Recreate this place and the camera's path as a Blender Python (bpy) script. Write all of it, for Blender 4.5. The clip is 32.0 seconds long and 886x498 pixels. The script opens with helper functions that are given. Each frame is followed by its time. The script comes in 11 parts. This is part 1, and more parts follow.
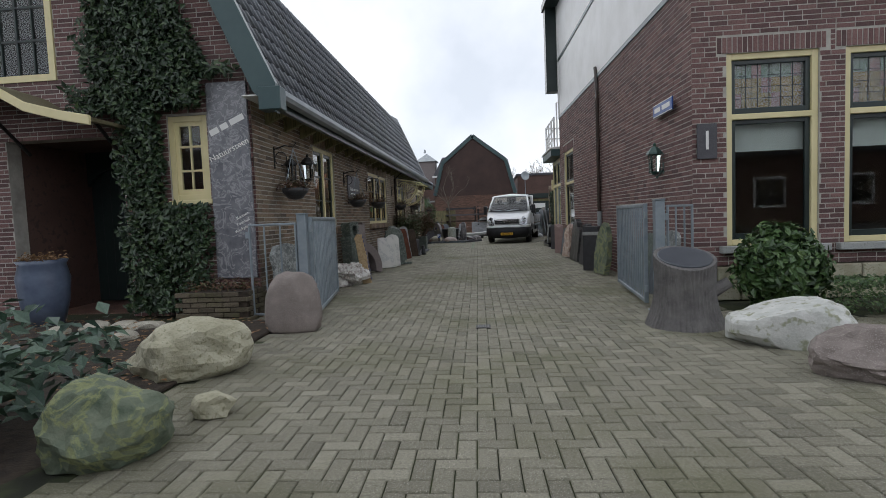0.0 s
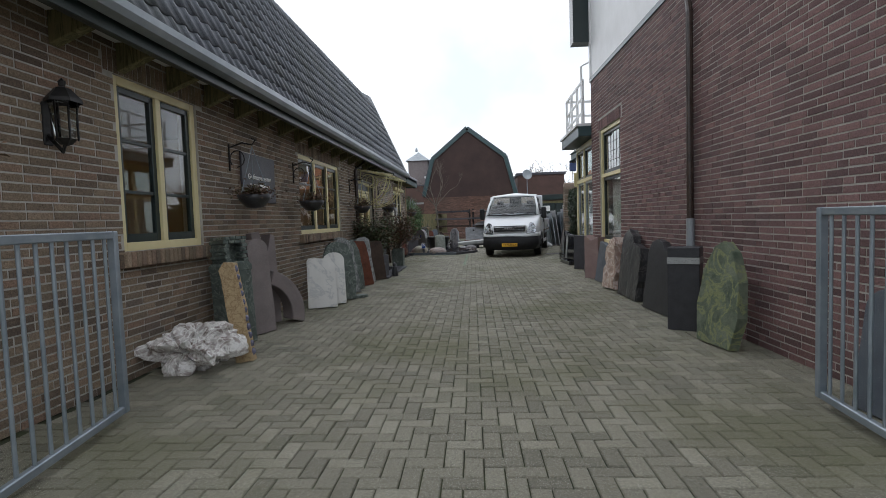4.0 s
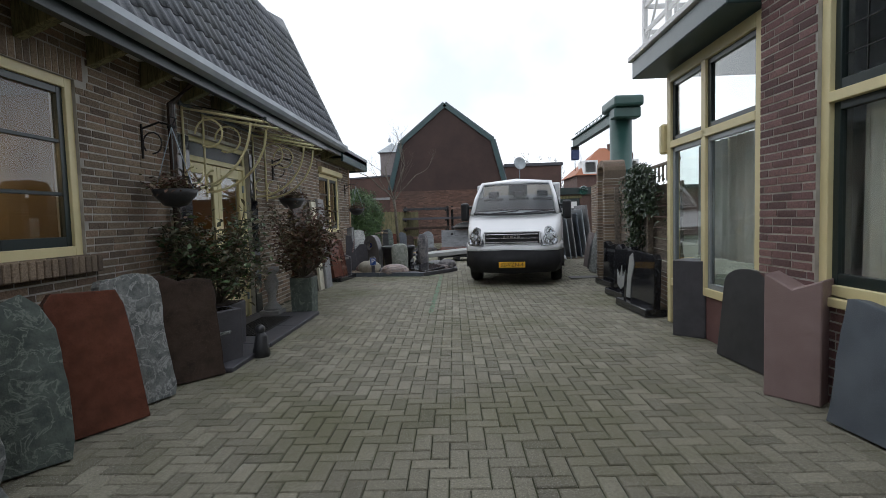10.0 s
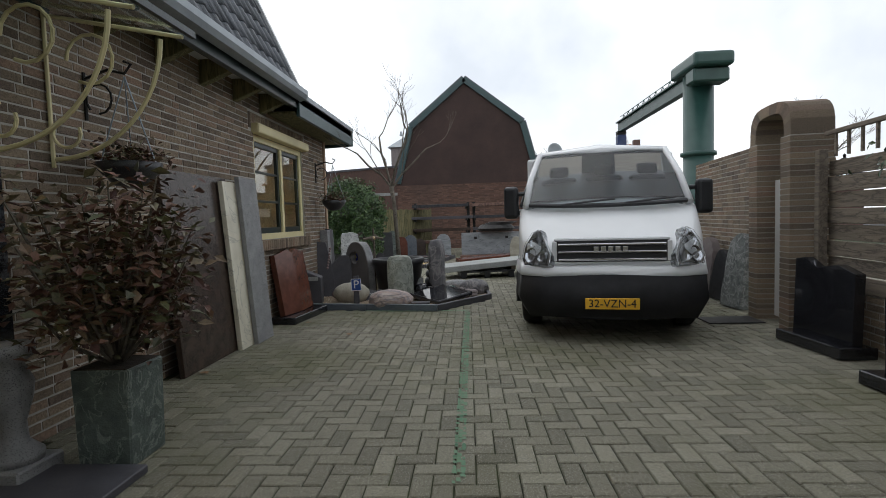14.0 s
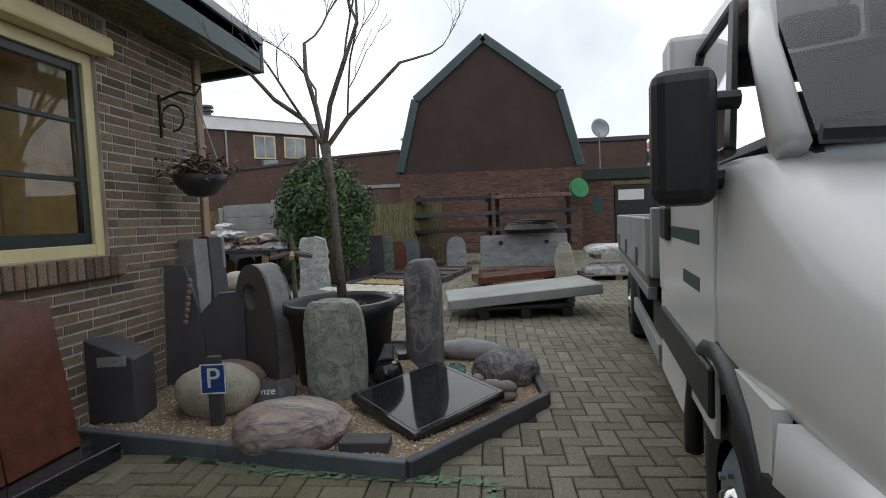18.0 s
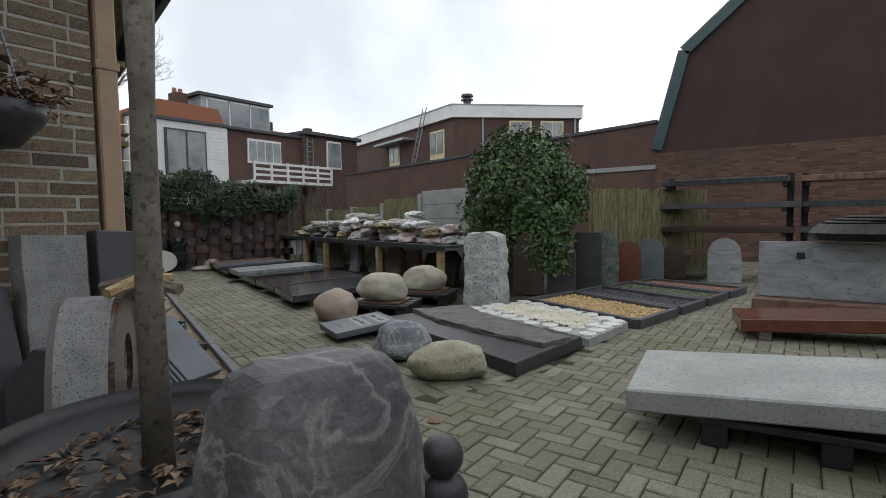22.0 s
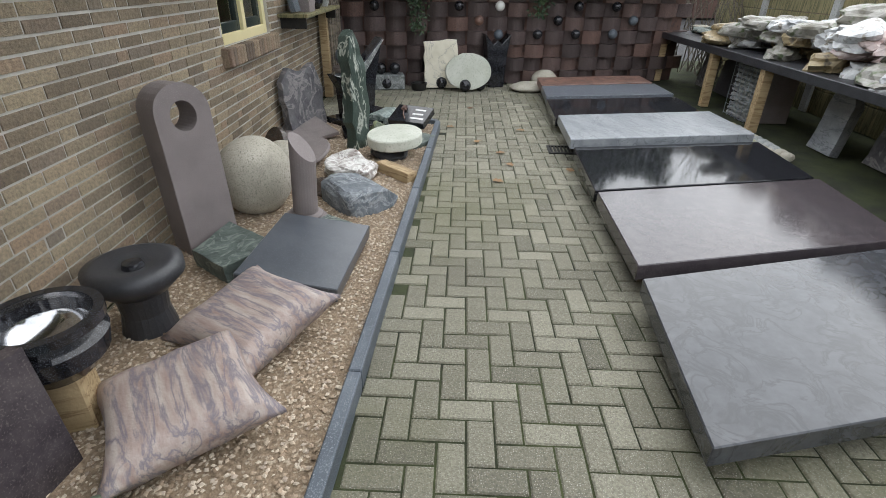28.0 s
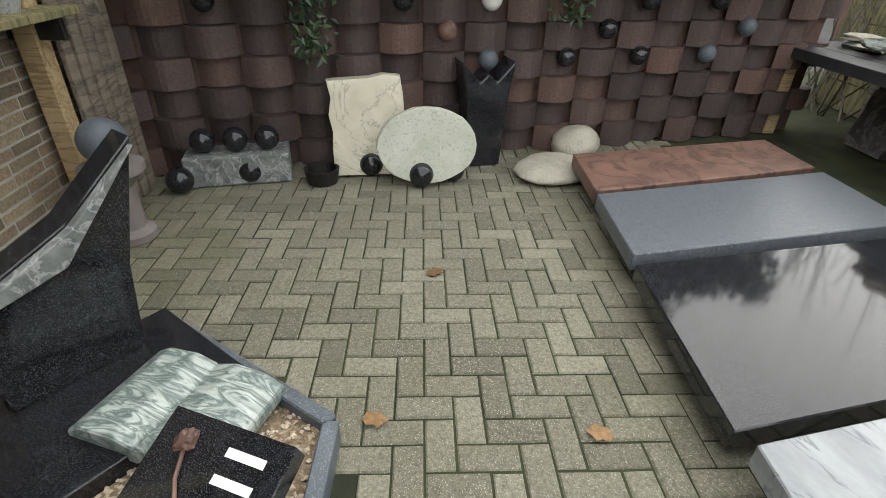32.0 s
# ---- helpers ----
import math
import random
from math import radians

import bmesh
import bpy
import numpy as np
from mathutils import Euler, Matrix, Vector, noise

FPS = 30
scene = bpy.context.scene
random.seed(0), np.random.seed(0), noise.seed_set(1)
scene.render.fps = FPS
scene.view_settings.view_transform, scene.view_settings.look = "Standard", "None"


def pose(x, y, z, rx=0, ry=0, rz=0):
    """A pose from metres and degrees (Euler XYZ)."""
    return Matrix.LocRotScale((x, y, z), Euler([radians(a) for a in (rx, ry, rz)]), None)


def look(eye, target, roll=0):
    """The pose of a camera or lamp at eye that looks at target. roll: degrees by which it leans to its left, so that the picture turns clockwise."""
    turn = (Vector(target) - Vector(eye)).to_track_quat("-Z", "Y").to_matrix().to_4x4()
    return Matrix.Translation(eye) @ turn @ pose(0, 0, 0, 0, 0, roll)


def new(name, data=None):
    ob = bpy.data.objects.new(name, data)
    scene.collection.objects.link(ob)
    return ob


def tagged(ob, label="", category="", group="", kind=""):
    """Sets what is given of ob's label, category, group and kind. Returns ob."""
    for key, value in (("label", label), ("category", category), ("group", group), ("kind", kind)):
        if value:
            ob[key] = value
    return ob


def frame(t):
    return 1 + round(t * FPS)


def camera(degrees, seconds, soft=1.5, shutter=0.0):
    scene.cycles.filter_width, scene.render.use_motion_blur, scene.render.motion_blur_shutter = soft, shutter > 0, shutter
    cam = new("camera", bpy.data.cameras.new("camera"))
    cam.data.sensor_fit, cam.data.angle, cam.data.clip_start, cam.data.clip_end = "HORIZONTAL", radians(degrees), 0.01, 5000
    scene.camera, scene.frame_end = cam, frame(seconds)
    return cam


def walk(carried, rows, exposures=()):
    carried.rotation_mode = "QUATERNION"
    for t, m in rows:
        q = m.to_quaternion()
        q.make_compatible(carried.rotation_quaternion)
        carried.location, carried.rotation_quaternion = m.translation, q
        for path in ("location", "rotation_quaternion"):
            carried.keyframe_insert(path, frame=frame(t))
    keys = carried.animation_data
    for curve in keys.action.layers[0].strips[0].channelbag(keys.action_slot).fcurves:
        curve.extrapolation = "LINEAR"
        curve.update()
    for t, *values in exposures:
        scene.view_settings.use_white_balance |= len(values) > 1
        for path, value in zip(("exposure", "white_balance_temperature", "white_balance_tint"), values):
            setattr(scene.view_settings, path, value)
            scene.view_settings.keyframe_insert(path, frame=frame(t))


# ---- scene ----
cam = camera(82.0, 32.0, 0.75)
PATH = [
    (0, (-0.295, 3.529, 1.213), (-0.469, 5.517, 1.088), -2.3),
    (0.5, (-0.292, 4.208, 1.206), (-0.443, 6.198, 1.081), -2.2),
    (1, (-0.313, 4.883, 1.219), (-0.438, 6.875, 1.098), -2.1),
    (1.5, (-0.322, 5.506, 1.262), (-0.430, 7.499, 1.142), -2.1),
    (2, (-0.321, 6.102, 1.284), (-0.437, 8.095, 1.164), -2.2),
    (2.5, (-0.309, 6.678, 1.282), (-0.433, 8.671, 1.163), -2.2),
    (4.5, (-0.371, 9.117, 1.282), (-0.531, 11.107, 1.168), -1.9),
    (5, (-0.412, 9.744, 1.293), (-0.553, 11.736, 1.178), -1.9),
    (5.5, (-0.431, 10.338, 1.286), (-0.557, 12.331, 1.173), -2.0),
    (6, (-0.419, 10.949, 1.318), (-0.523, 12.943, 1.203), -2.0),
    (6.5, (-0.396, 11.503, 1.335), (-0.494, 13.497, 1.220), -2.0),
    (7, (-0.378, 12.078, 1.341), (-0.485, 14.071, 1.225), -1.8),
    (7.5, (-0.363, 12.603, 1.351), (-0.467, 14.597, 1.233), -1.7),
    (8, (-0.362, 13.151, 1.350), (-0.464, 15.145, 1.230), -1.7),
    (8.5, (-0.373, 13.692, 1.341), (-0.465, 15.687, 1.221), -1.8),
    (9, (-0.368, 14.265, 1.329), (-0.461, 16.260, 1.209), -1.7),
    (9.5, (-0.360, 14.813, 1.315), (-0.456, 16.807, 1.194), -1.7),
    (10, (-0.382, 15.372, 1.320), (-0.462, 17.367, 1.198), -1.7),
    (10.5, (-0.431, 15.923, 1.311), (-0.504, 17.918, 1.190), -1.7),
    (11, (-0.477, 16.546, 1.296), (-0.522, 18.542, 1.175), -1.5),
    (11.5, (-0.511, 17.110, 1.295), (-0.547, 19.106, 1.176), -1.6),
    (12, (-0.535, 17.670, 1.286), (-0.574, 19.666, 1.169), -1.6),
    (12.5, (-0.567, 18.250, 1.295), (-0.619, 20.246, 1.175), -1.8),
    (13, (-0.605, 18.862, 1.292), (-0.681, 20.857, 1.173), -1.7),
    (13.5, (-0.669, 19.451, 1.274), (-0.775, 21.445, 1.157), -1.7),
    (14, (-0.736, 20.054, 1.253), (-0.873, 22.046, 1.137), -1.8),
    (14.5, (-0.797, 20.647, 1.238), (-0.964, 22.637, 1.125), -1.8),
    (16.5, (-0.928, 22.932, 1.260), (-1.212, 24.908, 1.148), -2.3),
    (17, (-0.925, 23.523, 1.239), (-1.196, 25.502, 1.128), -2.6),
    (17.5, (-0.889, 24.094, 1.228), (-1.141, 26.074, 1.115), -2.4),
    (18, (-0.846, 24.661, 1.224), (-1.063, 26.646, 1.104), -2.2),
    (18.5, (-0.814, 25.180, 1.201), (-1.023, 27.165, 1.080), -2.2),
    (19, (-0.777, 25.681, 1.186), (-1.002, 27.664, 1.064), -1.8),
    (19.5, (-0.744, 26.168, 1.167), (-0.997, 28.149, 1.043), -2.1),
    (20, (-0.701, 26.637, 1.150), (-0.981, 28.613, 1.026), -1.7),
    (20.5, (-0.665, 27.052, 1.153), (-0.992, 29.022, 1.032), -1.5),
    (21, (-0.654, 27.351, 1.194), (-1.179, 29.277, 1.072), -0.9),
    (21.5, (-0.660, 27.525, 1.211), (-1.480, 29.346, 1.089), -0.6),
    (22, (-0.640, 27.822, 1.191), (-1.826, 29.427, 1.063), -0.8),
    (22.5, (-0.671, 28.134, 1.194), (-2.146, 29.480, 1.072), -1.0),
    (23, (-0.759, 28.461, 1.183), (-2.489, 29.456, 1.055), -0.6),
    (23.5, (-0.869, 28.801, 1.177), (-2.714, 29.563, 1.055), -1.2),
    (24, (-1.057, 29.085, 1.181), (-2.953, 29.681, 0.961), -0.5),
    (24.5, (-1.342, 29.241, 1.196), (-3.210, 29.768, 0.714), -0.1),
    (26.5, (-3.593, 30.321, 1.363), (-5.311, 30.788, 0.452), 1.1),
    (27, (-4.142, 30.479, 1.401), (-5.859, 30.941, 0.484), 1.3),
    (27.5, (-4.658, 30.624, 1.459), (-6.364, 31.088, 0.525), 1.0),
    (28, (-5.250, 30.780, 1.481), (-6.941, 31.271, 0.533), 0.9),
    (28.5, (-5.836, 30.959, 1.478), (-7.513, 31.475, 0.518), 0.6),
    (29, (-6.410, 31.168, 1.482), (-8.076, 31.693, 0.508), 0.4),
    (29.5, (-6.948, 31.341, 1.482), (-8.602, 31.897, 0.505), 0.5),
    (30, (-7.459, 31.532, 1.475), (-9.102, 32.101, 0.486), 0.4),
    (30.5, (-7.990, 31.689, 1.458), (-9.628, 32.289, 0.479), 0.9),
    (31, (-8.478, 31.873, 1.454), (-10.093, 32.499, 0.454), 0.5),
    (31.5, (-8.936, 32.037, 1.430), (-10.544, 32.664, 0.420), 1.3),
    (32, (-9.407, 32.173, 1.429), (-11.004, 32.783, 0.391), 1.6),
]
walk(cam, [(t, look(eye, target, roll)) for t, eye, target, roll in PATH], [(0.0, 0.24, 6230, 10), (5.0, 0.52, 6130, 10), (9.0, 0.5, 6130, 10), (12.0, 0.38, 6300, 9), (20.0, 0.24, 6380, 8), (23.0, 0.26, 6380, 8), (24.5, 0.62, 6400, 8), (26.5, 1.22, 6350, 9), (28.5, 1.34, 6350, 8), (30.0, 1.42, 6450, 7), (32.0, 1.54, 6800, 7)])

# ---- light ----
world = bpy.data.worlds.new("overcast_sky")
scene.world = world
world.use_nodes = True
wn, wl = world.node_tree.nodes, world.node_tree.links
sky = wn.new("ShaderNodeTexSky")
sky.sky_type, sky.sun_disc = "NISHITA", False
sky.sun_elevation, sky.sun_rotation = radians(32), radians(150)
cloud = wn.new("ShaderNodeTexNoise")
cloud.inputs["Scale"].default_value, cloud.inputs["Detail"].default_value = 2.6, 6.0
cloud_ramp = wn.new("ShaderNodeValToRGB")
cloud_ramp.color_ramp.elements[0].position, cloud_ramp.color_ramp.elements[0].color = 0.36, (7.2, 7.5, 8.0, 1)
cloud_ramp.color_ramp.elements[1].position, cloud_ramp.color_ramp.elements[1].color = 0.66, (11.0, 11.0, 11.2, 1)
wl.new(cloud.outputs["Fac"], cloud_ramp.inputs["Fac"])
sky_mix = wn.new("ShaderNodeMix")
sky_mix.data_type = "RGBA"
sky_mix.inputs[0].default_value = 0.9
wl.new(sky.outputs["Color"], sky_mix.inputs[6])
wl.new(cloud_ramp.outputs["Color"], sky_mix.inputs[7])
wl.new(sky_mix.outputs[2], wn["Background"].inputs["Color"])
wn["Background"].inputs["Strength"].default_value = 0.1
sun_data = bpy.data.lights.new("sun", "SUN")
sun_data.energy, sun_data.angle, sun_data.color = 0.55, radians(80), (1.0, 0.96, 0.9)
sun = new("sun", sun_data)
sun.matrix_world = look((0, 0, 30), (7, -9, 18))

# ---- small builders ----
def link_mesh(name, bm, mat=None, smooth=False):
    me = bpy.data.meshes.new(name)
    bm.normal_update()
    bm.to_mesh(me)
    bm.free()
    if smooth:
        me.polygons.foreach_set("use_smooth", [True] * len(me.polygons))
    if mat:
        me.materials.append(mat)
    return new(name, me)


def part(name, bm, mat, parent, label="", smooth=False):
    ob = link_mesh(name, bm, mat, smooth)
    ob.parent = parent
    if label:
        ob["label"] = label
    return ob


def thing(name, m, label, category, group="", kind=""):
    ob = new(name)
    ob.empty_display_size = 0.1
    ob.matrix_world = m
    return tagged(ob, label, category, group, kind)


def solid(name, bm, mat, m, label, category, group="", kind="", smooth=False):
    ob = link_mesh(name, bm, mat, smooth)
    ob.matrix_world = m
    return tagged(ob, label, category, group, kind)


def add_box(bm, x0, x1, y0, y1, z0, z1, m=None):
    vs = [bm.verts.new((m @ Vector(c)) if m else c) for c in ((x0, y0, z0), (x1, y0, z0), (x1, y1, z0), (x0, y1, z0), (x0, y0, z1), (x1, y0, z1), (x1, y1, z1), (x0, y1, z1))]
    for f in ((0, 3, 2, 1), (4, 5, 6, 7), (0, 1, 5, 4), (1, 2, 6, 5), (2, 3, 7, 6), (3, 0, 4, 7)):
        bm.faces.new([vs[i] for i in f])
    return vs


def box(x0, x1, y0, y1, z0, z1, bevel=0.0, m=None, segments=1):
    bm = bmesh.new()
    add_box(bm, x0, x1, y0, y1, z0, z1, m)
    if bevel:
        bmesh.ops.bevel(bm, geom=bm.edges[:], offset=bevel, segments=segments, affect="EDGES", profile=0.5)
    return bm


def boxes(rows, bevel=0.0):
    bm = bmesh.new()
    for r in rows:
        add_box(bm, *r)
    if bevel:
        bmesh.ops.bevel(bm, geom=bm.edges[:], offset=bevel, segments=1, affect="EDGES", profile=0.5)
    return bm


def prism(points, y0, y1, bevel=0.0, segments=1):
    """An outline in x and z, drawn out from y0 to y1."""
    bm = bmesh.new()
    a = [bm.verts.new((x, y0, z)) for x, z in points]
    b = [bm.verts.new((x, y1, z)) for x, z in points]
    bm.faces.new(a)
    bm.faces.new(b[::-1])
    n = len(points)
    for i in range(n):
        bm.faces.new((a[i], b[i], b[(i + 1) % n], a[(i + 1) % n]))
    bmesh.ops.recalc_face_normals(bm, faces=bm.faces[:])
    if bevel:
        bmesh.ops.bevel(bm, geom=bm.edges[:], offset=bevel, segments=segments, affect="EDGES", profile=0.6)
    return bm


def plate(points, z0, z1, bevel=0.0):
    """An outline in x and y, drawn up from z0 to z1."""
    bm = prism([(x, y) for x, y in points], -z1, -z0, bevel)
    bmesh.ops.transform(bm, matrix=Matrix(((1, 0, 0, 0), (0, 0, 1, 0), (0, -1, 0, 0), (0, 0, 0, 1))), verts=bm.verts)
    bmesh.ops.recalc_face_normals(bm, faces=bm.faces[:])
    return bm


def lathe(profile, n=24, m=None):
    bm = bmesh.new()
    rings = []
    for r, z in profile:
        if r < 1e-5:
            rings.append([bm.verts.new((0, 0, z))])
        else:
            rings.append([bm.verts.new((r * math.cos(2 * math.pi * i / n), r * math.sin(2 * math.pi * i / n), z)) for i in range(n)])
    for a, b in zip(rings, rings[1:]):
        for i in range(n):
            q = [a[i % len(a)], a[(i + 1) % len(a)], b[(i + 1) % len(b)], b[i % len(b)]]
            q = list(dict.fromkeys(q))
            if len(q) > 2:
                bm.faces.new(q)
    bmesh.ops.recalc_face_normals(bm, faces=bm.faces[:])
    if m:
        bmesh.ops.transform(bm, matrix=m, verts=bm.verts)
    return bm


def tube(points, radii, n=8, bm=None):
    bm = bm or bmesh.new()
    pts = [Vector(p) for p in points]
    if isinstance(radii, (int, float)):
        radii = [radii] * len(pts)
    rings = []
    for i, p in enumerate(pts):
        d = (pts[min(i + 1, len(pts) - 1)] - pts[max(i - 1, 0)]).normalized()
        side = d.cross(Vector((0.31, 0.17, 0.93)))
        side = (side if side.length > 0.1 else d.cross(Vector((1, 0, 0)))).normalized()
        up = side.cross(d)
        rings.append([bm.verts.new(p + radii[i] * (math.cos(a) * side + math.sin(a) * up)) for a in (2 * math.pi * k / n for k in range(n))])
    for a, b in zip(rings, rings[1:]):
        for k in range(n):
            bm.faces.new((a[k], a[(k + 1) % n], b[(k + 1) % n], b[k]))
    if n > 2:
        bm.faces.new(rings[0][::-1])
        bm.faces.new(rings[-1])
    return bm


def rock(sx, sy, sz, seed, rough=0.18, flat=0.25, detail=3, facets=0, power=1.0):
    """A boulder whose underside is cut flat and lies on z = 0."""
    bm = bmesh.new()
    bmesh.ops.create_icosphere(bm, subdivisions=detail, radius=1.0)
    rnd = random.Random(seed)
    o = Vector((rnd.uniform(-50, 50), rnd.uniform(-50, 50), rnd.uniform(-50, 50)))
    cuts = []
    for _ in range(facets):
        d = Vector((rnd.gauss(0, 1), rnd.gauss(0, 1), rnd.gauss(0, 0.7))).normalized()
        cuts.append((d, rnd.uniform(0.62, 0.85)))
    for v in bm.verts:
        c = v.co.copy()
        if power != 1.0:
            c = Vector([math.copysign(abs(a) ** power, a) for a in c])
        for d, k in cuts:
            e = c.dot(d) - k
            if e > 0:
                c -= d * e * 0.9
        k = 1 + rough * noise.noise(v.co * 1.3 + o) + rough * 0.45 * noise.noise(v.co * 3.1 + o) + rough * 0.2 * noise.noise(v.co * 7 + o)
        c *= k
        v.co = Vector((c.x * sx, c.y * sy, max(c.z, -1 + flat * 1.6) * sz))
    low = min(v.co.z for v in bm.verts)
    for v in bm.verts:
        v.co.z -= low
    return bm


def slab(outline, thick, seed=0, edge=0.0, face=0.0, bevel=0.006, cut=0.09):
    """An upright stone: an outline in x and z, thick in y, with rough edges and faces if asked for."""
    pts = []
    n = len(outline)
    for i in range(n):
        a, b = Vector(outline[i]), Vector(outline[(i + 1) % n])
        k = max(1, int((b - a).length / cut)) if edge else 1
        for j in range(k):
            pts.append(a + (b - a) * j / k)
    rnd = random.Random(seed)
    if edge:
        pts = [p + Vector((rnd.uniform(-edge, edge), rnd.uniform(-edge, edge) if p.y > 0.03 else 0)) for p in pts]
    bm = bmesh.new()
    layers = [0, 0.5, 1] if edge else [0, 1]
    rings = []
    for k in layers:
        bulge = edge * 0.5 if k == 0.5 else 0
        rings.append([bm.verts.new((p.x + rnd.uniform(-1, 1) * bulge, thick * (k - 0.5), p.y + (rnd.uniform(-1, 1) * bulge if p.y > 0.03 else 0))) for p in pts])
    for a, b in zip(rings, rings[1:]):
        for i in range(len(pts)):
            bm.faces.new((a[i], b[i], b[(i + 1) % len(pts)], a[(i + 1) % len(pts)]))
    f0 = bm.faces.new(rings[0])
    f1 = bm.faces.new(rings[-1][::-1])
    bmesh.ops.recalc_face_normals(bm, faces=bm.faces[:])
    if bevel:
        es = [e for f in (f0, f1) for e in f.edges]
        bmesh.ops.bevel(bm, geom=list(set(es)), offset=bevel, segments=2, affect="EDGES", profile=0.6)
    if face:
        bmesh.ops.triangulate(bm, faces=[f for f in bm.faces if len(f.verts) > 4])
        bmesh.ops.subdivide_edges(bm, edges=[e for e in bm.edges if e.calc_length() > 0.08], cuts=2, use_grid_fill=True)
        o = Vector((rnd.uniform(-9, 9), 3, rnd.uniform(-9, 9)))
        for v in bm.verts:
            v.co.y += face * (noise.noise(v.co * 5 + o) + 0.5 * noise.noise(v.co * 13 + o)) * (1 if v.co.y > 0 else -1)
    return bm


def arch_top(w, h, rise, n=9, w2=None):
    """An outline w wide whose top is an arc that rises by rise to h; w2: the width at the spring."""
    w2 = w2 or w
    pts = [(-w / 2, 0), (w / 2, 0)]
    for i in range(n + 1):
        a = math.pi * i / n
        pts.append((w2 / 2 * math.cos(a), h - rise + rise * math.sin(a)))
    return pts


def quads(name, verts, faces, mat, parent=None, label="", kind="", smooth=False):
    me = bpy.data.meshes.new(name)
    me.from_pydata(verts, [], faces)
    if smooth:
        me.polygons.foreach_set("use_smooth", [True] * len(me.polygons))
    me.materials.append(mat)
    ob = new(name, me)
    ob.parent = parent
    return tagged(ob, label, "", "", kind)


def from_to(a, b, z=0.0):
    """A pose at the middle of a base edge that runs from a to b; x runs along it, and its front looks to -y."""
    return pose((a[0] + b[0]) / 2, (a[1] + b[1]) / 2, z, 0, 0, math.degrees(math.atan2(b[1] - a[1], b[0] - a[0])))


def leaves(count, place, size, mat, name, parent, seed, aspect=0.55, droop=0.3, label=""):
    """Many small bent leaves; place(rnd) gives a point and the way that it faces."""
    rnd = random.Random(seed)
    vs, fs = [], []
    for _ in range(count):
        p, nrm = place(rnd)
        nrm = Vector(nrm) + Vector((rnd.gauss(0, 0.45), rnd.gauss(0, 0.45), rnd.gauss(0, 0.45)))
        nrm.normalize()
        t = nrm.cross(Vector((rnd.gauss(0, 1), rnd.gauss(0, 1), rnd.gauss(0, 1) - droop)))
        if t.length < 1e-3:
            continue
        t.normalize()
        s = t.cross(nrm)
        k = size * rnd.uniform(0.6, 1.3)
        i = len(vs)
        p = Vector(p)
        vs += [p, p + t * k * 0.45 + s * k * aspect * 0.5 + nrm * k * 0.07, p + t * k - nrm * k * 0.12, p + t * k * 0.45 - s * k * aspect * 0.5 + nrm * k * 0.07]
        fs += [(i, i + 1, i + 2), (i, i + 2, i + 3)]
    return quads(name, vs, fs, mat, parent, label, "stuff")

# ---- materials ----
def ramp_of(nt, stops):
    r = nt.nodes.new("ShaderNodeValToRGB")
    el = r.color_ramp.elements
    while len(el) < len(stops):
        el.new(0.5)
    for e, (p, c) in zip(el, stops):
        e.position, e.color = p, (*c, 1)
    return r


def tex(nt, kind, scale, detail=4.0, rough=0.55, coord="Object", stretch=None, distortion=0.0):
    n = nt.nodes.new({"noise": "ShaderNodeTexNoise", "voronoi": "ShaderNodeTexVoronoi", "wave": "ShaderNodeTexWave"}[kind])
    tc = nt.nodes.new("ShaderNodeTexCoord")
    src = tc.outputs[coord]
    if stretch:
        mp = nt.nodes.new("ShaderNodeMapping")
        mp.inputs["Scale"].default_value = stretch
        mp.inputs["Rotation"].default_value = (0.3, 0.5, 0.2)
        nt.links.new(src, mp.inputs["Vector"])
        src = mp.outputs["Vector"]
    nt.links.new(src, n.inputs["Vector"])
    n.inputs["Scale"].default_value = scale
    if kind != "voronoi":
        n.inputs["Detail"].default_value = detail
    if kind == "noise":
        n.inputs["Roughness"].default_value = rough
        n.inputs["Distortion"].default_value = distortion
    if kind == "wave":
        n.inputs["Distortion"].default_value = distortion
        n.inputs["Detail Scale"].default_value = 1.5
    return n


def blend(nt, a, b, fac, mode="MIX"):
    m = nt.nodes.new("ShaderNodeMix")
    m.data_type, m.blend_type = "RGBA", mode
    for sock, v in ((m.inputs[0], fac), (m.inputs[6], a), (m.inputs[7], b)):
        if isinstance(v, (int, float)):
            sock.default_value = v
        elif isinstance(v, tuple):
            sock.default_value = (*v, 1)
        else:
            nt.links.new(v, sock)
    return m.outputs[2]


def piece_random(nt):
    """A number that differs from piece to piece, whether a piece is an object or an island of a mesh."""
    a, b = nt.nodes.new("ShaderNodeObjectInfo"), nt.nodes.new("ShaderNodeNewGeometry")
    s, f = nt.nodes.new("ShaderNodeMath"), nt.nodes.new("ShaderNodeMath")
    f.operation = "FRACT"
    nt.links.new(a.outputs["Random"], s.inputs[0])
    nt.links.new(b.outputs["Random Per Island"], s.inputs[1])
    nt.links.new(s.outputs[0], f.inputs[0])
    return f.outputs[0]


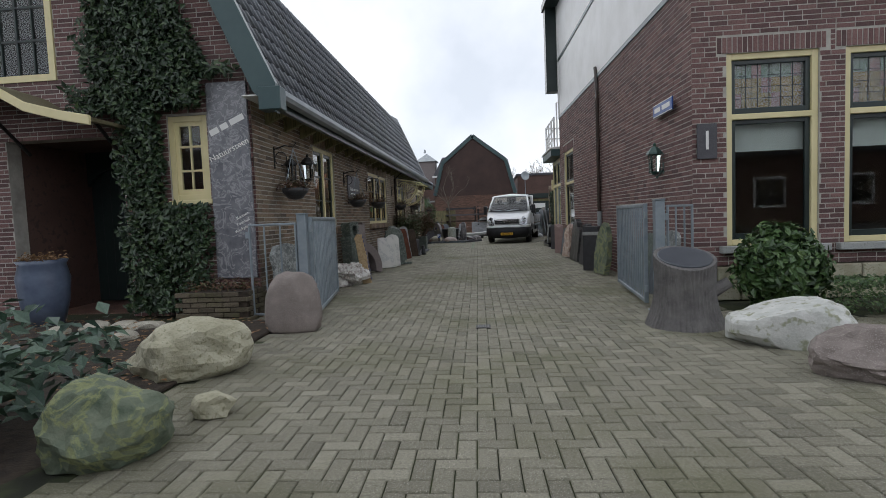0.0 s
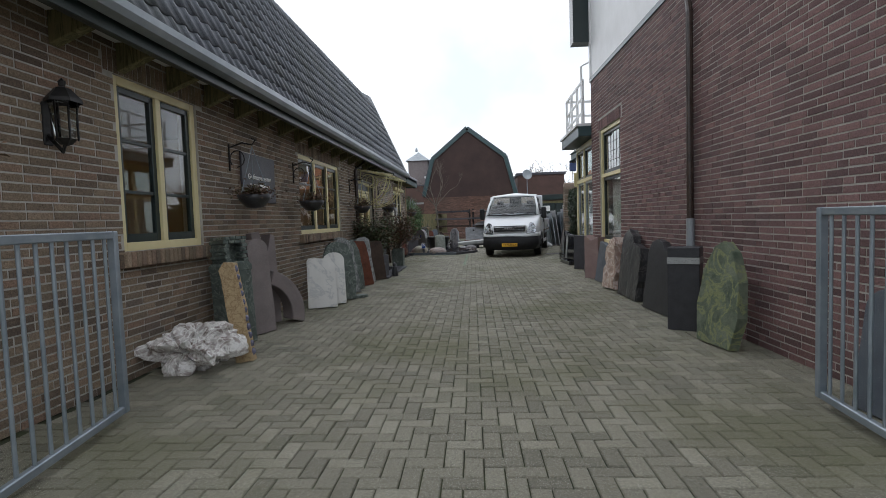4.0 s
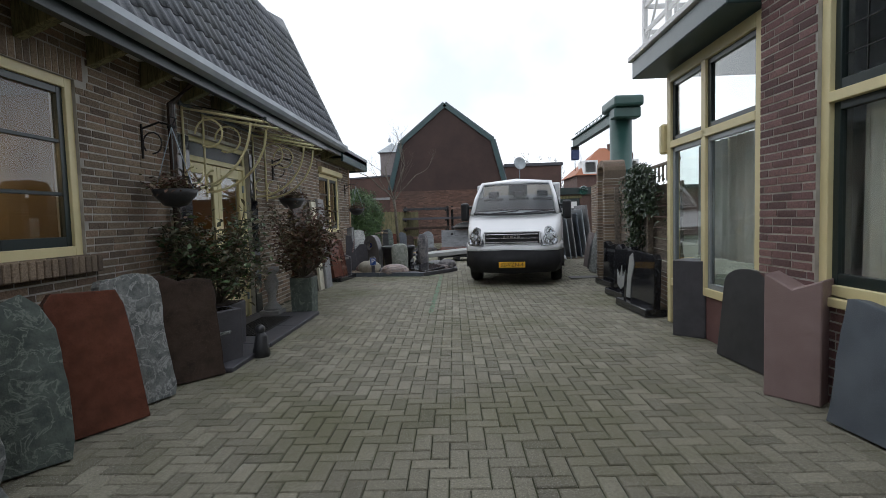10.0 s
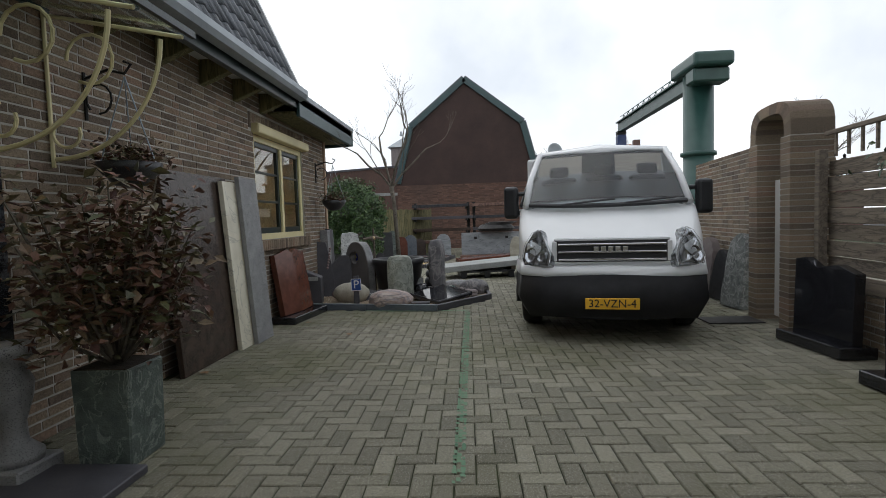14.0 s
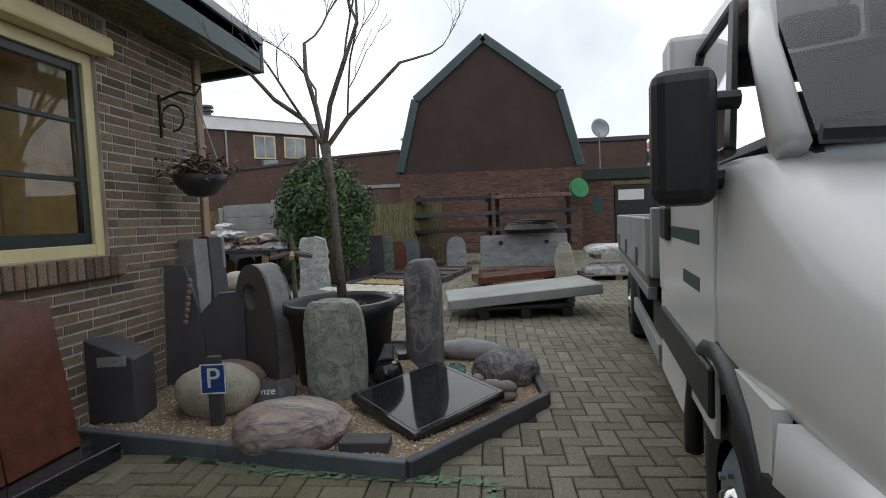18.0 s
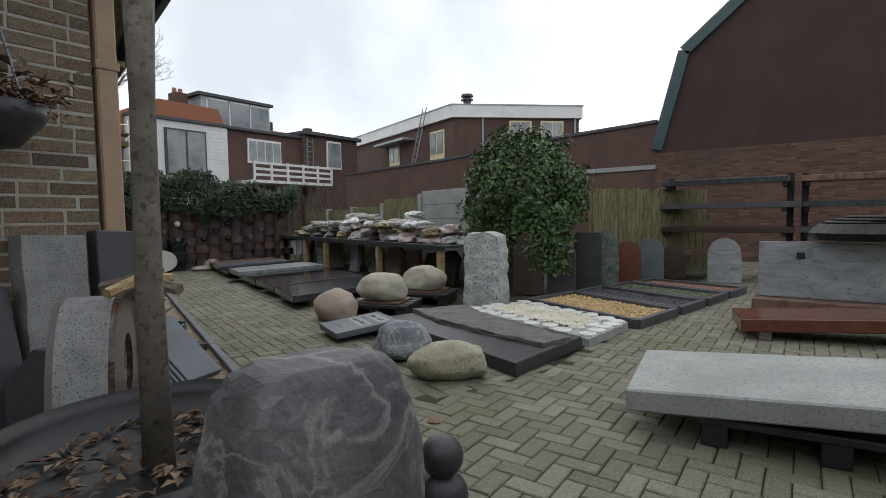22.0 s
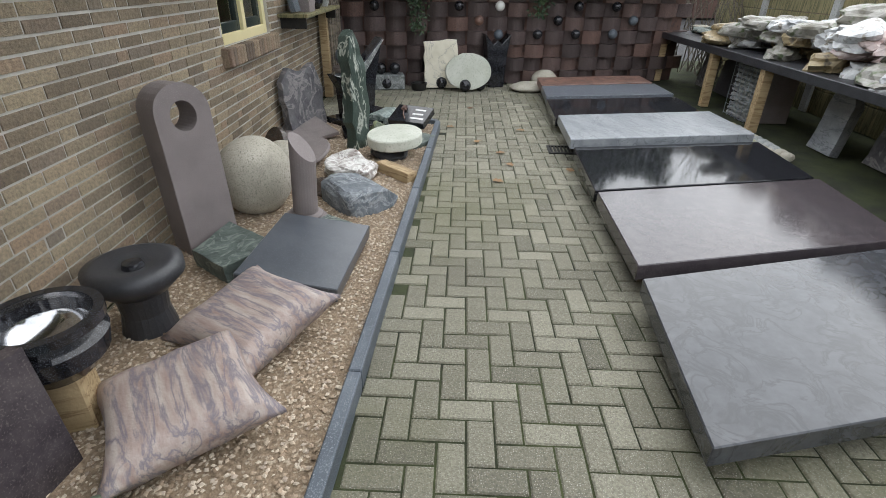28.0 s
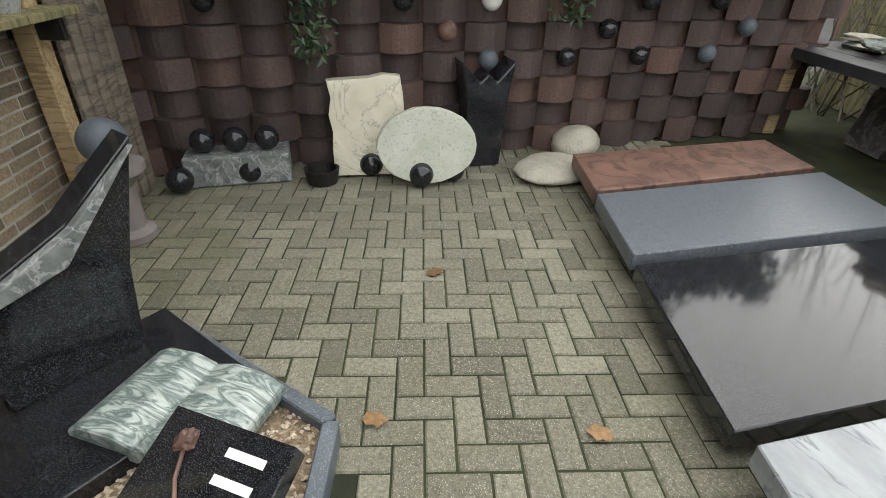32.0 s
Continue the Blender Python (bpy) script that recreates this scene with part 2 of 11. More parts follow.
def surface(name, color, rough=0.6, bump=0.0, bump_scale=60.0, metal=0.0, spec=0.5):
    """A node material; color: a colour, or a function of its node tree that gives a colour socket."""
    mat = bpy.data.materials.new(name)
    mat.use_nodes = True
    nt = mat.node_tree
    b = nt.nodes["Principled BSDF"]
    b.inputs["Roughness"].default_value, b.inputs["Metallic"].default_value = rough, metal
    b.inputs["Specular IOR Level"].default_value = spec
    if isinstance(color, tuple):
        b.inputs["Base Color"].default_value = (*color, 1)
    else:
        nt.links.new(color(nt), b.inputs["Base Color"])
    if bump:
        n = tex(nt, "noise", bump_scale, 6.0, 0.6)
        bp = nt.nodes.new("ShaderNodeBump")
        bp.inputs["Strength"].default_value, bp.inputs["Distance"].default_value = min(1.0, bump), 0.01
        nt.links.new(n.outputs["Fac"], bp.inputs["Height"])
        nt.links.new(bp.outputs["Normal"], b.inputs["Normal"])
    return mat


def mottled(a, b, scale=6.0, speck=None, speck_scale=120.0, coord="Object", tint=None):
    def color(nt):
        big = tex(nt, "noise", scale, 5.0, 0.6, coord)
        c = ramp_of(nt, ((0.34, a), (0.66, b)))
        nt.links.new(big.outputs["Fac"], c.inputs["Fac"])
        out = c.outputs["Color"]
        if speck:
            s = tex(nt, "noise", speck_scale, 2.0, 0.5, coord)
            f = ramp_of(nt, ((0.55, (0, 0, 0)), (0.68, (1, 1, 1))))
            nt.links.new(s.outputs["Fac"], f.inputs["Fac"])
            out = blend(nt, out, speck, f.outputs["Color"])
        return out
    return color


def veined(a, b, vein, scale=3.0, width=0.06, distortion=1.2, stretch=(1, 1, 1), coord="Object"):
    def color(nt):
        big = tex(nt, "noise", scale * 1.7, 6.0, 0.62, coord, stretch)
        c = ramp_of(nt, ((0.34, a), (0.66, b)))
        nt.links.new(big.outputs["Fac"], c.inputs["Fac"])
        v = tex(nt, "noise", scale, 5.0, 0.6, coord, stretch, distortion)
        f = ramp_of(nt, ((0.5 - width, (0, 0, 0)), (0.5, (1, 1, 1)), (0.5 + width, (0, 0, 0))))
        nt.links.new(v.outputs["Fac"], f.inputs["Fac"])
        return blend(nt, c.outputs["Color"], vein, f.outputs["Color"])
    return color


def pieces(stops, dirt=None, dirt_scale=1.2, speck=None, speck_scale=300.0, amount=0.5, low=0.48, high=0.68):
    """Colours that go from piece to piece, with fine grain and large stains."""
    def color(nt):
        c = ramp_of(nt, stops)
        nt.links.new(piece_random(nt), c.inputs["Fac"])
        out = c.outputs["Color"]
        g = tex(nt, "noise", 70.0, 4.0, 0.7, "Object")
        gr = ramp_of(nt, ((0.28, (0.55, 0.55, 0.55)), (0.72, (1.38, 1.38, 1.38))))
        nt.links.new(g.outputs["Fac"], gr.inputs["Fac"])
        out = blend(nt, out, gr.outputs["Color"], 1.0, "MULTIPLY")
        if speck:
            s = tex(nt, "noise", speck_scale, 1.0, 0.5, "Object")
            f = ramp_of(nt, ((0.62, (0, 0, 0)), (0.7, (1, 1, 1))))
            nt.links.new(s.outputs["Fac"], f.inputs["Fac"])
            out = blend(nt, out, speck, f.outputs["Color"])
        if dirt:
            geo = nt.nodes.new("ShaderNodeNewGeometry")
            d = nt.nodes.new("ShaderNodeTexNoise")
            nt.links.new(geo.outputs["Position"], d.inputs["Vector"])
            d.inputs["Scale"].default_value, d.inputs["Detail"].default_value, d.inputs["Roughness"].default_value = dirt_scale, 6.0, 0.65
            f = ramp_of(nt, ((low, (0, 0, 0)), (high, (amount, amount, amount))))
            nt.links.new(d.outputs["Fac"], f.inputs["Fac"])
            out = blend(nt, out, dirt, f.outputs["Color"])
        return out
    return color


def glass_mat(name, tint=(0.9, 0.95, 0.93), rough=0.0):
    mat = bpy.data.materials.new(name)
    mat.use_nodes = True
    b = mat.node_tree.nodes["Principled BSDF"]
    b.inputs["Base Color"].default_value = (*tint, 1)
    b.inputs["Transmission Weight"].default_value, b.inputs["Roughness"].default_value, b.inputs["IOR"].default_value = 1.0, rough, 1.45
    return mat


def glow(name, color, strength):
    mat = bpy.data.materials.new(name)
    mat.use_nodes = True
    b = mat.node_tree.nodes["Principled BSDF"]
    b.inputs["Emission Color"].default_value, b.inputs["Emission Strength"].default_value = (*color, 1), strength
    return mat


MOSS = (0.088, 0.092, 0.028)
paver_mat = surface("concrete_paver", pieces(((0.0, (0.14, 0.132, 0.097)), (0.2, (0.178, 0.168, 0.124)), (0.7, (0.21, 0.199, 0.148)), (1.0, (0.262, 0.248, 0.188))), MOSS, 0.5, (0.46, 0.44, 0.38), 210.0, 0.68, 0.47, 0.7), 0.8, 1.0, 120.0)
joint_mat = surface("mossy_joint_sand", mottled((0.014, 0.016, 0.008), (0.045, 0.055, 0.018), 3.0), 0.95, 0.4, 150.0)
brick_brown = surface("brown_brick", pieces(((0.0, (0.115, 0.084, 0.06)), (0.3, (0.21, 0.158, 0.108)), (0.65, (0.28, 0.214, 0.146)), (0.85, (0.25, 0.163, 0.113)), (1.0, (0.15, 0.117, 0.09))), (0.095, 0.085, 0.07), 0.9, amount=0.35), 0.85, 0.9, 140.0)
# Lighter copy of the brown brick; the side wall's sunlit look is in its colour.
brick_tan_lit = surface("sunlit_tan_brick", pieces(((0.0, (0.15, 0.116, 0.08)), (0.3, (0.25, 0.2, 0.135)), (0.65, (0.33, 0.268, 0.178)), (0.85, (0.29, 0.21, 0.14)), (1.0, (0.19, 0.155, 0.118))), (0.12, 0.105, 0.085), 0.9, amount=0.3), 0.85, 0.9, 140.0)
brick_red = surface("dark_red_brick", pieces(((0.0, (0.09, 0.048, 0.047)), (0.5, (0.155, 0.08, 0.076)), (1.0, (0.225, 0.125, 0.115))), (0.11, 0.075, 0.072), 0.7, amount=0.35), 0.8, 0.7, 140.0)
brick_yard = surface("weathered_red_brick", pieces(((0.0, (0.085, 0.046, 0.034)), (0.5, (0.135, 0.073, 0.052)), (1.0, (0.18, 0.105, 0.075))), (0.05, 0.04, 0.035), 0.5, amount=0.5), 0.85, 0.5, 140.0)
mortar_mat = surface("grey_mortar", mottled((0.33, 0.315, 0.28), (0.5, 0.48, 0.435), 5.0), 0.95, 0.4, 120.0)
far_brick = surface("brick_of_the_gable", mottled((0.085, 0.05, 0.041), (0.125, 0.073, 0.058), 1.2, (0.07, 0.045, 0.04), 14.0), 0.85, 0.4, 30.0)
tile_mat = surface("blue_grey_roof_tile", pieces(((0.0, (0.06, 0.068, 0.08)), (1.0, (0.125, 0.137, 0.157))), (0.065, 0.072, 0.055), 0.6, amount=0.5), 0.42, 0.3, 60.0)
cream = surface("cream_paint", mottled((0.62, 0.55, 0.3), (0.72, 0.64, 0.37), 2.0), 0.42, 0.12, 90.0)
dark_green = surface("dark_green_paint", mottled((0.012, 0.022, 0.022), (0.02, 0.032, 0.03), 3.0), 0.3, 0.1, 80.0)
petrol = surface("petrol_green_paint", mottled((0.028, 0.062, 0.066), (0.04, 0.078, 0.08), 3.0), 0.35, 0.1, 60.0)
green_steel = surface("green_painted_steel", mottled((0.018, 0.058, 0.05), (0.03, 0.078, 0.066), 2.0), 0.4, 0.1, 60.0)
white_paint = surface("white_paint", mottled((0.7, 0.7, 0.68), (0.8, 0.8, 0.79), 1.5), 0.5, 0.1, 60.0)
gutter_grey = surface("grey_zinc", mottled((0.24, 0.27, 0.29), (0.36, 0.39, 0.41), 2.0), 0.4, 0.1, 60.0, 0.3)
steel = surface("galvanised_steel", mottled((0.2, 0.24, 0.27), (0.3, 0.34, 0.37), 5.0), 0.45, 0.1, 80.0, 0.5)
iron = surface("black_iron", mottled((0.012, 0.012, 0.012), (0.03, 0.028, 0.026), 12.0), 0.5, 0.2, 90.0, 0.4)
wood_grey = surface("weathered_timber", veined((0.15, 0.125, 0.1), (0.24, 0.2, 0.155), (0.09, 0.075, 0.06), 5.0, 0.05, 0.6, (0.35, 3, 3)), 0.85, 0.5, 70.0)
wood_green = surface("mossy_timber", veined((0.13, 0.125, 0.06), (0.24, 0.2, 0.1), (0.075, 0.075, 0.035), 5.0, 0.06, 0.6, (3, 3, 0.35)), 0.85, 0.5, 70.0)
wood_warm = surface("soft_wood", veined((0.36, 0.26, 0.14), (0.46, 0.35, 0.2), (0.24, 0.16, 0.08), 6.0, 0.05, 0.6, (3, 0.3, 3)), 0.7, 0.4, 70.0)
black_stone = surface("polished_black_granite", mottled((0.008, 0.008, 0.01), (0.016, 0.016, 0.019), 20.0, (0.06, 0.065, 0.075), 260.0), 0.07)
black_matt = surface("honed_black_granite", mottled((0.02, 0.021, 0.024), (0.036, 0.037, 0.041), 9.0, (0.07, 0.07, 0.075), 200.0), 0.4, 0.15, 160.0)
slate_green = surface("green_slate", veined((0.05, 0.068, 0.06), (0.11, 0.135, 0.12), (0.2, 0.23, 0.2), 7.0, 0.03, 1.0), 0.55, 0.6, 60.0)
green_marble = surface("green_marble", veined((0.006, 0.024, 0.02), (0.024, 0.06, 0.05), (0.075, 0.125, 0.108), 2.6, 0.025, 1.4), 0.1, 0.05, 40.0)
serpentine = surface("rough_serpentine", veined((0.02, 0.036, 0.03), (0.06, 0.088, 0.072), (0.5, 0.52, 0.46), 2.2, 0.016, 0.9, (1, 1, 0.35)), 0.45, 0.7, 50.0)
grey_granite = surface("grey_granite", mottled((0.2, 0.2, 0.205), (0.3, 0.3, 0.3), 8.0, (0.06, 0.06, 0.065), 170.0), 0.6, 0.25, 160.0)
rough_grey = surface("rough_grey_gneiss", veined((0.09, 0.1, 0.1), (0.23, 0.245, 0.235), (0.36, 0.37, 0.36), 9.0, 0.04, 0.8), 0.7, 0.8, 55.0)
lilac_stone = surface("lilac_grey_sandstone", mottled((0.165, 0.14, 0.135), (0.22, 0.19, 0.185), 5.0, (0.28, 0.25, 0.24), 240.0), 0.7, 0.25, 150.0)
anthracite = surface("anthracite_stone", mottled((0.045, 0.044, 0.052), (0.07, 0.068, 0.078), 6.0, (0.1, 0.1, 0.11), 240.0), 0.55, 0.2, 150.0)
blue_stone = surface("blue_grey_hardstone", mottled((0.055, 0.068, 0.085), (0.1, 0.118, 0.14), 4.0, (0.2, 0.22, 0.24), 200.0), 0.5, 0.2, 120.0)
white_marble = surface("white_marble", veined((0.58, 0.58, 0.54), (0.72, 0.715, 0.68), (0.5, 0.51, 0.5), 1.1, 0.018, 0.6), 0.4, 0.2, 40.0)
cream_marble = surface("cream_marble", veined((0.6, 0.56, 0.44), (0.74, 0.7, 0.58), (0.42, 0.4, 0.33), 2.0, 0.015, 1.4), 0.35, 0.1, 60.0)
red_stone = surface("red_brown_granite", mottled((0.1, 0.035, 0.022), (0.155, 0.055, 0.034), 10.0, (0.05, 0.02, 0.016), 180.0), 0.22, 0.05, 120.0)
brown_stone = surface("dark_brown_granite", mottled((0.028, 0.02, 0.017), (0.055, 0.038, 0.03), 9.0, (0.09, 0.06, 0.045), 170.0), 0.25, 0.1, 120.0)
pink_stone = surface("pink_rough_stone", veined((0.3, 0.2, 0.165), (0.48, 0.38, 0.31), (0.62, 0.55, 0.48), 6.0, 0.05, 1.0), 0.8, 0.9, 45.0)
pink_smooth = surface("pink_grey_stone", mottled((0.22, 0.15, 0.145), (0.28, 0.2, 0.19), 6.0, (0.34, 0.27, 0.26), 200.0), 0.6, 0.2, 140.0)
yellow_rock = surface("yellowish_boulder", mottled((0.27, 0.255, 0.17), (0.43, 0.41, 0.31), 4.0, (0.24, 0.23, 0.145), 45.0), 0.8, 0.9, 35.0)
green_rock = surface("mossy_green_boulder", veined((0.06, 0.085, 0.055), (0.15, 0.17, 0.12), (0.2, 0.22, 0.1), 4.0, 0.05, 1.0), 0.85, 0.8, 35.0)
purple_rock = surface("dark_grey_boulder", veined((0.065, 0.064, 0.072), (0.15, 0.143, 0.148), (0.24, 0.225, 0.22), 4.0, 0.04, 1.0), 0.7, 0.8, 40.0)
pale_rock = surface("pale_boulder", mottled((0.33, 0.31, 0.25), (0.46, 0.43, 0.36), 6.0, (0.2, 0.19, 0.15), 110.0), 0.8, 0.5, 60.0)
pink_boulder = surface("pinkish_boulder", mottled((0.34, 0.27, 0.22), (0.45, 0.37, 0.31), 5.0, (0.2, 0.15, 0.12), 110.0), 0.75, 0.4, 60.0)
quartz_mat = surface("white_and_brown_quartz", veined((0.16, 0.11, 0.09), (0.6, 0.58, 0.55), (0.74, 0.73, 0.7), 8.0, 0.09, 1.4), 0.45, 0.9, 45.0)
crystal = surface("purple_pebble", mottled((0.09, 0.09, 0.14), (0.16, 0.16, 0.22), 20.0), 0.25)
banded = surface("banded_sandstone", veined((0.27, 0.19, 0.165), (0.42, 0.36, 0.32), (0.17, 0.15, 0.17), 3.4, 0.06, 0.5, (0.7, 4.5, 3)), 0.5, 0.3, 60.0)
marble_slab = surface("streaked_grey_marble", veined((0.19, 0.205, 0.22), (0.32, 0.335, 0.35), (0.13, 0.14, 0.155), 2.4, 0.02, 1.6, (0.6, 1.8, 1.8)), 0.3, 0.5, 40.0)
purple_slab = surface("purple_grey_polished_slab", mottled((0.043, 0.036, 0.041), (0.073, 0.062, 0.066), 14.0, (0.098, 0.083, 0.084), 130.0), 0.13, 0.03, 40.0)
grey_slab = surface("grey_polished_slab", veined((0.043, 0.045, 0.051), (0.071, 0.074, 0.082), (0.037, 0.039, 0.043), 6.0, 0.05, 1.0), 0.13, 0.03, 40.0)
speckled = surface("speckled_blue_granite", mottled((0.07, 0.08, 0.095), (0.12, 0.13, 0.15), 30.0, (0.27, 0.29, 0.32), 150.0), 0.3, 0.1, 150.0)
rust_slab = surface("rusty_brown_slab", veined((0.13, 0.07, 0.055), (0.21, 0.12, 0.09), (0.08, 0.045, 0.035), 3.0, 0.05, 1.0), 0.5, 0.3, 50.0)
concrete = surface("light_concrete", mottled((0.27, 0.28, 0.27), (0.37, 0.38, 0.37), 2.5, (0.2, 0.21, 0.2), 60.0), 0.7, 0.3, 80.0)
gravel_mat = surface("beige_gravel", pieces(((0.0, (0.24, 0.17, 0.11)), (0.4, (0.44, 0.34, 0.24)), (0.75, (0.58, 0.5, 0.39)), (1.0, (0.34, 0.27, 0.21)))), 0.8, 0.2, 60.0)
gravel_bed_mat = surface("gravel_bed", mottled((0.16, 0.115, 0.075), (0.32, 0.24, 0.16), 55.0, (0.42, 0.35, 0.26), 70.0), 0.9, 1.0, 70.0)
soil = surface("dark_soil", mottled((0.02, 0.015, 0.01), (0.05, 0.036, 0.025), 14.0), 0.95, 0.8, 45.0)
chips = surface("bark_chips", pieces(((0.0, (0.05, 0.03, 0.02)), (0.5, (0.12, 0.075, 0.05)), (1.0, (0.24, 0.17, 0.11)))), 0.9, 0.3, 60.0)
bark = surface("grey_bark", mottled((0.1, 0.085, 0.065), (0.17, 0.15, 0.12), 12.0, (0.06, 0.05, 0.04), 40.0), 0.85, 0.6, 60.0)
leaf_ivy = surface("ivy_leaf", pieces(((0.0, (0.012, 0.028, 0.012)), (0.6, (0.03, 0.058, 0.024)), (1.0, (0.06, 0.095, 0.035)))), 0.4)
leaf_bush = surface("evergreen_leaf", pieces(((0.0, (0.028, 0.06, 0.02)), (0.6, (0.055, 0.11, 0.03)), (1.0, (0.1, 0.16, 0.05)))), 0.4)
leaf_dull = surface("faded_olive_leaf", pieces(((0.0, (0.05, 0.055, 0.03)), (0.5, (0.1, 0.1, 0.055)), (0.85, (0.16, 0.125, 0.07)), (1.0, (0.2, 0.1, 0.06)))), 0.55)
leaf_blue = surface("blue_green_leaf", pieces(((0.0, (0.02, 0.045, 0.03)), (0.6, (0.045, 0.085, 0.055)), (1.0, (0.085, 0.13, 0.085)))), 0.45)
leaf_red = surface("reddish_leaf", pieces(((0.0, (0.06, 0.025, 0.02)), (0.5, (0.13, 0.06, 0.035)), (1.0, (0.08, 0.085, 0.03)))), 0.55)
dead_leaf = surface("dead_leaf", pieces(((0.0, (0.14, 0.07, 0.03)), (1.0, (0.3, 0.18, 0.08)))), 0.7)
window_glass = glass_mat("window_glass", (0.86, 0.92, 0.9))
canopy_glass = glass_mat("canopy_glass", (0.8, 0.9, 0.86))
black_plastic = surface("black_plastic", mottled((0.014, 0.015, 0.017), (0.024, 0.025, 0.028), 4.0), 0.42, 0.1, 90.0)
rubber = surface("tyre_rubber", mottled((0.012, 0.012, 0.012), (0.025, 0.024, 0.023), 12.0), 0.8, 0.3, 90.0)
van_white = surface("white_car_paint", mottled((0.68, 0.69, 0.7), (0.74, 0.75, 0.76), 1.2), 0.22)
plate_yellow = surface("yellow_plate", mottled((0.78, 0.42, 0.02), (0.82, 0.46, 0.03), 8.0), 0.4)
ink_black = surface("black_lettering", (0.01, 0.01, 0.01), 0.5)
ink_white = surface("white_lettering", (0.75, 0.75, 0.73), 0.5)
sign_blue = surface("blue_enamel", mottled((0.015, 0.06, 0.25), (0.02, 0.075, 0.29), 6.0), 0.3)
hoist_blue = surface("blue_hoist_paint", mottled((0.02, 0.04, 0.12), (0.03, 0.055, 0.15), 6.0), 0.4)
terracotta = surface("terracotta", mottled((0.24, 0.12, 0.085), (0.32, 0.17, 0.12), 6.0), 0.7, 0.2, 60.0)
orange_tile = surface("orange_roof_tile", pieces(((0.0, (0.3, 0.11, 0.055)), (1.0, (0.4, 0.17, 0.09)))), 0.7)
bag_mat = surface("plastic_bag", mottled((0.34, 0.35, 0.36), (0.6, 0.61, 0.61), 9.0, (0.22, 0.2, 0.17), 16.0), 0.25, 0.5, 40.0)
bag_dark = surface("filled_sack", mottled((0.14, 0.13, 0.1), (0.34, 0.33, 0.3), 8.0, (0.1, 0.13, 0.06), 14.0), 0.4, 0.5, 40.0)
bag_ochre = surface("ochre_sack", mottled((0.2, 0.15, 0.08), (0.36, 0.29, 0.17), 8.0, (0.12, 0.1, 0.07), 18.0), 0.4, 0.5, 40.0)
bag_pink = surface("pinkish_sack", mottled((0.32, 0.22, 0.2), (0.5, 0.42, 0.4), 8.0), 0.35, 0.5, 40.0)
curtain_mat = surface("white_curtain", mottled((0.6, 0.6, 0.58), (0.74, 0.74, 0.72), 3.0), 0.8)
# Plaster coloured dark to carry the dimness of the rooms.
room_wall = surface("dimmed_interior_plaster", mottled((0.12, 0.085, 0.05), (0.17, 0.125, 0.075), 2.0), 0.8)
warm_lamp = glow("warm_lamp", (1.0, 0.62, 0.22), 9.0)
# Orange of the warm lamplight, put into the ceiling and partition colour.
orange_lamplit = surface("lamplit_orange_brown", mottled((0.24, 0.12, 0.035), (0.3, 0.16, 0.05), 2.0), 0.7)
asphalt = surface("asphalt", mottled((0.04, 0.04, 0.042), (0.065, 0.065, 0.066), 3.0, (0.1, 0.1, 0.1), 180.0), 0.9, 0.4, 200.0)
bucket_green = surface("green_plastic", mottled((0.02, 0.2, 0.06), (0.03, 0.25, 0.08), 4.0), 0.4)
chrome = surface("chrome", mottled((0.5, 0.5, 0.51), (0.6, 0.6, 0.61), 4.0), 0.15, metal=1.0)
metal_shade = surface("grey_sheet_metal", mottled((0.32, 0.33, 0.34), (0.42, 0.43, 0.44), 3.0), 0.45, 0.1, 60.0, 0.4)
teal_glass = glass_mat("teal_glass_lump", (0.25, 0.75, 0.6))
gable_brick = surface("tarred_gable_brick", mottled((0.038, 0.023, 0.02), (0.064, 0.038, 0.032), 0.8, (0.048, 0.03, 0.026), 14.0), 0.85, 0.4, 30.0)
weave_tile = surface("brown_weave_tile", pieces(((0.0, (0.05, 0.036, 0.034)), (0.6, (0.085, 0.06, 0.056)), (1.0, (0.13, 0.075, 0.06)))), 0.7, 0.3, 60.0)
sign_marble = surface("veined_sign_marble", veined((0.12, 0.125, 0.14), (0.21, 0.21, 0.23), (0.34, 0.34, 0.35), 4.0, 0.04, 2.0), 0.25, 0.05, 40.0)
glaze = surface("blue_grey_glaze", mottled((0.07, 0.09, 0.14), (0.12, 0.15, 0.21), 5.0), 0.3, 0.1, 60.0)
pale_gneiss = surface("pale_green_gneiss", veined((0.2, 0.22, 0.19), (0.36, 0.38, 0.34), (0.14, 0.16, 0.14), 6.0, 0.03, 1.0), 0.8, 0.9, 50.0)
pale_disc = surface("pale_limestone", mottled((0.46, 0.48, 0.4), (0.58, 0.59, 0.52), 5.0, (0.4, 0.42, 0.34), 60.0), 0.75, 0.4, 90.0)
white_rock = surface("white_hewn_stone", mottled((0.42, 0.43, 0.4), (0.6, 0.6, 0.57), 5.0, (0.28, 0.29, 0.2), 14.0), 0.8, 0.8, 40.0)
mossy_brick = surface("mossy_planter_brick", pieces(((0.0, (0.075, 0.062, 0.042)), (1.0, (0.14, 0.115, 0.08))), MOSS, 3.0, amount=0.6), 0.9, 0.8, 120.0)
slate_tile = surface("honed_blue_black_tile", mottled((0.05, 0.057, 0.068), (0.075, 0.083, 0.096), 6.0, (0.11, 0.12, 0.135), 160.0), 0.3, 0.05, 90.0)
bark_stone = surface("dark_bark_stone", mottled((0.075, 0.071, 0.069), (0.15, 0.142, 0.136), 9.0, (0.2, 0.195, 0.19), 160.0), 0.8, 0.8, 60.0)
pipe_tan = surface("tan_painted_pipe", mottled((0.32, 0.215, 0.14), (0.4, 0.275, 0.185), 4.0), 0.6, 0.2, 60.0)
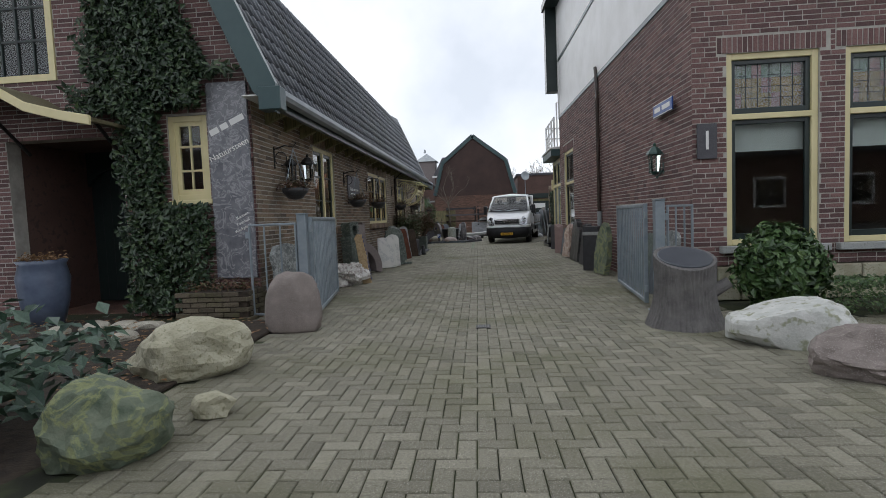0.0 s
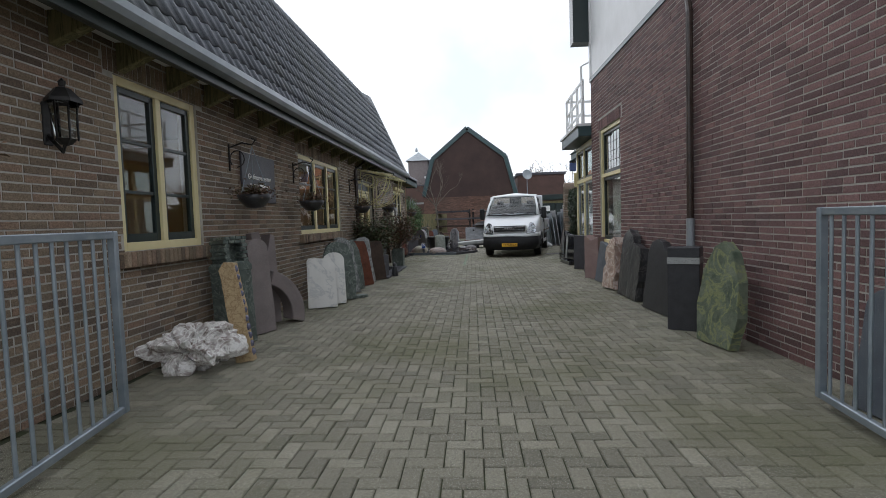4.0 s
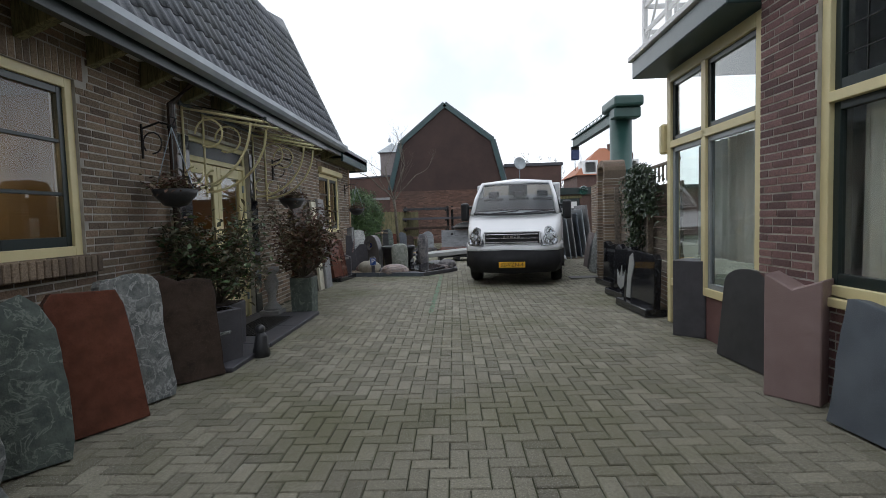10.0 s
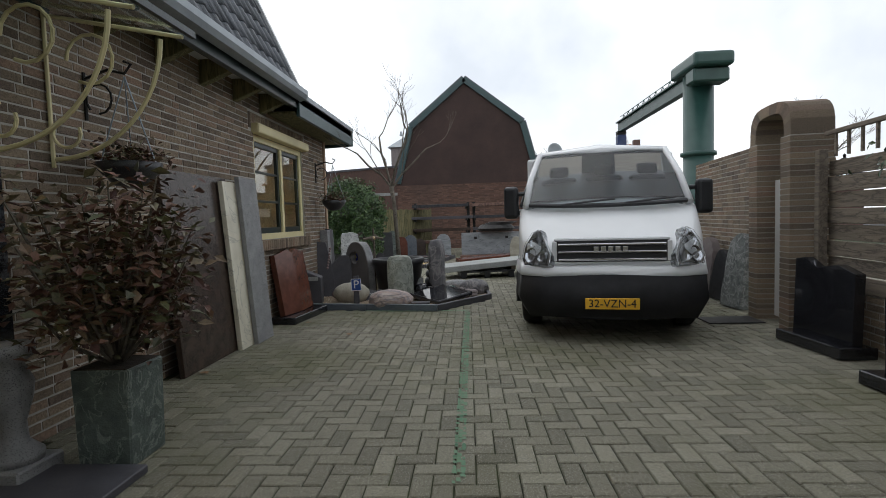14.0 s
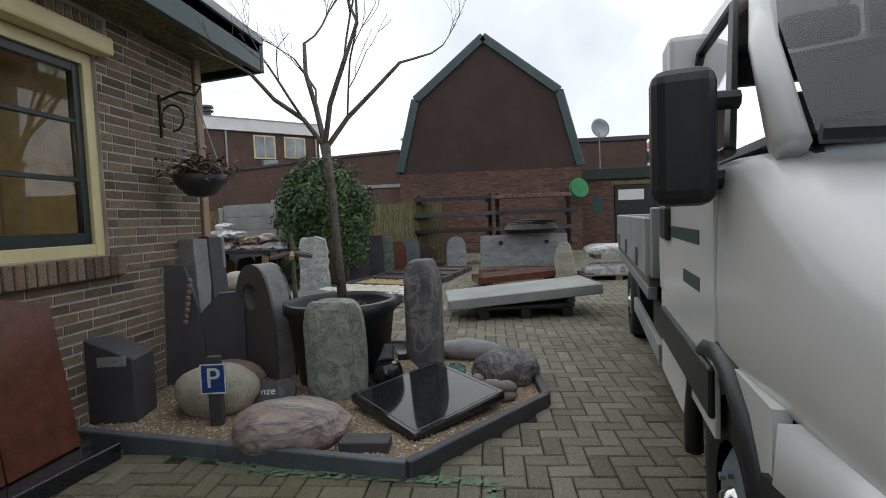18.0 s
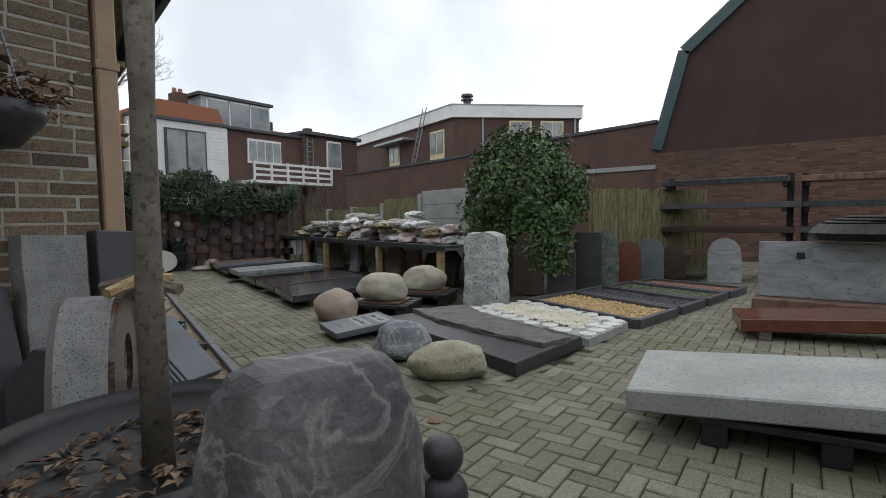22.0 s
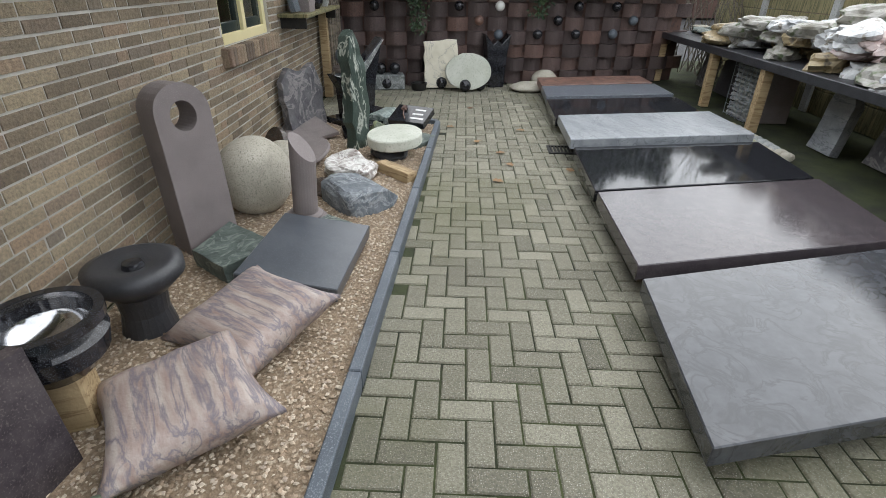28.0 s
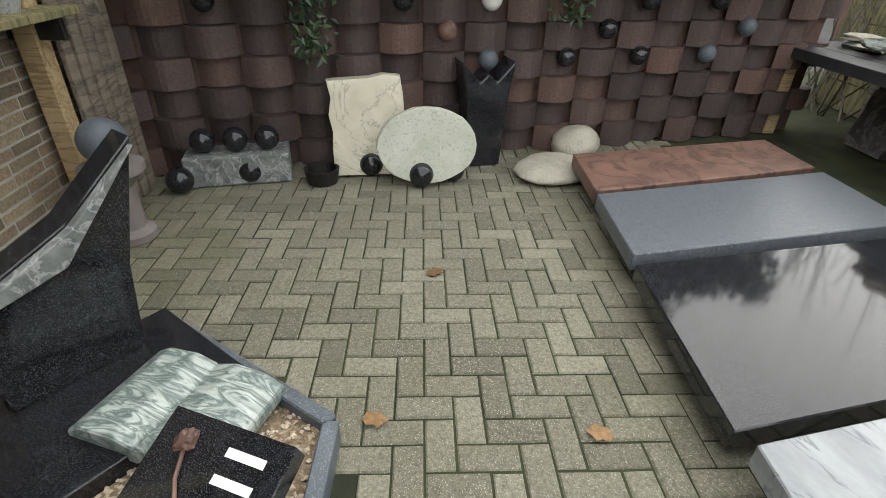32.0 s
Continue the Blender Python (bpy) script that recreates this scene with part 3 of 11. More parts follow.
marbled_brown = surface("brown_marbled_granite", veined((0.05, 0.032, 0.022), (0.16, 0.095, 0.062), (0.025, 0.02, 0.02), 7.0, 0.08, 2.2), 0.12, 0.05, 60.0)
honed_grey = surface("honed_grey_stone", mottled((0.085, 0.08, 0.078), (0.12, 0.113, 0.11), 2.5, (0.15, 0.14, 0.135), 160.0), 0.55, 0.15, 120.0)
yellow_glass = surface("pale_yellow_glass", mottled((0.42, 0.36, 0.16), (0.5, 0.47, 0.32), 9.0), 0.12)
petal_blue = surface("dark_blue_glass", mottled((0.02, 0.025, 0.16), (0.04, 0.05, 0.25), 12.0), 0.1)
dark_veined = surface("black_green_veined_granite", veined((0.018, 0.02, 0.022), (0.042, 0.045, 0.046), (0.12, 0.115, 0.11), 5.0, 0.03, 2.0, (1, 1, 0.5)), 0.32, 0.3, 60.0)
bumper_black = surface("dull_black_plastic", mottled((0.01, 0.01, 0.011), (0.018, 0.018, 0.02), 6.0), 0.65, 0.1, 120.0, 0.0, 0.3)
# Opaque pane; curtains and reflected sky are both put into its pale mottle.
far_pane = surface("curtain_and_sky_pane", mottled((0.16, 0.18, 0.2), (0.34, 0.36, 0.37), 0.9), 0.06)
white_speckled = surface("white_speckled_granite", mottled((0.34, 0.35, 0.35), (0.56, 0.57, 0.56), 9.0, (0.13, 0.14, 0.15), 34.0), 0.75, 0.9, 60.0)
green_banded = surface("green_banded_marble", veined((0.24, 0.29, 0.27), (0.5, 0.54, 0.51), (0.09, 0.13, 0.12), 5.0, 0.09, 1.4, (1, 4, 1)), 0.3, 0.2, 60.0)
stained_amber = surface("amber_glass", mottled((0.16, 0.09, 0.03), (0.34, 0.22, 0.09), 14.0), 0.12)
stained_pink = surface("pink_glass", mottled((0.2, 0.09, 0.08), (0.34, 0.18, 0.16), 14.0), 0.12)
stained_green = surface("pale_green_glass", mottled((0.1, 0.13, 0.09), (0.22, 0.26, 0.19), 14.0), 0.12)
yellow_gravel = surface("yellow_gravel", pieces(((0.0, (0.4, 0.27, 0.12)), (0.5, (0.52, 0.38, 0.19)), (1.0, (0.62, 0.5, 0.3)))), 0.8, 0.2, 60.0)
line_green = surface("worn_green_paint", mottled((0.1, 0.2, 0.12), (0.17, 0.27, 0.17), 9.0), 0.8, 0.3, 120.0)
headlight_bowl = surface("fluted_lamp_bowl", mottled((0.2, 0.21, 0.22), (0.72, 0.73, 0.74), 22.0), 0.12, 0.2, 40.0, 0.85)
boulder_brown = surface("grey_brown_boulder", mottled((0.15, 0.125, 0.112), (0.235, 0.2, 0.182), 5.0, (0.3, 0.265, 0.24), 120.0), 0.75, 0.5, 60.0)
boulder_blue = surface("rough_blue_grey_boulder", veined((0.1, 0.115, 0.13), (0.2, 0.22, 0.24), (0.3, 0.32, 0.33), 7.0, 0.04, 0.8), 0.8, 0.9, 45.0)
dark_banded = surface("purple_streaked_dark_stone", veined((0.085, 0.08, 0.09), (0.15, 0.14, 0.15), (0.26, 0.21, 0.21), 3.0, 0.04, 0.8, (0.6, 4, 4)), 0.45, 0.5, 50.0)
plain_marble = surface("plain_white_marble", mottled((0.6, 0.6, 0.57), (0.73, 0.725, 0.69), 1.6, (0.56, 0.57, 0.55), 5.0), 0.4, 0.3, 25.0)

# ---- ground ----
W = 0.105
BED = [(-3.38, 27.32), (-1.31, 26.97), (-0.57, 27.91), (-0.63, 28.62), (-1.55, 29.33), (-3.1, 29.52), (-10.58, 32.25), (-11.3, 31.72), (-10.9, 30.62), (-3.38, 28.75)]


def inside(poly, x, y):
    hit = False
    for i in range(len(poly)):
        (x0, y0), (x1, y1) = poly[i - 1], poly[i]
        if (y0 > y) != (y1 > y) and x < (x1 - x0) * (y - y0) / (y1 - y0) + x0:
            hit = not hit
    return hit


def right_line(y):
    return 2.33 - (y - 10.3) * 0.033


def side_line(x):
    return 28.5 + (-3.38 - x) * 0.291


ground = solid("ground", box(-300, 300, -300, 300, -1.0, -0.075), asphalt, pose(0, 0, 0), "wide ground of asphalt and soil around the yard", "ground", kind="structure")
pavement = solid("pavement", box(-14.5, 14.0, 0.5, 44.0, -0.07, -0.011), joint_mat, pose(0, 0, 0), "herringbone pavement of mossy grey concrete pavers", "pavement", kind="structure")


def paved_front(x, y):
    if y < 9.2:
        return -2.45 - (0.25 if y > 6.6 else 0) < x < 6.0 and y > 0.8
    if inside(BED, x, y):
        return False
    seam = -3.1 + (y - 29.45) * 0.44
    left = -3.36 if y < 28.4 else min(seam, -2.3) if y < 31.6 else -2.3
    if y > 28.4 and y < 29.6:
        left = -3.4
    right = right_line(y) + 0.1 if y < 19.6 else 2.45 + max(0, (y - 21.5)) * 0.12 if y < 26 else 9.0
    return left < x < right and y < 43.5


def paved_side(x, y):
    if inside(BED, x, y) or y < side_line(x):
        return False
    return -13.2 < x < min(-3.1 + (y - 29.45) * 0.44, -2.3) and y < 33.0 + (-6 - x) * 0.36


def herringbone(m, span_x, span_y, sign, paved, picked, drop):
    """Pavers in two directions, each a chamfered block; those picked become objects of their own."""
    vs, fs, singles = [], [], []
    rnd = random.Random(4)
    for i in range(*span_x):
        for j in range(*span_y):
            s = (i + sign * j) % 4
            if s == 0:
                w, h = 2, 1
            elif (sign > 0 and s == 2) or (sign < 0 and s == 3):
                w, h = 1, 2
            else:
                continue
            c = m @ Vector(((i + w / 2) * W, (j + h / 2) * W, 0))
            if not paved(c.x, c.y):
                continue
            top = -drop + rnd.uniform(-0.0022, 0.0022)
            tilt = (rnd.uniform(-0.9, 0.9), rnd.uniform(-0.9, 0.9))
            if picked(c.x, c.y) and len(singles) < 300:
                singles.append((m @ pose((i + w / 2) * W, (j + h / 2) * W, top, *tilt, 0 if w == 2 else 90)))
                continue
            a, b = w * W / 2 - 0.0036, h * W / 2 - 0.0036
            k = len(vs)
            q = m @ pose((i + w / 2) * W, (j + h / 2) * W, top, *tilt, rnd.uniform(-0.6, 0.6))
            for e, z in ((0, -0.05), (0, -0.006), (0.006, 0.0)):
                vs += [q @ Vector((sx * (a - e), sy * (b - e), z)) for sx, sy in ((-1, -1), (1, -1), (1, 1), (-1, 1))]
            for r in (0, 4):
                fs += [(k + r + n, k + r + (n + 1) % 4, k + r + 4 + (n + 1) % 4, k + r + 4 + n) for n in range(4)]
            fs.append((k + 8, k + 9, k + 10, k + 11))
    return vs, fs, singles


frame_a = pose(0.0, 20.2, 0, 0, 0, 1.0)
frame_b = pose(-6.0, 31.3, 0, 0, 0, 72.0)
va, fa, sa = herringbone(frame_a, (-40, 96), (-190, 226), 1, paved_front, lambda x, y: False, 0.0)
vb, fb, sb = herringbone(frame_b, (-40, 60), (-60, 90), -1, paved_side, lambda x, y: -8.8 < x < -4.2 and y < 30.35 + (-4 - x) * 0.364 + 0.9, 0.004)
quads("pavers", va + vb, fa + [tuple(n + len(va) for n in f) for f in fb], paver_mat, pavement, "grey-beige concrete pavers with moss in the joints", "stuff")
bm = box(-W + 0.0036, W - 0.0036, -W / 2 + 0.0036, W / 2 - 0.0036, -0.05, 0)
bmesh.ops.bevel(bm, geom=[e for e in bm.edges if all(v.co.z > -0.01 for v in e.verts)], offset=0.006, segments=1, affect="EDGES")
paver = part("paver", bm, paver_mat, pavement)
for n, m in enumerate(sb):
    ob = paver if n == 0 else new("paver", paver.data)
    ob.parent = pavement
    ob.matrix_local = m


# worn green line of paint that marks the parking place
vs, fs = [], []
rnd_l = random.Random(31)
for a, b in (((-0.86, 22.4), (-0.9, 26.94)), ((-0.9, 26.94), (-1.95, 27.0)), ((-1.95, 27.0), (-3.35, 27.42))):
    length = math.hypot(b[0] - a[0], b[1] - a[1])
    dx, dy = (b[0] - a[0]) / length, (b[1] - a[1]) / length
    for k in range(int(length / 0.035)):
        for side in (-1, 0, 1):
            if rnd_l.random() < 0.3:
                continue
            p, q = (k + rnd_l.uniform(-0.3, 0.3)) * 0.035, side * 0.022
            r1, r2 = rnd_l.uniform(0.012, 0.022), rnd_l.uniform(0.008, 0.014)
            x, y, i = a[0] + dx * p - dy * q, a[1] + dy * p + dx * q, len(vs)
            for u, v in ((-r1, -r2), (r1 * 0.9, -r2 * 0.7), (r1, r2), (-r1 * 0.8, r2 * 0.9)):
                vs.append((x + dx * u - dy * v, y + dy * u + dx * v, 0.0062))
            fs.append((i, i + 1, i + 2, i + 3))
quads("painted_line", vs, fs, line_green, pavement, "worn pale green painted parking line", "stuff")

# ---- walls of brick ----
def brick_wall(name, a, b, z0, z1, thick, openings, brick, label, top=None, picked=None, soldiers=(), mortar=None, start=0.0):
    """A wall from a to b with real openings (u0, u1, z0, z1); its bricks stand 6 mm proud of the joints, on the side to the right of a to b."""
    d = Vector((b[0] - a[0], b[1] - a[1], 0))
    length = d.length
    m = pose(a[0], a[1], 0, 0, 0, math.degrees(math.atan2(d.y, d.x)))
    wall = thing(name, m, label, "wall", kind="structure")
    cuts = sorted({0.0, length, *(u for o in openings for u in o[:2])})
    bm = bmesh.new()
    for u0, u1 in zip(cuts, cuts[1:]):
        if u1 - u0 < 1e-4:
            continue
        mid, spans, low = (u0 + u1) / 2, [], z0
        for o in sorted((o for o in openings if o[0] < mid < o[1]), key=lambda o: o[2]):
            spans.append((low, o[2]))
            low = o[3]
        spans.append((low, z1))
        for s0, s1 in spans:
            if s1 - s0 > 1e-3:
                if top and s1 == z1:
                    steps = max(1, int((u1 - u0) / 0.12))
                    for k in range(steps):
                        p, q = u0 + (u1 - u0) * k / steps, u0 + (u1 - u0) * (k + 1) / steps
                        t = min(top(p), top(q), z1)
                        if t > s0 + 0.01:
                            add_box(bm, p, q, 0, thick, s0, t)
                else:
                    add_box(bm, u0, u1, 0, thick, s0, s1)
    part("wall_core", bm, mortar or mortar_mat, wall)
    vs, fs, singles = [], [], []
    rnd = random.Random(len(name) + int(abs(a[0]) * 10))

    def put(u0, u1, s0, s1):
        if u1 - u0 < 0.03:
            return
        j = 0.0015
        e = -0.0045 + rnd.uniform(-0.0015, 0.001)
        k = len(vs)
        c = [u0 + rnd.uniform(-j, j), u1 + rnd.uniform(-j, j), s0 + rnd.uniform(-j, j), s1 + rnd.uniform(-j, j)]
        vs.extend([(c[0], 0.004, c[2]), (c[1], 0.004, c[2]), (c[1], 0.004, c[3]), (c[0], 0.004, c[3]), (c[0] + 0.002, e, c[2] + 0.002), (c[1] - 0.002, e, c[2] + 0.002), (c[1] - 0.002, e, c[3] - 0.002), (c[0] + 0.002, e, c[3] - 0.002)])
        fs.extend([(k + 4, k + 5, k + 6, k + 7), (k, k + 1, k + 5, k + 4), (k + 1, k + 2, k + 6, k + 5), (k + 2, k + 3, k + 7, k + 6), (k + 3, k, k + 4, k + 7)])

    row = 0
    blocks = list(openings) + [(o[0] - 0.12, o[1] + 0.12, o[3], o[3] + 0.2) for o in soldiers]
    z = z0
    while z + 0.05 <= z1 + 0.001:
        u = start - (0.11 if row % 2 else 0.0) - (0.055 if row % 4 > 1 else 0)
        while u < length:
            n = 0.1 if (row % 2 and rnd.random() < 0.16) else 0.21
            pieces_u = [(max(u, 0), min(u + n, length))]
            for o in blocks:
                if o[2] - 0.045 < z and z + 0.005 < o[3]:
                    pieces_u = [q for p in pieces_u for q in ((p[0], min(p[1], o[0] - 0.004)), (max(p[0], o[1] + 0.004), p[1])) if q[1] > q[0]]
            for p in pieces_u:
                if top and min(top(p[0]), top(p[1])) < z + 0.052:
                    continue
                if picked and len(singles) < 300 and p[1] - p[0] > 0.2 and picked(p[0], z):
                    singles.append((p[0], z))
                    continue
                put(p[0], p[1], z, z + 0.0515)
            u += n + 0.0105
        z += 0.0625
        row += 1
    for o in soldiers:
        u = o[0] - 0.11
        while u + 0.05 < o[1] + 0.12:
            put(u, u + 0.051, o[3] + 0.004, o[3] + 0.196)
            u += 0.0615
    quads("bricks", vs, fs, brick, wall, "", "stuff")
    if singles:
        b0 = box(0, 0.21, -0.006, 0.004, 0, 0.0515, 0.0015)
        one = part("brick", b0, brick, wall)
        for n, (u, z) in enumerate(singles):
            ob = one if n == 0 else new("brick", one.data)
            ob.parent = wall
            ob.location = (u, 0, z)
    return wall


MAIN_Y0, MAIN_Y1 = 10.2, 26.4
LEFT_OPEN = [(2.4, 3.64, 1.1, 2.6), (6.67, 9.11, 1.11, 2.48), (10.74, 12.32, 0.0, 2.34), (15.84, 17.54, 1.07, 2.4)]
wall_workshop = brick_wall("wall_workshop", (-3.38, 10.2), (-3.38, 28.8), 0.0, 2.95, 0.22, LEFT_OPEN, brick_brown, "long brown brick wall of the workshop with windows and a door", picked=lambda u, z: 4.2 < u < 6.6 and z > 1.0, soldiers=(LEFT_OPEN[0], LEFT_OPEN[1], LEFT_OPEN[3]))
SIDE_LEN = math.hypot(13.3 - 3.38, (13.3 - 3.38) * 0.291)
SIDE_OPEN = [(2.15, 3.3, 1.05, 2.3), (6.5, 7.62, 0.98, 2.25)]
wall_garden_side = brick_wall("wall_garden_side", (-5.25, side_line(-5.25)), (-13.3, side_line(-13.3)), 0.0, 2.75, 0.22, [(a - 1.948, b - 1.948, c, e) for a, b, c, e in SIDE_OPEN], brick_tan_lit, "brown brick side wall of the workshop along the gravel strip", picked=lambda u, z: 1.6 < u < 4.4 and 0.2 < z < 1.1, soldiers=[(a - 1.948, b - 1.948, c, e) for a, b, c, e in SIDE_OPEN])
wall_garden_corner = brick_wall("wall_garden_corner", (-3.38, 28.8), (-5.25, side_line(-5.25)), 0.0, 2.75, 0.22, [], brick_tan_lit, "brown brick corner of the workshop beside the gravel bed")


def roof_line(x):
    """Height of the workshop's roof over x: a steep lower and a flatter upper slope."""
    d = abs(x + 6.4)
    return 2.9 + (3.42 - d) * 2.26 if d > 2.25 else 5.54 + (2.25 - d) * 0.62


FRONT_OPEN = [(1.35, 3.05, 0.0, 2.55), (2.36, 3.1, 3.35, 4.75), (3.9, 4.45, 1.55, 2.7)]
wall_workshop_front = brick_wall("wall_workshop_front", (-8.45, 10.2), (-3.38, 10.2), 0.0, 6.6, 0.22, [(1.5, 3.2, 0.0, 2.5), (1.2, 2.35, 3.3, 4.9), (3.88, 4.44, 1.58, 2.72)], brick_red, "brown brick street gable of the workshop", top=lambda u: roof_line(-8.45 + u) - 0.1)
RIGHT_OPEN = [(0.62, 1.97, 0.72, 2.95)]
wall_house = brick_wall("wall_house", (right_line(19.6), 19.6), (2.33, 10.3), 0.0, 4.06, 0.25, RIGHT_OPEN, brick_red, "tall dark red brick side wall of the house", picked=lambda u, z: 3.0 < u < 5.2 and 1.0 < z < 2.6, soldiers=RIGHT_OPEN)
FACADE_OPEN = [(0.42, 1.52, 0.7, 3.1), (1.82, 3.2, 0.7, 3.1), (1.7, 3.1, 4.35, 6.0)]
wall_house_front = brick_wall("wall_house_front", (2.33, 10.3), (9.4, 10.3), 0.45, 5.4, 0.25, FACADE_OPEN, brick_red, "dark red brick street front of the house", soldiers=FACADE_OPEN[:2])
plinth_blocks = thing("house_plinth", pose(2.33, 10.3, 0), "plinth of pale rough ashlar blocks under the house front", "plinth", kind="structure")
for n in range(12):
    for k in range(2):
        part("stone_block", box(0.005 + n * 0.58 - (0.29 if k else 0) + (0.29 if n == 0 and k else 0), 0.57 + n * 0.58 - (0.29 if k else 0), -0.03, 0.2, 0.005 + k * 0.22, 0.215 + k * 0.22, 0.012), yellow_rock, plinth_blocks)

# upper storey of the house in white boards
upper = thing("house_upper_storey", pose(0, 0, 0), "white boarded upper storey of the house under a dark roof", "upper storey", kind="structure")
d = Vector((right_line(19.6) - 2.33, 9.3, 0)).normalized()
ang = math.degrees(math.atan2(9.3, right_line(19.6) - 2.33)) - 90
mh = pose(2.33, 10.3, 0, 0, 0, ang)
part("white_wall", boxes([(0.0, 7.0, 0.0, 9.3, 5.4, 7.4), (0.0, 0.24, 0.3, 9.3, 4.06, 5.4), (0.24, 7, 9.06, 9.3, 0.0, 5.4)]), white_paint, upper).matrix_local = mh
part("trim_board", box(-0.02, 0.0, 0, 9.32, 4.06, 4.14), petrol, upper).matrix_local = mh
part("trim_board", box(-0.02, 0.0, 0, 9.32, 5.75, 5.83), petrol, upper).matrix_local = mh
part("corner_board", box(-0.025, 0.1, 9.22, 9.34, 4.06, 7.4), white_paint, upper).matrix_local = mh
part("roof", boxes([(-0.35, 7.4, 9.3, 9.62, 4.9, 7.5), (-0.4, 7.4, -0.5, 9.7, 7.4, 7.6)]), dark_green, upper).matrix_local = mh
part("floor_slab", box(0.24, 7, 0.3, 9.3, 3.3, 3.4), room_wall, upper).matrix_local = mh

# ---- workshop roof ----
workshop_roof = thing("workshop_roof", pose(0, 0, 0), "steep workshop roof of dark glazed pantiles with a grey gutter", "roof", kind="structure")
ridge = [(-2.98, 2.9), (-4.15, 5.54), (-6.4, 6.93), (-8.65, 5.54), (-9.8, 2.9)]
bm = bmesh.new()
for (x0, z0), (x1, z1) in zip(ridge, ridge[1:]):
    q = [bm.verts.new(c) for c in ((x0, 10.0, z0), (x0, 26.5, z0), (x1, 26.5, z1), (x1, 10.0, z1))]
    bm.faces.new(q)
part("roof_deck", bm, black_plastic, workshop_roof)
part("gable_infill", prism([(-3.5, 2.9), (-4.25, 5.4), (-6.4, 6.75), (-8.5, 5.4), (-9.5, 2.9), (-9.5, 0), (-8.4, 0), (-8.4, 2.9)], 26.1, 26.35), brick_brown, workshop_roof)


def pantile():
    """One tile: u across the slope, v up it."""
    bm = bmesh.new()
    prof = [(-0.11, 0.012), (-0.085, 0.03), (-0.055, 0.034), (-0.025, 0.022), (0.02, 0.006), (0.06, 0.003), (0.1, 0.012), (0.112, 0.022)]
    a = [bm.verts.new((u, -0.02, h + 0.018)) for u, h in prof]
    b = [bm.verts.new((u, 0.3, h)) for u, h in prof]
    c = [bm.verts.new((u, -0.02, h)) for u, h in prof]
    for i in range(len(prof) - 1):
        bm.faces.new((a[i], a[i + 1], b[i + 1], b[i]))
        bm.faces.new((c[i], c[i + 1], a[i + 1], a[i]))
    return bm


def tiles_on(parent, p0, p1, y0, y1, picked):
    d = Vector((p1[0] - p0[0], 0, p1[1] - p0[1]))
    v = d.normalized()
    u = Vector((0, -1, 0)) if d.x > 0 else Vector((0, 1, 0))
    n = u.cross(v)
    one = pantile()
    one.verts.index_update()
    base = [x.co.copy() for x in one.verts]
    faces = [[x.index for x in f.verts] for f in one.faces]
    one.verts.ensure_lookup_table()
    proto = part("roof_tile", one, tile_mat, parent, smooth=True)
    used, vs, fs = 0, [], []
    rnd = random.Random(7)
    rows, cols = int(d.length / 0.27), int((y1 - y0) / 0.205)
    for r in range(rows):
        for c in range(cols):
            y = y0 + 0.1 + c * 0.205
            o = Vector((p0[0], y, p0[1])) + v * (r * 0.27) + n * rnd.uniform(0, 0.004)
            m = Matrix((u, v, n)).transposed().to_4x4()
            m.translation = o
            if picked(y, r) and used < 300:
                ob = proto if used == 0 else new("roof_tile", proto.data)
                ob.parent, ob.matrix_local = parent, m
                used += 1
            else:
                k = len(vs)
                vs += [m @ x for x in base]
                fs += [tuple(k + i for i in f) for f in faces]
    quads("roof_tiles", vs, fs, tile_mat, parent, "", "stuff", True)


tiles_on(workshop_roof, (-2.98, 2.93), (-4.15, 5.57), 10.05, 26.45, lambda y, r: 13 < y < 20 and r < 9)
part("verge_board", prism([(-2.93, 2.82), (-2.93, 2.98), (-4.13, 5.68), (-6.4, 7.05), (-6.4, 6.9), (-4.2, 5.5)], 26.46, 26.52), metal_shade, workshop_roof, "pale grey verge board")
part("verge_board", prism([(-2.9, 2.62), (-2.9, 3.0), (-4.13, 5.72), (-6.4, 7.08), (-6.4, 6.8), (-4.3, 5.4), (-3.2, 2.9)], 9.9, 9.99), petrol, workshop_roof, "petrol green verge board")
part("gutter_board", box(-3.05, -2.98, 9.95, 26.5, 2.72, 2.92, 0.005), dark_green, workshop_roof)
part("gutter", prism([(-2.98, 2.93), (-2.985, 2.84), (-2.94, 2.8), (-2.86, 2.82), (-2.835, 2.87), (-2.835, 2.93), (-2.85, 2.93), (-2.86, 2.88), (-2.9, 2.835), (-2.95, 2.85), (-2.965, 2.93)], 9.9, 26.5), gutter_grey, workshop_roof, "grey zinc gutter")
part("gutter_box_end", box(-3.12, -2.83, 9.86, 10.06, 2.66, 2.95, 0.01), petrol, workshop_roof)
for n in range(24):
    y = 10.6 + n * 0.68
    part("rafter_end", prism([(-3.37, 2.62), (-3.37, 2.86), (-3.06, 2.86), (-3.06, 2.74)], y, y + 0.09, 0.006), wood_green, workshop_roof)
part("soffit", box(-3.38, -3.05, 9.95, 26.45, 2.862, 2.88), white_paint, workshop_roof)

# ---- low extension ----
ext = thing("extension_roof", pose(0, 0, 0), "low flat extension roof with a grey green eaves board", "roof", kind="structure")
CX, CY = -2.95, 29.2
part("roof_plate", plate([(CX, 26.5), (CX, CY), (-13.4, side_line(-13.4) + 0.42), (-14.5, 26.5)], 2.78, 2.86), dark_green, ext)
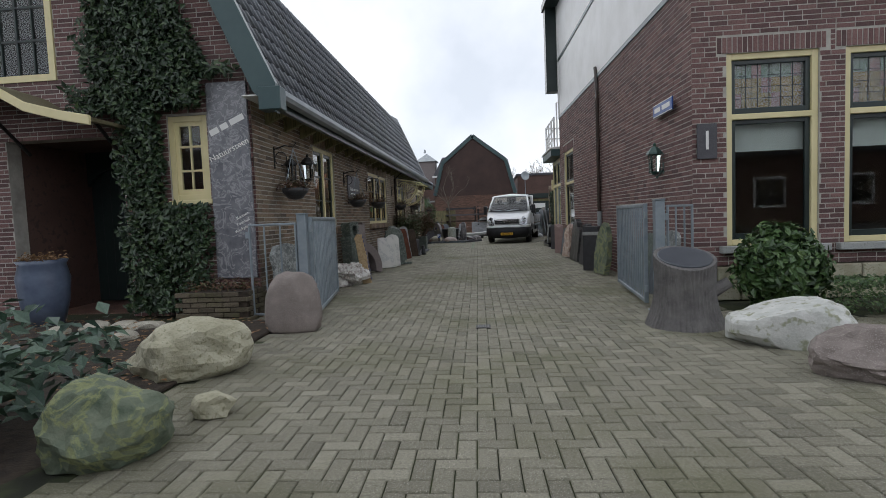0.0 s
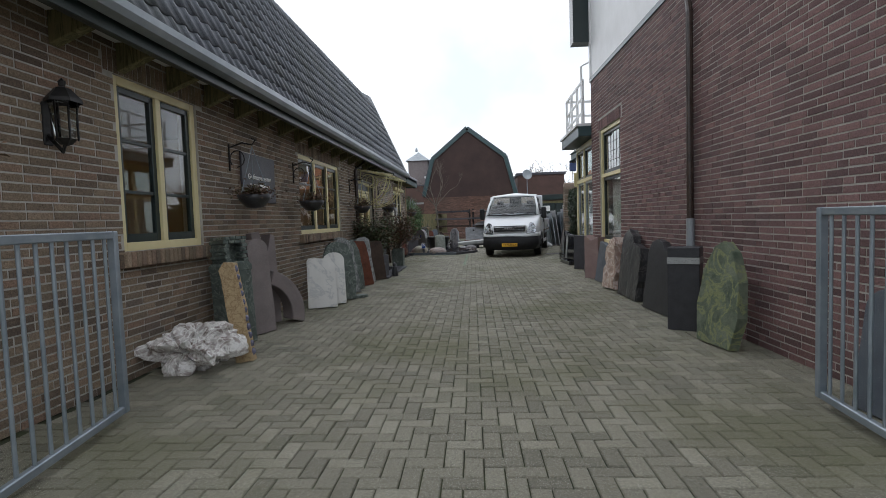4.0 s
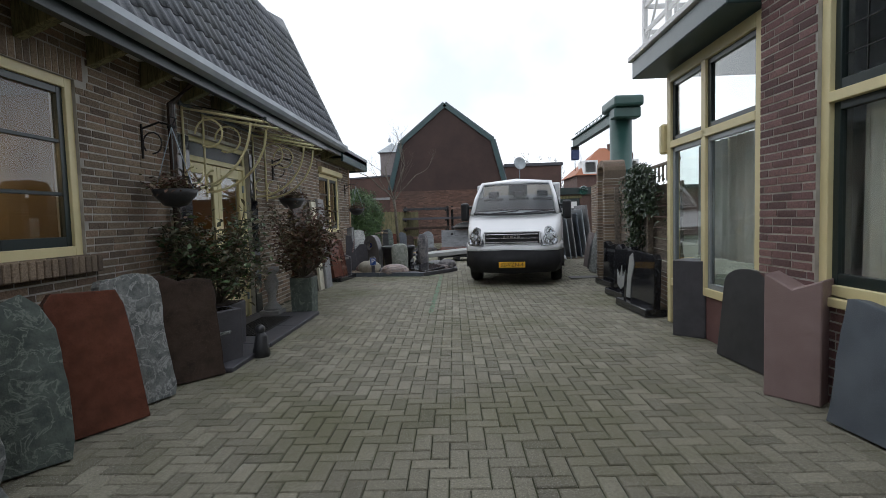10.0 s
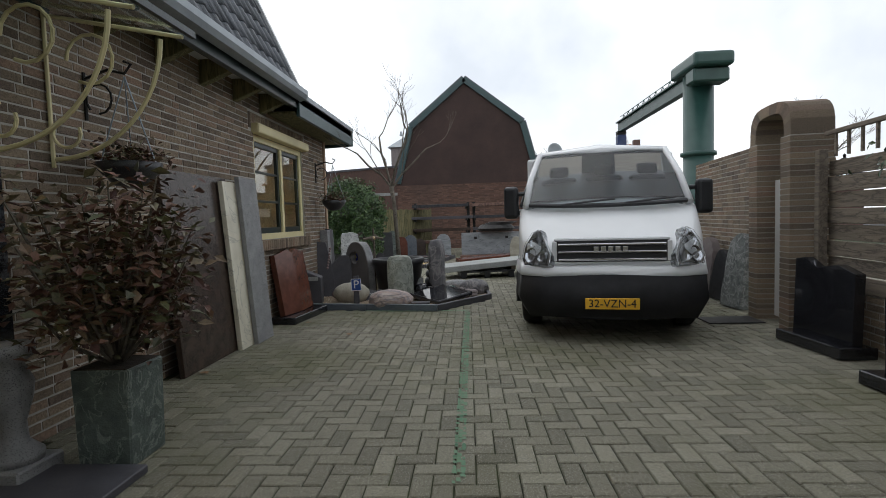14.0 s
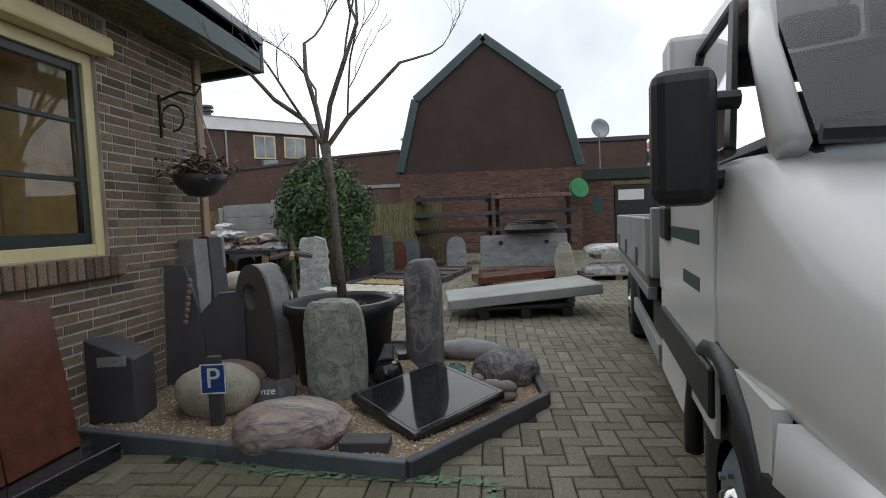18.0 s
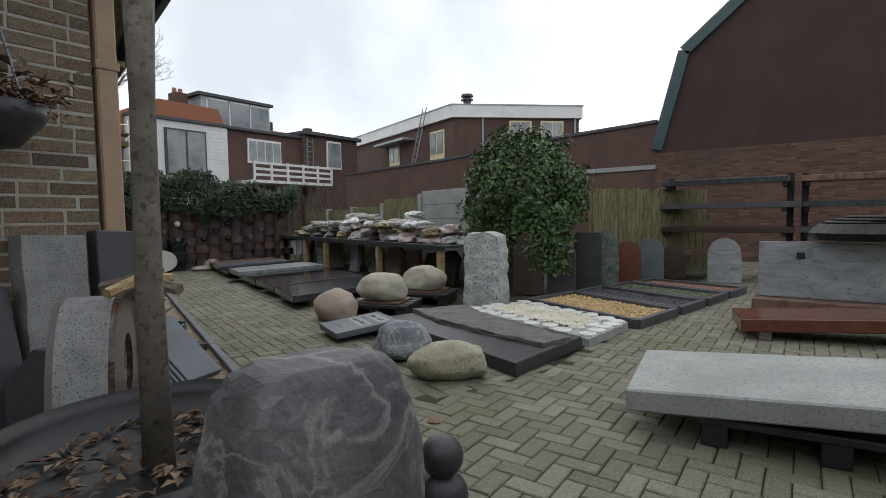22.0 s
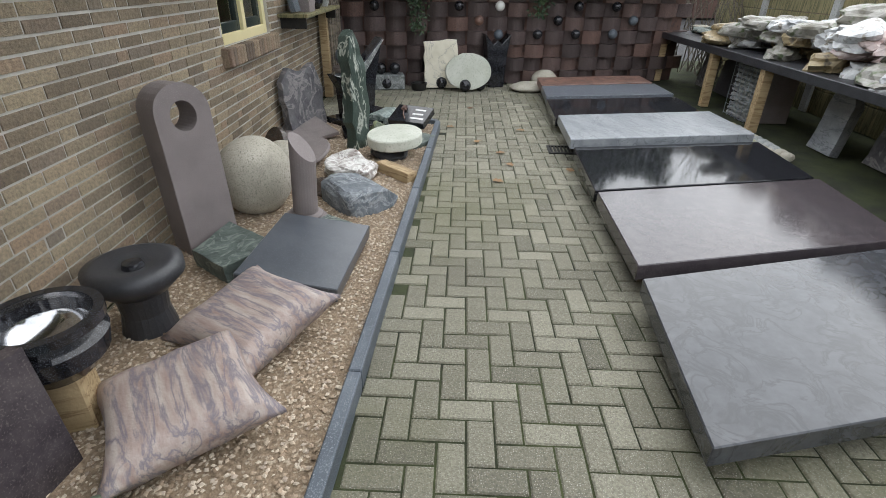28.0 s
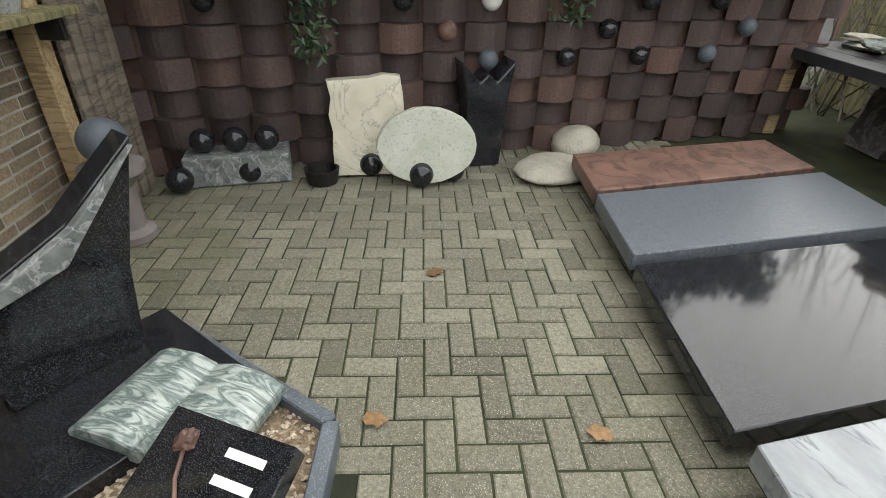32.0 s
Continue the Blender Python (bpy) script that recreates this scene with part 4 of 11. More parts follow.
part("soffit", plate([(CX + -0.06, 26.5), (CX - 0.06, CY - 0.08), (-13.4, side_line(-13.4) + 0.34), (-13.4, side_line(-13.4)), (-3.38, 28.5), (-3.38, 26.5)], 2.66, 2.69), wood_green, ext)
part("eaves_board", box(CX - 0.05, CX, 26.5, CY, 2.62, 2.9, 0.006), petrol, ext)
dl = math.hypot(13.4 + CX, side_line(-13.4) + 0.42 - CY)
part("eaves_board", box(0, dl, -0.05, 0.0, 2.62, 2.9, 0.006), petrol, ext).matrix_local = pose(CX, CY, 0, 0, 0, math.degrees(math.atan2(side_line(-13.4) + 0.42 - CY, -13.4 - CX)))
part("eaves_trim", box(CX, CX + 0.03, 26.5, CY + 0.02, 2.86, 2.93, 0.004), gutter_grey, ext)
bm = plate([(-3.6, 26.5), (-3.6, 28.3), (-12.9, side_line(-12.9) - 0.3), (-12.9, 26.5)], -0.02, 0.0)
part("inner_floor", bm, room_wall, ext)

# rooms behind the windows; their dimness is partly put into the wall colour
rooms = thing("workshop_rooms", pose(0, 0, 0), "plain plastered rooms behind the workshop windows, dimness put into their colour", "room", kind="structure")
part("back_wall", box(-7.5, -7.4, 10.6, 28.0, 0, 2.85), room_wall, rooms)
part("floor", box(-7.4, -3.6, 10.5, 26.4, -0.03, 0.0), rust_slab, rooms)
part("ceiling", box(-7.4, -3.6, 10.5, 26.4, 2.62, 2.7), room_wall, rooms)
part("ceiling", box(-7.4, -3.65, 26.4, 28.2, 2.5, 2.6), orange_lamplit, rooms)
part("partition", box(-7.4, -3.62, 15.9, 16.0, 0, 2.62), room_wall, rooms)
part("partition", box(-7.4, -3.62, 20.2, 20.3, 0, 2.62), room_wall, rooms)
part("partition", box(-7.4, -3.62, 25.0, 25.1, 0, 2.62), orange_lamplit, rooms)
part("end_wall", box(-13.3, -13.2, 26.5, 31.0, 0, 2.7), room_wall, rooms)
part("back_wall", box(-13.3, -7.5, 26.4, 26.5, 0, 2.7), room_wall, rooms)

# ---- windows and doors ----
def window(name, m, w, h, label, lights=(1.0,), bars=(0.5,), transom=0.0, sill="brick", frame_mat=None, sash_mat=None, depth=0.05, leaded=False, uprights=()):
    """x runs along the wall, z up, -y looks out. lights: shares of the width; bars: heights of glazing bars; transom: height of a second, upper row."""
    frame_mat, sash_mat = frame_mat or cream, sash_mat or dark_green
    t = thing(name, m, label, "window", kind="structure")
    f, fd0, fd1 = 0.075, 0.025, 0.12
    rows = [(0, f, fd0, fd1, 0, h), (w - f, w, fd0, fd1, 0, h), (f, w - f, fd0, fd1, 0, f), (f, w - f, fd0, fd1, h - f, h)]
    part("window_frame", boxes(rows, 0.004), frame_mat, t)
    inner = w - 2 * f
    x = f
    levels = [(f, h - f)] if not transom else [(f, transom - 0.035), (transom + 0.035, h - f)]
    if transom:
        part("transom", box(f, w - f, fd0 - 0.008, fd1, transom - 0.035, transom + 0.035, 0.004), frame_mat, t)
    for n, share in enumerate(lights):
        x1 = x + inner * share
        a, b = x + (0.035 if n else 0), x1 - (0.035 if n < len(lights) - 1 else 0)
        if n < len(lights) - 1:
            part("mullion", box(x1 - 0.035, x1 + 0.035, fd0 - 0.004, fd1, f, h - f, 0.004), frame_mat, t)
        for z0, z1 in levels:
            s = 0.055
            rows = [(a, a + s, depth, depth + 0.05, z0, z1), (b - s, b, depth, depth + 0.05, z0, z1), (a + s, b - s, depth, depth + 0.05, z0, z0 + s + 0.02), (a + s, b - s, depth, depth + 0.05, z1 - s, z1)]
            for k in bars:
                zz = z0 + (z1 - z0) * k
                rows.append((a + s, b - s, depth + 0.005, depth + 0.045, zz - 0.014, zz + 0.014))
            for k in uprights:
                xx = a + (b - a) * k
                rows.append((xx - 0.012, xx + 0.012, depth + 0.005, depth + 0.045, z0 + s, z1 - s))
            sash = part("sash", boxes(rows, 0.003), sash_mat, t)
            pane = part("pane", box(a + s - 0.01, b - s + 0.01, depth + 0.022, depth + 0.028, z0 + s, z1 - s), window_glass, sash)
            pane.visible_shadow = False
            if leaded and z0 > h * 0.5:
                rows = []
                for i in range(1, 6):
                    xx = a + s + (b - a - 2 * s) * i / 6
                    rows.append((xx - 0.003, xx + 0.003, depth + 0.018, depth + 0.032, z0 + s, z1 - s))
                for i in range(1, 4):
                    zz = z0 + s + (z1 - z0 - 2 * s) * i / 4
                    rows.append((a + s, b - s, depth + 0.018, depth + 0.032, zz - 0.003, zz + 0.003))
                part("leading", boxes(rows), iron, sash)
        x = x1
    if sill == "brick":
        n = int((w + 0.16) / 0.065)
        sl = part("sill", box(-0.08, w + 0.08, -0.05, 0.1, -0.14, -0.02), brick_brown, t)
        for i in range(n):
            part("sill_brick", box(-0.075 + i * 0.065, -0.017 + i * 0.065, -0.075, 0.09, -0.135, -0.004, 0.006), brick_brown, sl)
    elif sill == "stone":
        part("sill", prism([(-0.1, -0.09), (w + 0.1, -0.09), (w + 0.1, 0.0), (-0.1, 0.0)], -0.1, 0.12, 0.008), concrete, t)
    elif sill == "wood":
        part("sill", box(-0.03, w + 0.03, -0.04, 0.1, -0.06, 0.0, 0.006), frame_mat, t)
    return t


LEFT = -3.38
window("window_1", pose(LEFT, 12.6, 1.1, 0, 0, 90), 1.24, 1.5, "two-light cream workshop window with dark green sashes", (0.5, 0.5), (0.33, 0.66))
window("window_2", pose(LEFT, 16.87, 1.11, 0, 0, 90), 2.44, 1.37, "three-light cream workshop window with dark green sashes", (0.36, 0.33, 0.31), (0.33, 0.66))
window("window_3", pose(LEFT, 26.04, 1.07, 0, 0, 90), 1.7, 1.28, "two-light cream window under a roller blind box", (0.54, 0.46), (0.36, 0.68))
part("blind_box", box(0.0, 1.8, -0.1, 0.02, 0, 0.12, 0.02, None, 2), cream, thing("blind_box_holder", pose(LEFT, 26.0, 2.35, 0, 0, 90), "cream roller blind box above the window", "blind box"))
sm = pose(-3.38, 28.5, 0, 0, 0, math.degrees(math.atan2(0.291, -1)))
for n, (o, lights) in enumerate(zip(SIDE_OPEN, ((0.5, 0.5), (0.5, 0.5)))):
    window("window_%d" % (4 + n), sm @ pose(o[0], 0, o[2]), o[1] - o[0], o[3] - o[2], "cream side window with green sashes and small panes", lights, (0.5,))
hm = pose(right_line(19.6), 19.6, 0, 0, 0, math.degrees(math.atan2(10.3 - 19.6, 2.33 - right_line(19.6))))
window("window_6", hm @ pose(0.62, 0, 0.72), 1.35, 2.23, "tall cream sash window with a leaded upper light", (1.0,), (), 1.32, "wood", None, dark_green, 0.06, True)
fm = pose(2.33, 10.3, 0)
window("window_7", fm @ pose(0.42, 0, 0.7), 1.1, 2.4, "tall street window with a leaded stained upper light", (1.0,), (), 1.62, "stone", cream, dark_green, 0.06, True)
window("window_8", fm @ pose(1.82, 0, 0.7), 1.38, 2.4, "wide street window with a leaded stained upper light", (1.0,), (), 1.62, "stone", cream, dark_green, 0.06, True)
window("window_9", fm @ pose(1.7, 0, 4.35), 1.4, 1.65, "upper street window with a white frame and blue sash", (1.0,), (), 0.9, "stone", white_paint, sign_blue, 0.06)
window("window_10", pose(-8.45 + 3.88, 10.2, 1.58), 0.56, 1.14, "small cream window with glazing bars beside the ivy", (1.0,), (0.33, 0.66), 0, "wood", cream, cream, 0.05, False, (0.5,))
# arched upper window of the street gable
aw = thing("window_11", pose(-6.68, 10.2, 3.3), "round-arched upper window with a cream frame", "window", kind="structure")
outer, inner = arch_top(1.15, 1.6, 0.55), arch_top(0.97, 1.42, 0.47)
bm = bmesh.new()
for i in range(len(outer)):
    o0, o1, i0, i1 = outer[i - 1], outer[i], inner[i - 1], inner[i]
    q = [(o0[0], o0[1]), (o1[0], o1[1]), (i1[0], i1[1] + 0.09), (i0[0], i0[1] + 0.09)]
    a = [bm.verts.new((x, -0.02, z)) for x, z in q]
    b = [bm.verts.new((x, 0.1, z)) for x, z in q]
    bm.faces.new(a), bm.faces.new(b[::-1])
    for k in range(4):
        bm.faces.new((a[k], b[k], b[(k + 1) % 4], a[(k + 1) % 4]))
bmesh.ops.recalc_face_normals(bm, faces=bm.faces[:])
part("window_frame", bm, cream, aw)
part("pane", prism([(x, z + 0.09) for x, z in inner], 0.04, 0.05), window_glass, aw).visible_shadow = False
part("glazing_bars", boxes([(-0.49, 0.49, 0.02, 0.06, 0.55, 0.58), (-0.49, 0.49, 0.02, 0.06, 1.0, 1.03), (-0.015, 0.015, 0.02, 0.06, 0.09, 1.5), (-0.25, -0.23, 0.02, 0.06, 0.09, 1.4), (0.23, 0.25, 0.02, 0.06, 0.09, 1.4)]), dark_green, aw)
part("spandrel", prism([(-0.575, 1.05), (-0.575, 1.62), (0.575, 1.62), (0.575, 1.05), (0.5, 1.3), (0.3, 1.52), (0, 1.6), (-0.3, 1.52), (-0.5, 1.3)], 0.01, 0.09), brick_brown, aw)

# double shop door
dm = pose(LEFT, 20.94, 0, 0, 0, 90)
door = thing("door_1", dm, "cream double shop door with tall glass panes and panelled bottoms", "door", kind="structure")
part("door_frame", boxes([(0, 0.06, 0.06, 0.16, 0, 2.34), (1.52, 1.58, 0.06, 0.16, 0, 2.34), (0.06, 1.52, 0.06, 0.16, 2.06, 2.12), (0.06, 1.52, 0.06, 0.16, 2.28, 2.34)], 0.004), cream, door)
part("name_board", box(0.06, 1.52, 0.09, 0.12, 2.12, 2.28), black_matt, door, "dark fanlight board with white lettering")
for x0 in (0.065, 0.795):
    leaf = part("door_leaf", boxes([(x0, x0 + 0.1, 0.08, 0.13, 0.03, 2.05), (x0 + 0.62, x0 + 0.72, 0.08, 0.13, 0.03, 2.05), (x0 + 0.1, x0 + 0.62, 0.08, 0.13, 0.03, 0.2), (x0 + 0.1, x0 + 0.62, 0.08, 0.13, 0.62, 0.76), (x0 + 0.1, x0 + 0.62, 0.08, 0.13, 1.93, 2.05), (x0 + 0.1, x0 + 0.62, 0.1, 0.115, 0.2, 0.62)], 0.004), cream, door)
    part("panel", box(x0 + 0.15, x0 + 0.57, 0.088, 0.112, 0.25, 0.57, 0.012), cream, leaf)
    part("pane", box(x0 + 0.1, x0 + 0.62, 0.1, 0.106, 0.76, 1.93), window_glass, leaf).visible_shadow = False
    for z in (0.25, 1.0, 1.75):
        part("hinge", box(x0 + (0.7 if x0 > 0.5 else -0.01), x0 + (0.73 if x0 > 0.5 else 0.02), 0.06, 0.09, z, z + 0.1, 0.003), steel, leaf)
part("door_handle", tube([(0.8, 0.075, 1.02), (0.8, 0.03, 1.02), (0.9, 0.03, 1.02)], 0.011), chrome, door)
part("jamb_panel", box(1.585, 1.8, -0.012, 0.02, 0.0, 2.3, 0.004), black_stone, door, "polished black jamb panel")
part("jamb_panel", box(-0.25, -0.005, -0.012, 0.02, 0.0, 2.3, 0.004), black_stone, door, "polished black jamb panel")
step = thing("doorstep", pose(0, 0, 0), "long grey stone doorstep in front of the shop door", "doorstep", kind="structure")
for k, (a, b) in enumerate(((19.75, 20.65), (20.66, 21.55), (21.56, 22.5))):
    part("step_slab", box(-3.38, -2.46, a, b, 0.0, 0.045, 0.006), anthracite, step)
mat_t = thing("doormat", pose(-2.93, 21.55, 0.046), "black rubber honeycomb doormat on the doorstep", "doormat")
rows = [(-0.2, 0.2, -0.55 + i * 0.04, -0.54 + i * 0.04, 0, 0.014) for i in range(28)] + [(-0.2 + i * 0.04, -0.19 + i * 0.04, -0.55, 0.55, 0.001, 0.013) for i in range(11)]
part("rubber_grid", boxes(rows), rubber, mat_t)

# glass canopy on curved cream brackets
cn = thing("glass_canopy", pose(LEFT, 20.75, 0, 0, 0, 90), "glass door canopy on curling cream iron brackets", "canopy")
for k in range(2):
    pn = part("glass_sheet", box(0.02 + k * 1.18, 1.17 + k * 1.18, -0.95, 0.0, 0.0, 0.01), canopy_glass, cn)
    pn.matrix_local = pose(0, 0, 2.62, 12, 0, 0)
    pn.visible_shadow = False
part("edge_rail", box(0, 2.38, -0.96, -0.93, 2.4, 2.44), dark_green, cn)
part("wall_rail", box(0, 2.38, -0.03, 0.0, 2.6, 2.65), dark_green, cn)
for x in (0.06, 0.5, 1.9, 2.34):
    def curl(cx, cz, r, a0, a1, n=12):
        return [(x, -(cx + r * math.cos(radians(a0 + (a1 - a0) * i / n))), cz + r * math.sin(radians(a0 + (a1 - a0) * i / n))) for i in range(n + 1)]
    part("bracket", tube([(x, -0.02, 1.65), (x, -0.02, 2.6)], 0.013, 6), cream, cn)
    part("bracket", tube([(x, -0.02, 2.58), (x, -0.9, 2.4)], 0.013, 6), cream, cn)
    part("scroll", tube(curl(0.04, 2.42, 0.72, -90, -2), 0.014, 6), cream, cn)
    part("scroll", tube(curl(0.3, 2.3, 0.15, -120, 180), 0.011, 6), cream, cn)
    part("scroll", tube(curl(0.12, 1.86, 0.09, 90, 380), 0.011, 6), cream, cn)
dp = thing("downpipe", pose(-3.3, 20.5, 0), "dark downpipe at the workshop gutter", "downpipe")
part("pipe", tube([(0, 0, 0.02), (0, 0, 2.55), (0.3, 0, 2.8)], 0.042, 10), brown_stone, dp)
for z in (0.6, 1.5, 2.3):
    part("clamp", tube([(0, 0, z), (0, 0, z + 0.03)], 0.05, 10), iron, dp)
dp2 = thing("downpipe", pose(right_line(14.7) - 0.06, 14.75, 0), "brown downpipe with a grey lower end on the house wall", "downpipe")
part("pipe", tube([(0, 0, 1.15), (0, 0, 3.6), (0.03, 0.25, 4.3)], 0.04, 10), brown_stone, dp2)
part("lower_pipe", tube([(0, 0, 0.02), (0, 0, 1.2)], 0.046, 10), gutter_grey, dp2)
dp3 = thing("downpipe", pose(-3.4, 28.86, 0), "tan painted square corner downpipe of the extension", "downpipe")
part("pipe", box(-0.045, 0.045, -0.045, 0.045, 0.02, 2.7, 0.008), pipe_tan, dp3)
for z in (0.5, 1.9):
    part("clamp", box(-0.052, 0.052, -0.052, 0.052, z, z + 0.04, 0.004), pipe_tan, dp3)

# conservatory bay behind the house
BX = 2.05
bay = thing("conservatory_bay", pose(BX, 21.55, 0, 0, 0, -90), "cream framed conservatory bay with large panes and a roof terrace", "conservatory", kind="structure")
part("corner_post", box(0.0, 0.1, 0.0, 0.12, 0.0, 2.92, 0.01), cream, bay)
part("post", box(0.86, 0.95, 0.0, 0.1, 0.52, 2.85, 0.006), cream, bay)
part("post", box(1.82, 1.94, 0.0, 0.1, 0.3, 2.92, 0.006), cream, bay)
part("rail", boxes([(0.1, 1.82, 0.0, 0.1, 0.45, 0.53), (0.1, 1.82, 0.0, 0.1, 2.05, 2.13), (0.1, 1.82, 0.0, 0.1, 2.8, 2.92)], 0.005), cream, bay)
part("base_wall", box(0.1, 1.82, 0.03, 0.2, 0, 0.45), brick_red, bay)
for x0, x1 in ((0.1, 0.86), (0.95, 1.82)):
    for z0, z1 in ((0.53, 2.05), (2.13, 2.8)):
        s = part("sash", boxes([(x0, x0 + 0.05, 0.03, 0.08, z0, z1), (x1 - 0.05, x1, 0.03, 0.08, z0, z1), (x0, x1, 0.03, 0.08, z0, z0 + 0.05), (x0, x1, 0.03, 0.08, z1 - 0.05, z1)]), gutter_grey if z0 < 1 else dark_green, bay)
        part("pane", box(x0 + 0.05, x1 - 0.05, 0.05, 0.056, z0 + 0.05, z1 - 0.05), window_glass, s).visible_shadow = False
part("end_pane", box(0.03, 0.036, 0.12, 3.0, 0.5, 2.85), window_glass, bay).visible_shadow = False
part("roof_edge", box(-0.3, 1.95, -0.3, 4.0, 2.95, 3.16, 0.01), petrol, bay)
part("roof_trim", box(-0.34, 1.95, -0.34, 4.0, 3.16, 3.22, 0.006), white_paint, bay)
part("back_wall", box(0.0, 1.9, 3.0, 3.1, 0, 2.95), room_wall, bay)
part("bay_floor", box(0.1, 1.9, 0.2, 3.0, -0.02, 0.02), rust_slab, bay)
for k, x in enumerate((-0.2, 0.5, 1.2, 1.85)):
    part("railing_post", box(x - 0.025, x + 0.025, -0.2, -0.15, 3.2, 4.15), white_paint, bay)
for z in (3.45, 3.75, 4.1):
    part("railing_bar", box(-0.22, 1.9, -0.19, -0.16, z, z + 0.05), white_paint, bay)
for z in (3.45, 3.75, 4.1):
    part("railing_bar", box(-0.21, -0.18, -0.16, 2.6, z, z + 0.05), white_paint, bay)
part("railing_brace", tube([(-0.2, -0.17, 3.25), (0.5, -0.17, 4.1)], 0.015, 6), white_paint, bay)
part("lamp_pole", tube([(-0.2, 0.2, 3.2), (-0.2, 0.2, 5.0), (-0.2, 0.5, 5.15)], 0.03, 6), white_paint, bay)
part("wall_lamp", box(-0.12, -0.02, -0.05, 0.12, 2.0, 2.35, 0.02), cream, bay)
for n, (y, x0) in enumerate(((18.3, right_line(18.3) + 0.2), (20.6, BX + 0.3))):
    cu = thing("curtain", pose(x0, y, 0.75 if n == 0 else 0.8, 0, 0, -90), "white net curtain behind the house window", "curtain", "curtains")
    bm = bmesh.new()
    w = 1.1 if n == 0 else 1.6
    vs0 = [bm.verts.new((-w / 2 + w * i / 60, 0.02 * math.sin(i * 1.1), 0)) for i in range(61)]
    vs1 = [bm.verts.new((-w / 2 + w * i / 60, 0.02 * math.sin(i * 1.1 + 0.4), 1.25)) for i in range(61)]
    for i in range(60):
        bm.faces.new((vs0[i], vs0[i + 1], vs1[i + 1], vs1[i]))
    part("cloth", bm, curtain_mat, cu, smooth=True)
house_room = thing("house_rooms", pose(0, 0, 0), "plain rooms behind the house windows, dimness put into their colour", "room", kind="structure")
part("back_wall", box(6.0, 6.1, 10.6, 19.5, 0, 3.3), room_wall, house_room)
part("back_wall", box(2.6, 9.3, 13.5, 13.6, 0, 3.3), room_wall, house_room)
part("floor", box(2.6, 9.3, 10.56, 19.3, 0.3, 0.4), rust_slab, house_room)
part("end_wall", box(9.15, 9.4, 10.55, 19.5, 0, 7.4), brick_red, house_room)

# lamps seen through the workshop windows
for x, y, z in ((-5.4, 13.6, 2.1), (-5.2, 17.7, 2.15), (-5.6, 19.3, 2.1), (-4.8, 27.2, 2.0), (-5.5, 22.0, 2.1)):
    la = thing("pendant_lamp", pose(x, y, z), "warm glowing pendant lamp inside the workshop", "pendant lamp", "pendant lamps")
    part("shade", lathe([(0.03, 0.16), (0.07, 0.14), (0.17, 0.02), (0.175, 0.0), (0.16, 0.015), (0.05, 0.13)], 20), terracotta, la, smooth=True)
    part("bulb", lathe([(0, -0.01), (0.04, 0.02), (0.05, 0.06), (0.03, 0.1), (0, 0.12)], 12), warm_lamp, la, smooth=True)
    part("cord", tube([(0, 0, 0.15), (0, 0, 2.5 - z)], 0.006, 5), iron, la)
    pl = bpy.data.lights.new("bulb_light", "POINT")
    pl.energy, pl.color, pl.shadow_soft_size = 14, (1.0, 0.68, 0.32), 0.06
    new("bulb_light", pl).location = (x, y, z - 0.08)

# ---- stones along the passage ----
def stone(name, a, b, outline, thick, mat, label, lean=6, edge=0.0, face=0.0, category="gravestone", back=0.0, seed=1, group="", bevel=0.006):
    """An upright stone whose front base edge runs from a to b; the outline is given as shares of the base's length and metres of height."""
    w = math.hypot(b[0] - a[0], b[1] - a[1])
    m = from_to(a, b) @ pose(0, thick * 0.5 * math.cos(radians(lean)) + back, 0.0, -lean, 0, 0)
    low = thick * 0.5 * math.sin(radians(lean))
    m = Matrix.Translation((0, 0, low)) @ m
    return solid(name, slab([(x * w, z) for x, z in outline], thick, seed, edge, face, bevel), mat, m, label, category, group)


def square_top(h, slope=0.0, round_=0.06):
    return [(-0.5, 0), (0.5, 0), (0.5, h - round_ - slope), (0.44, h - slope), (-0.44, h), (-0.5, h - round_)]


def bell(h):
    return [(-0.5, 0), (0.5, 0), (0.49, h * 0.55), (0.44, h * 0.78), (0.3, h * 0.93), (0.08, h), (-0.16, h * 0.985), (-0.36, h * 0.9), (-0.47, h * 0.72), (-0.5, h * 0.5)]


def wave(h):
    return [(-0.5, 0), (0.5, 0), (0.52, h * 0.62), (0.45, h * 0.75), (0.3, h * 0.8), (0.12, h * 0.86), (-0.05, h * 0.97), (-0.22, h), (-0.38, h * 0.96), (-0.48, h * 0.85), (-0.5, h * 0.6)]


def arch(h, rise=0.2):
    return [(-0.5, 0), (0.5, 0)] + [(0.5 * math.cos(math.pi * i / 10), h - rise + rise * math.sin(math.pi * i / 10)) for i in range(11)]


solid("quartz_boulder", rock(0.3, 0.24, 0.27, 11, 0.95, 0.2, 5, 9), quartz_mat, pose(-3.0, 12.85, 0, 0, 0, 15), "jagged white and brown quartz boulder on the pavers", "boulder")
tp = thing("beaded_stone_post", pose(-2.62, 13.12, 0, -4, -7, 10), "slim sandy stone post with a row of purple pebbles", "stone post")
part("post", slab([(-0.075, 0), (0.085, 0), (0.07, 0.5), (0.045, 0.95), (-0.05, 0.96), (-0.1, 0.9)], 0.12, 3, 0.008, 0.004), wood_warm, tp)
for i in range(11):
    part("pebble", rock(0.026, 0.022, 0.034, 40 + i, 0.2, 0, 2), crystal, tp).location = (0.085 - i * 0.004, -0.02, 0.05 + i * 0.08)
tw = thing("tower_gravestone", pose(-3.06, 13.84, 0, -3, 0, 68), "green grey stone pillar with a carved church tower top", "gravestone")
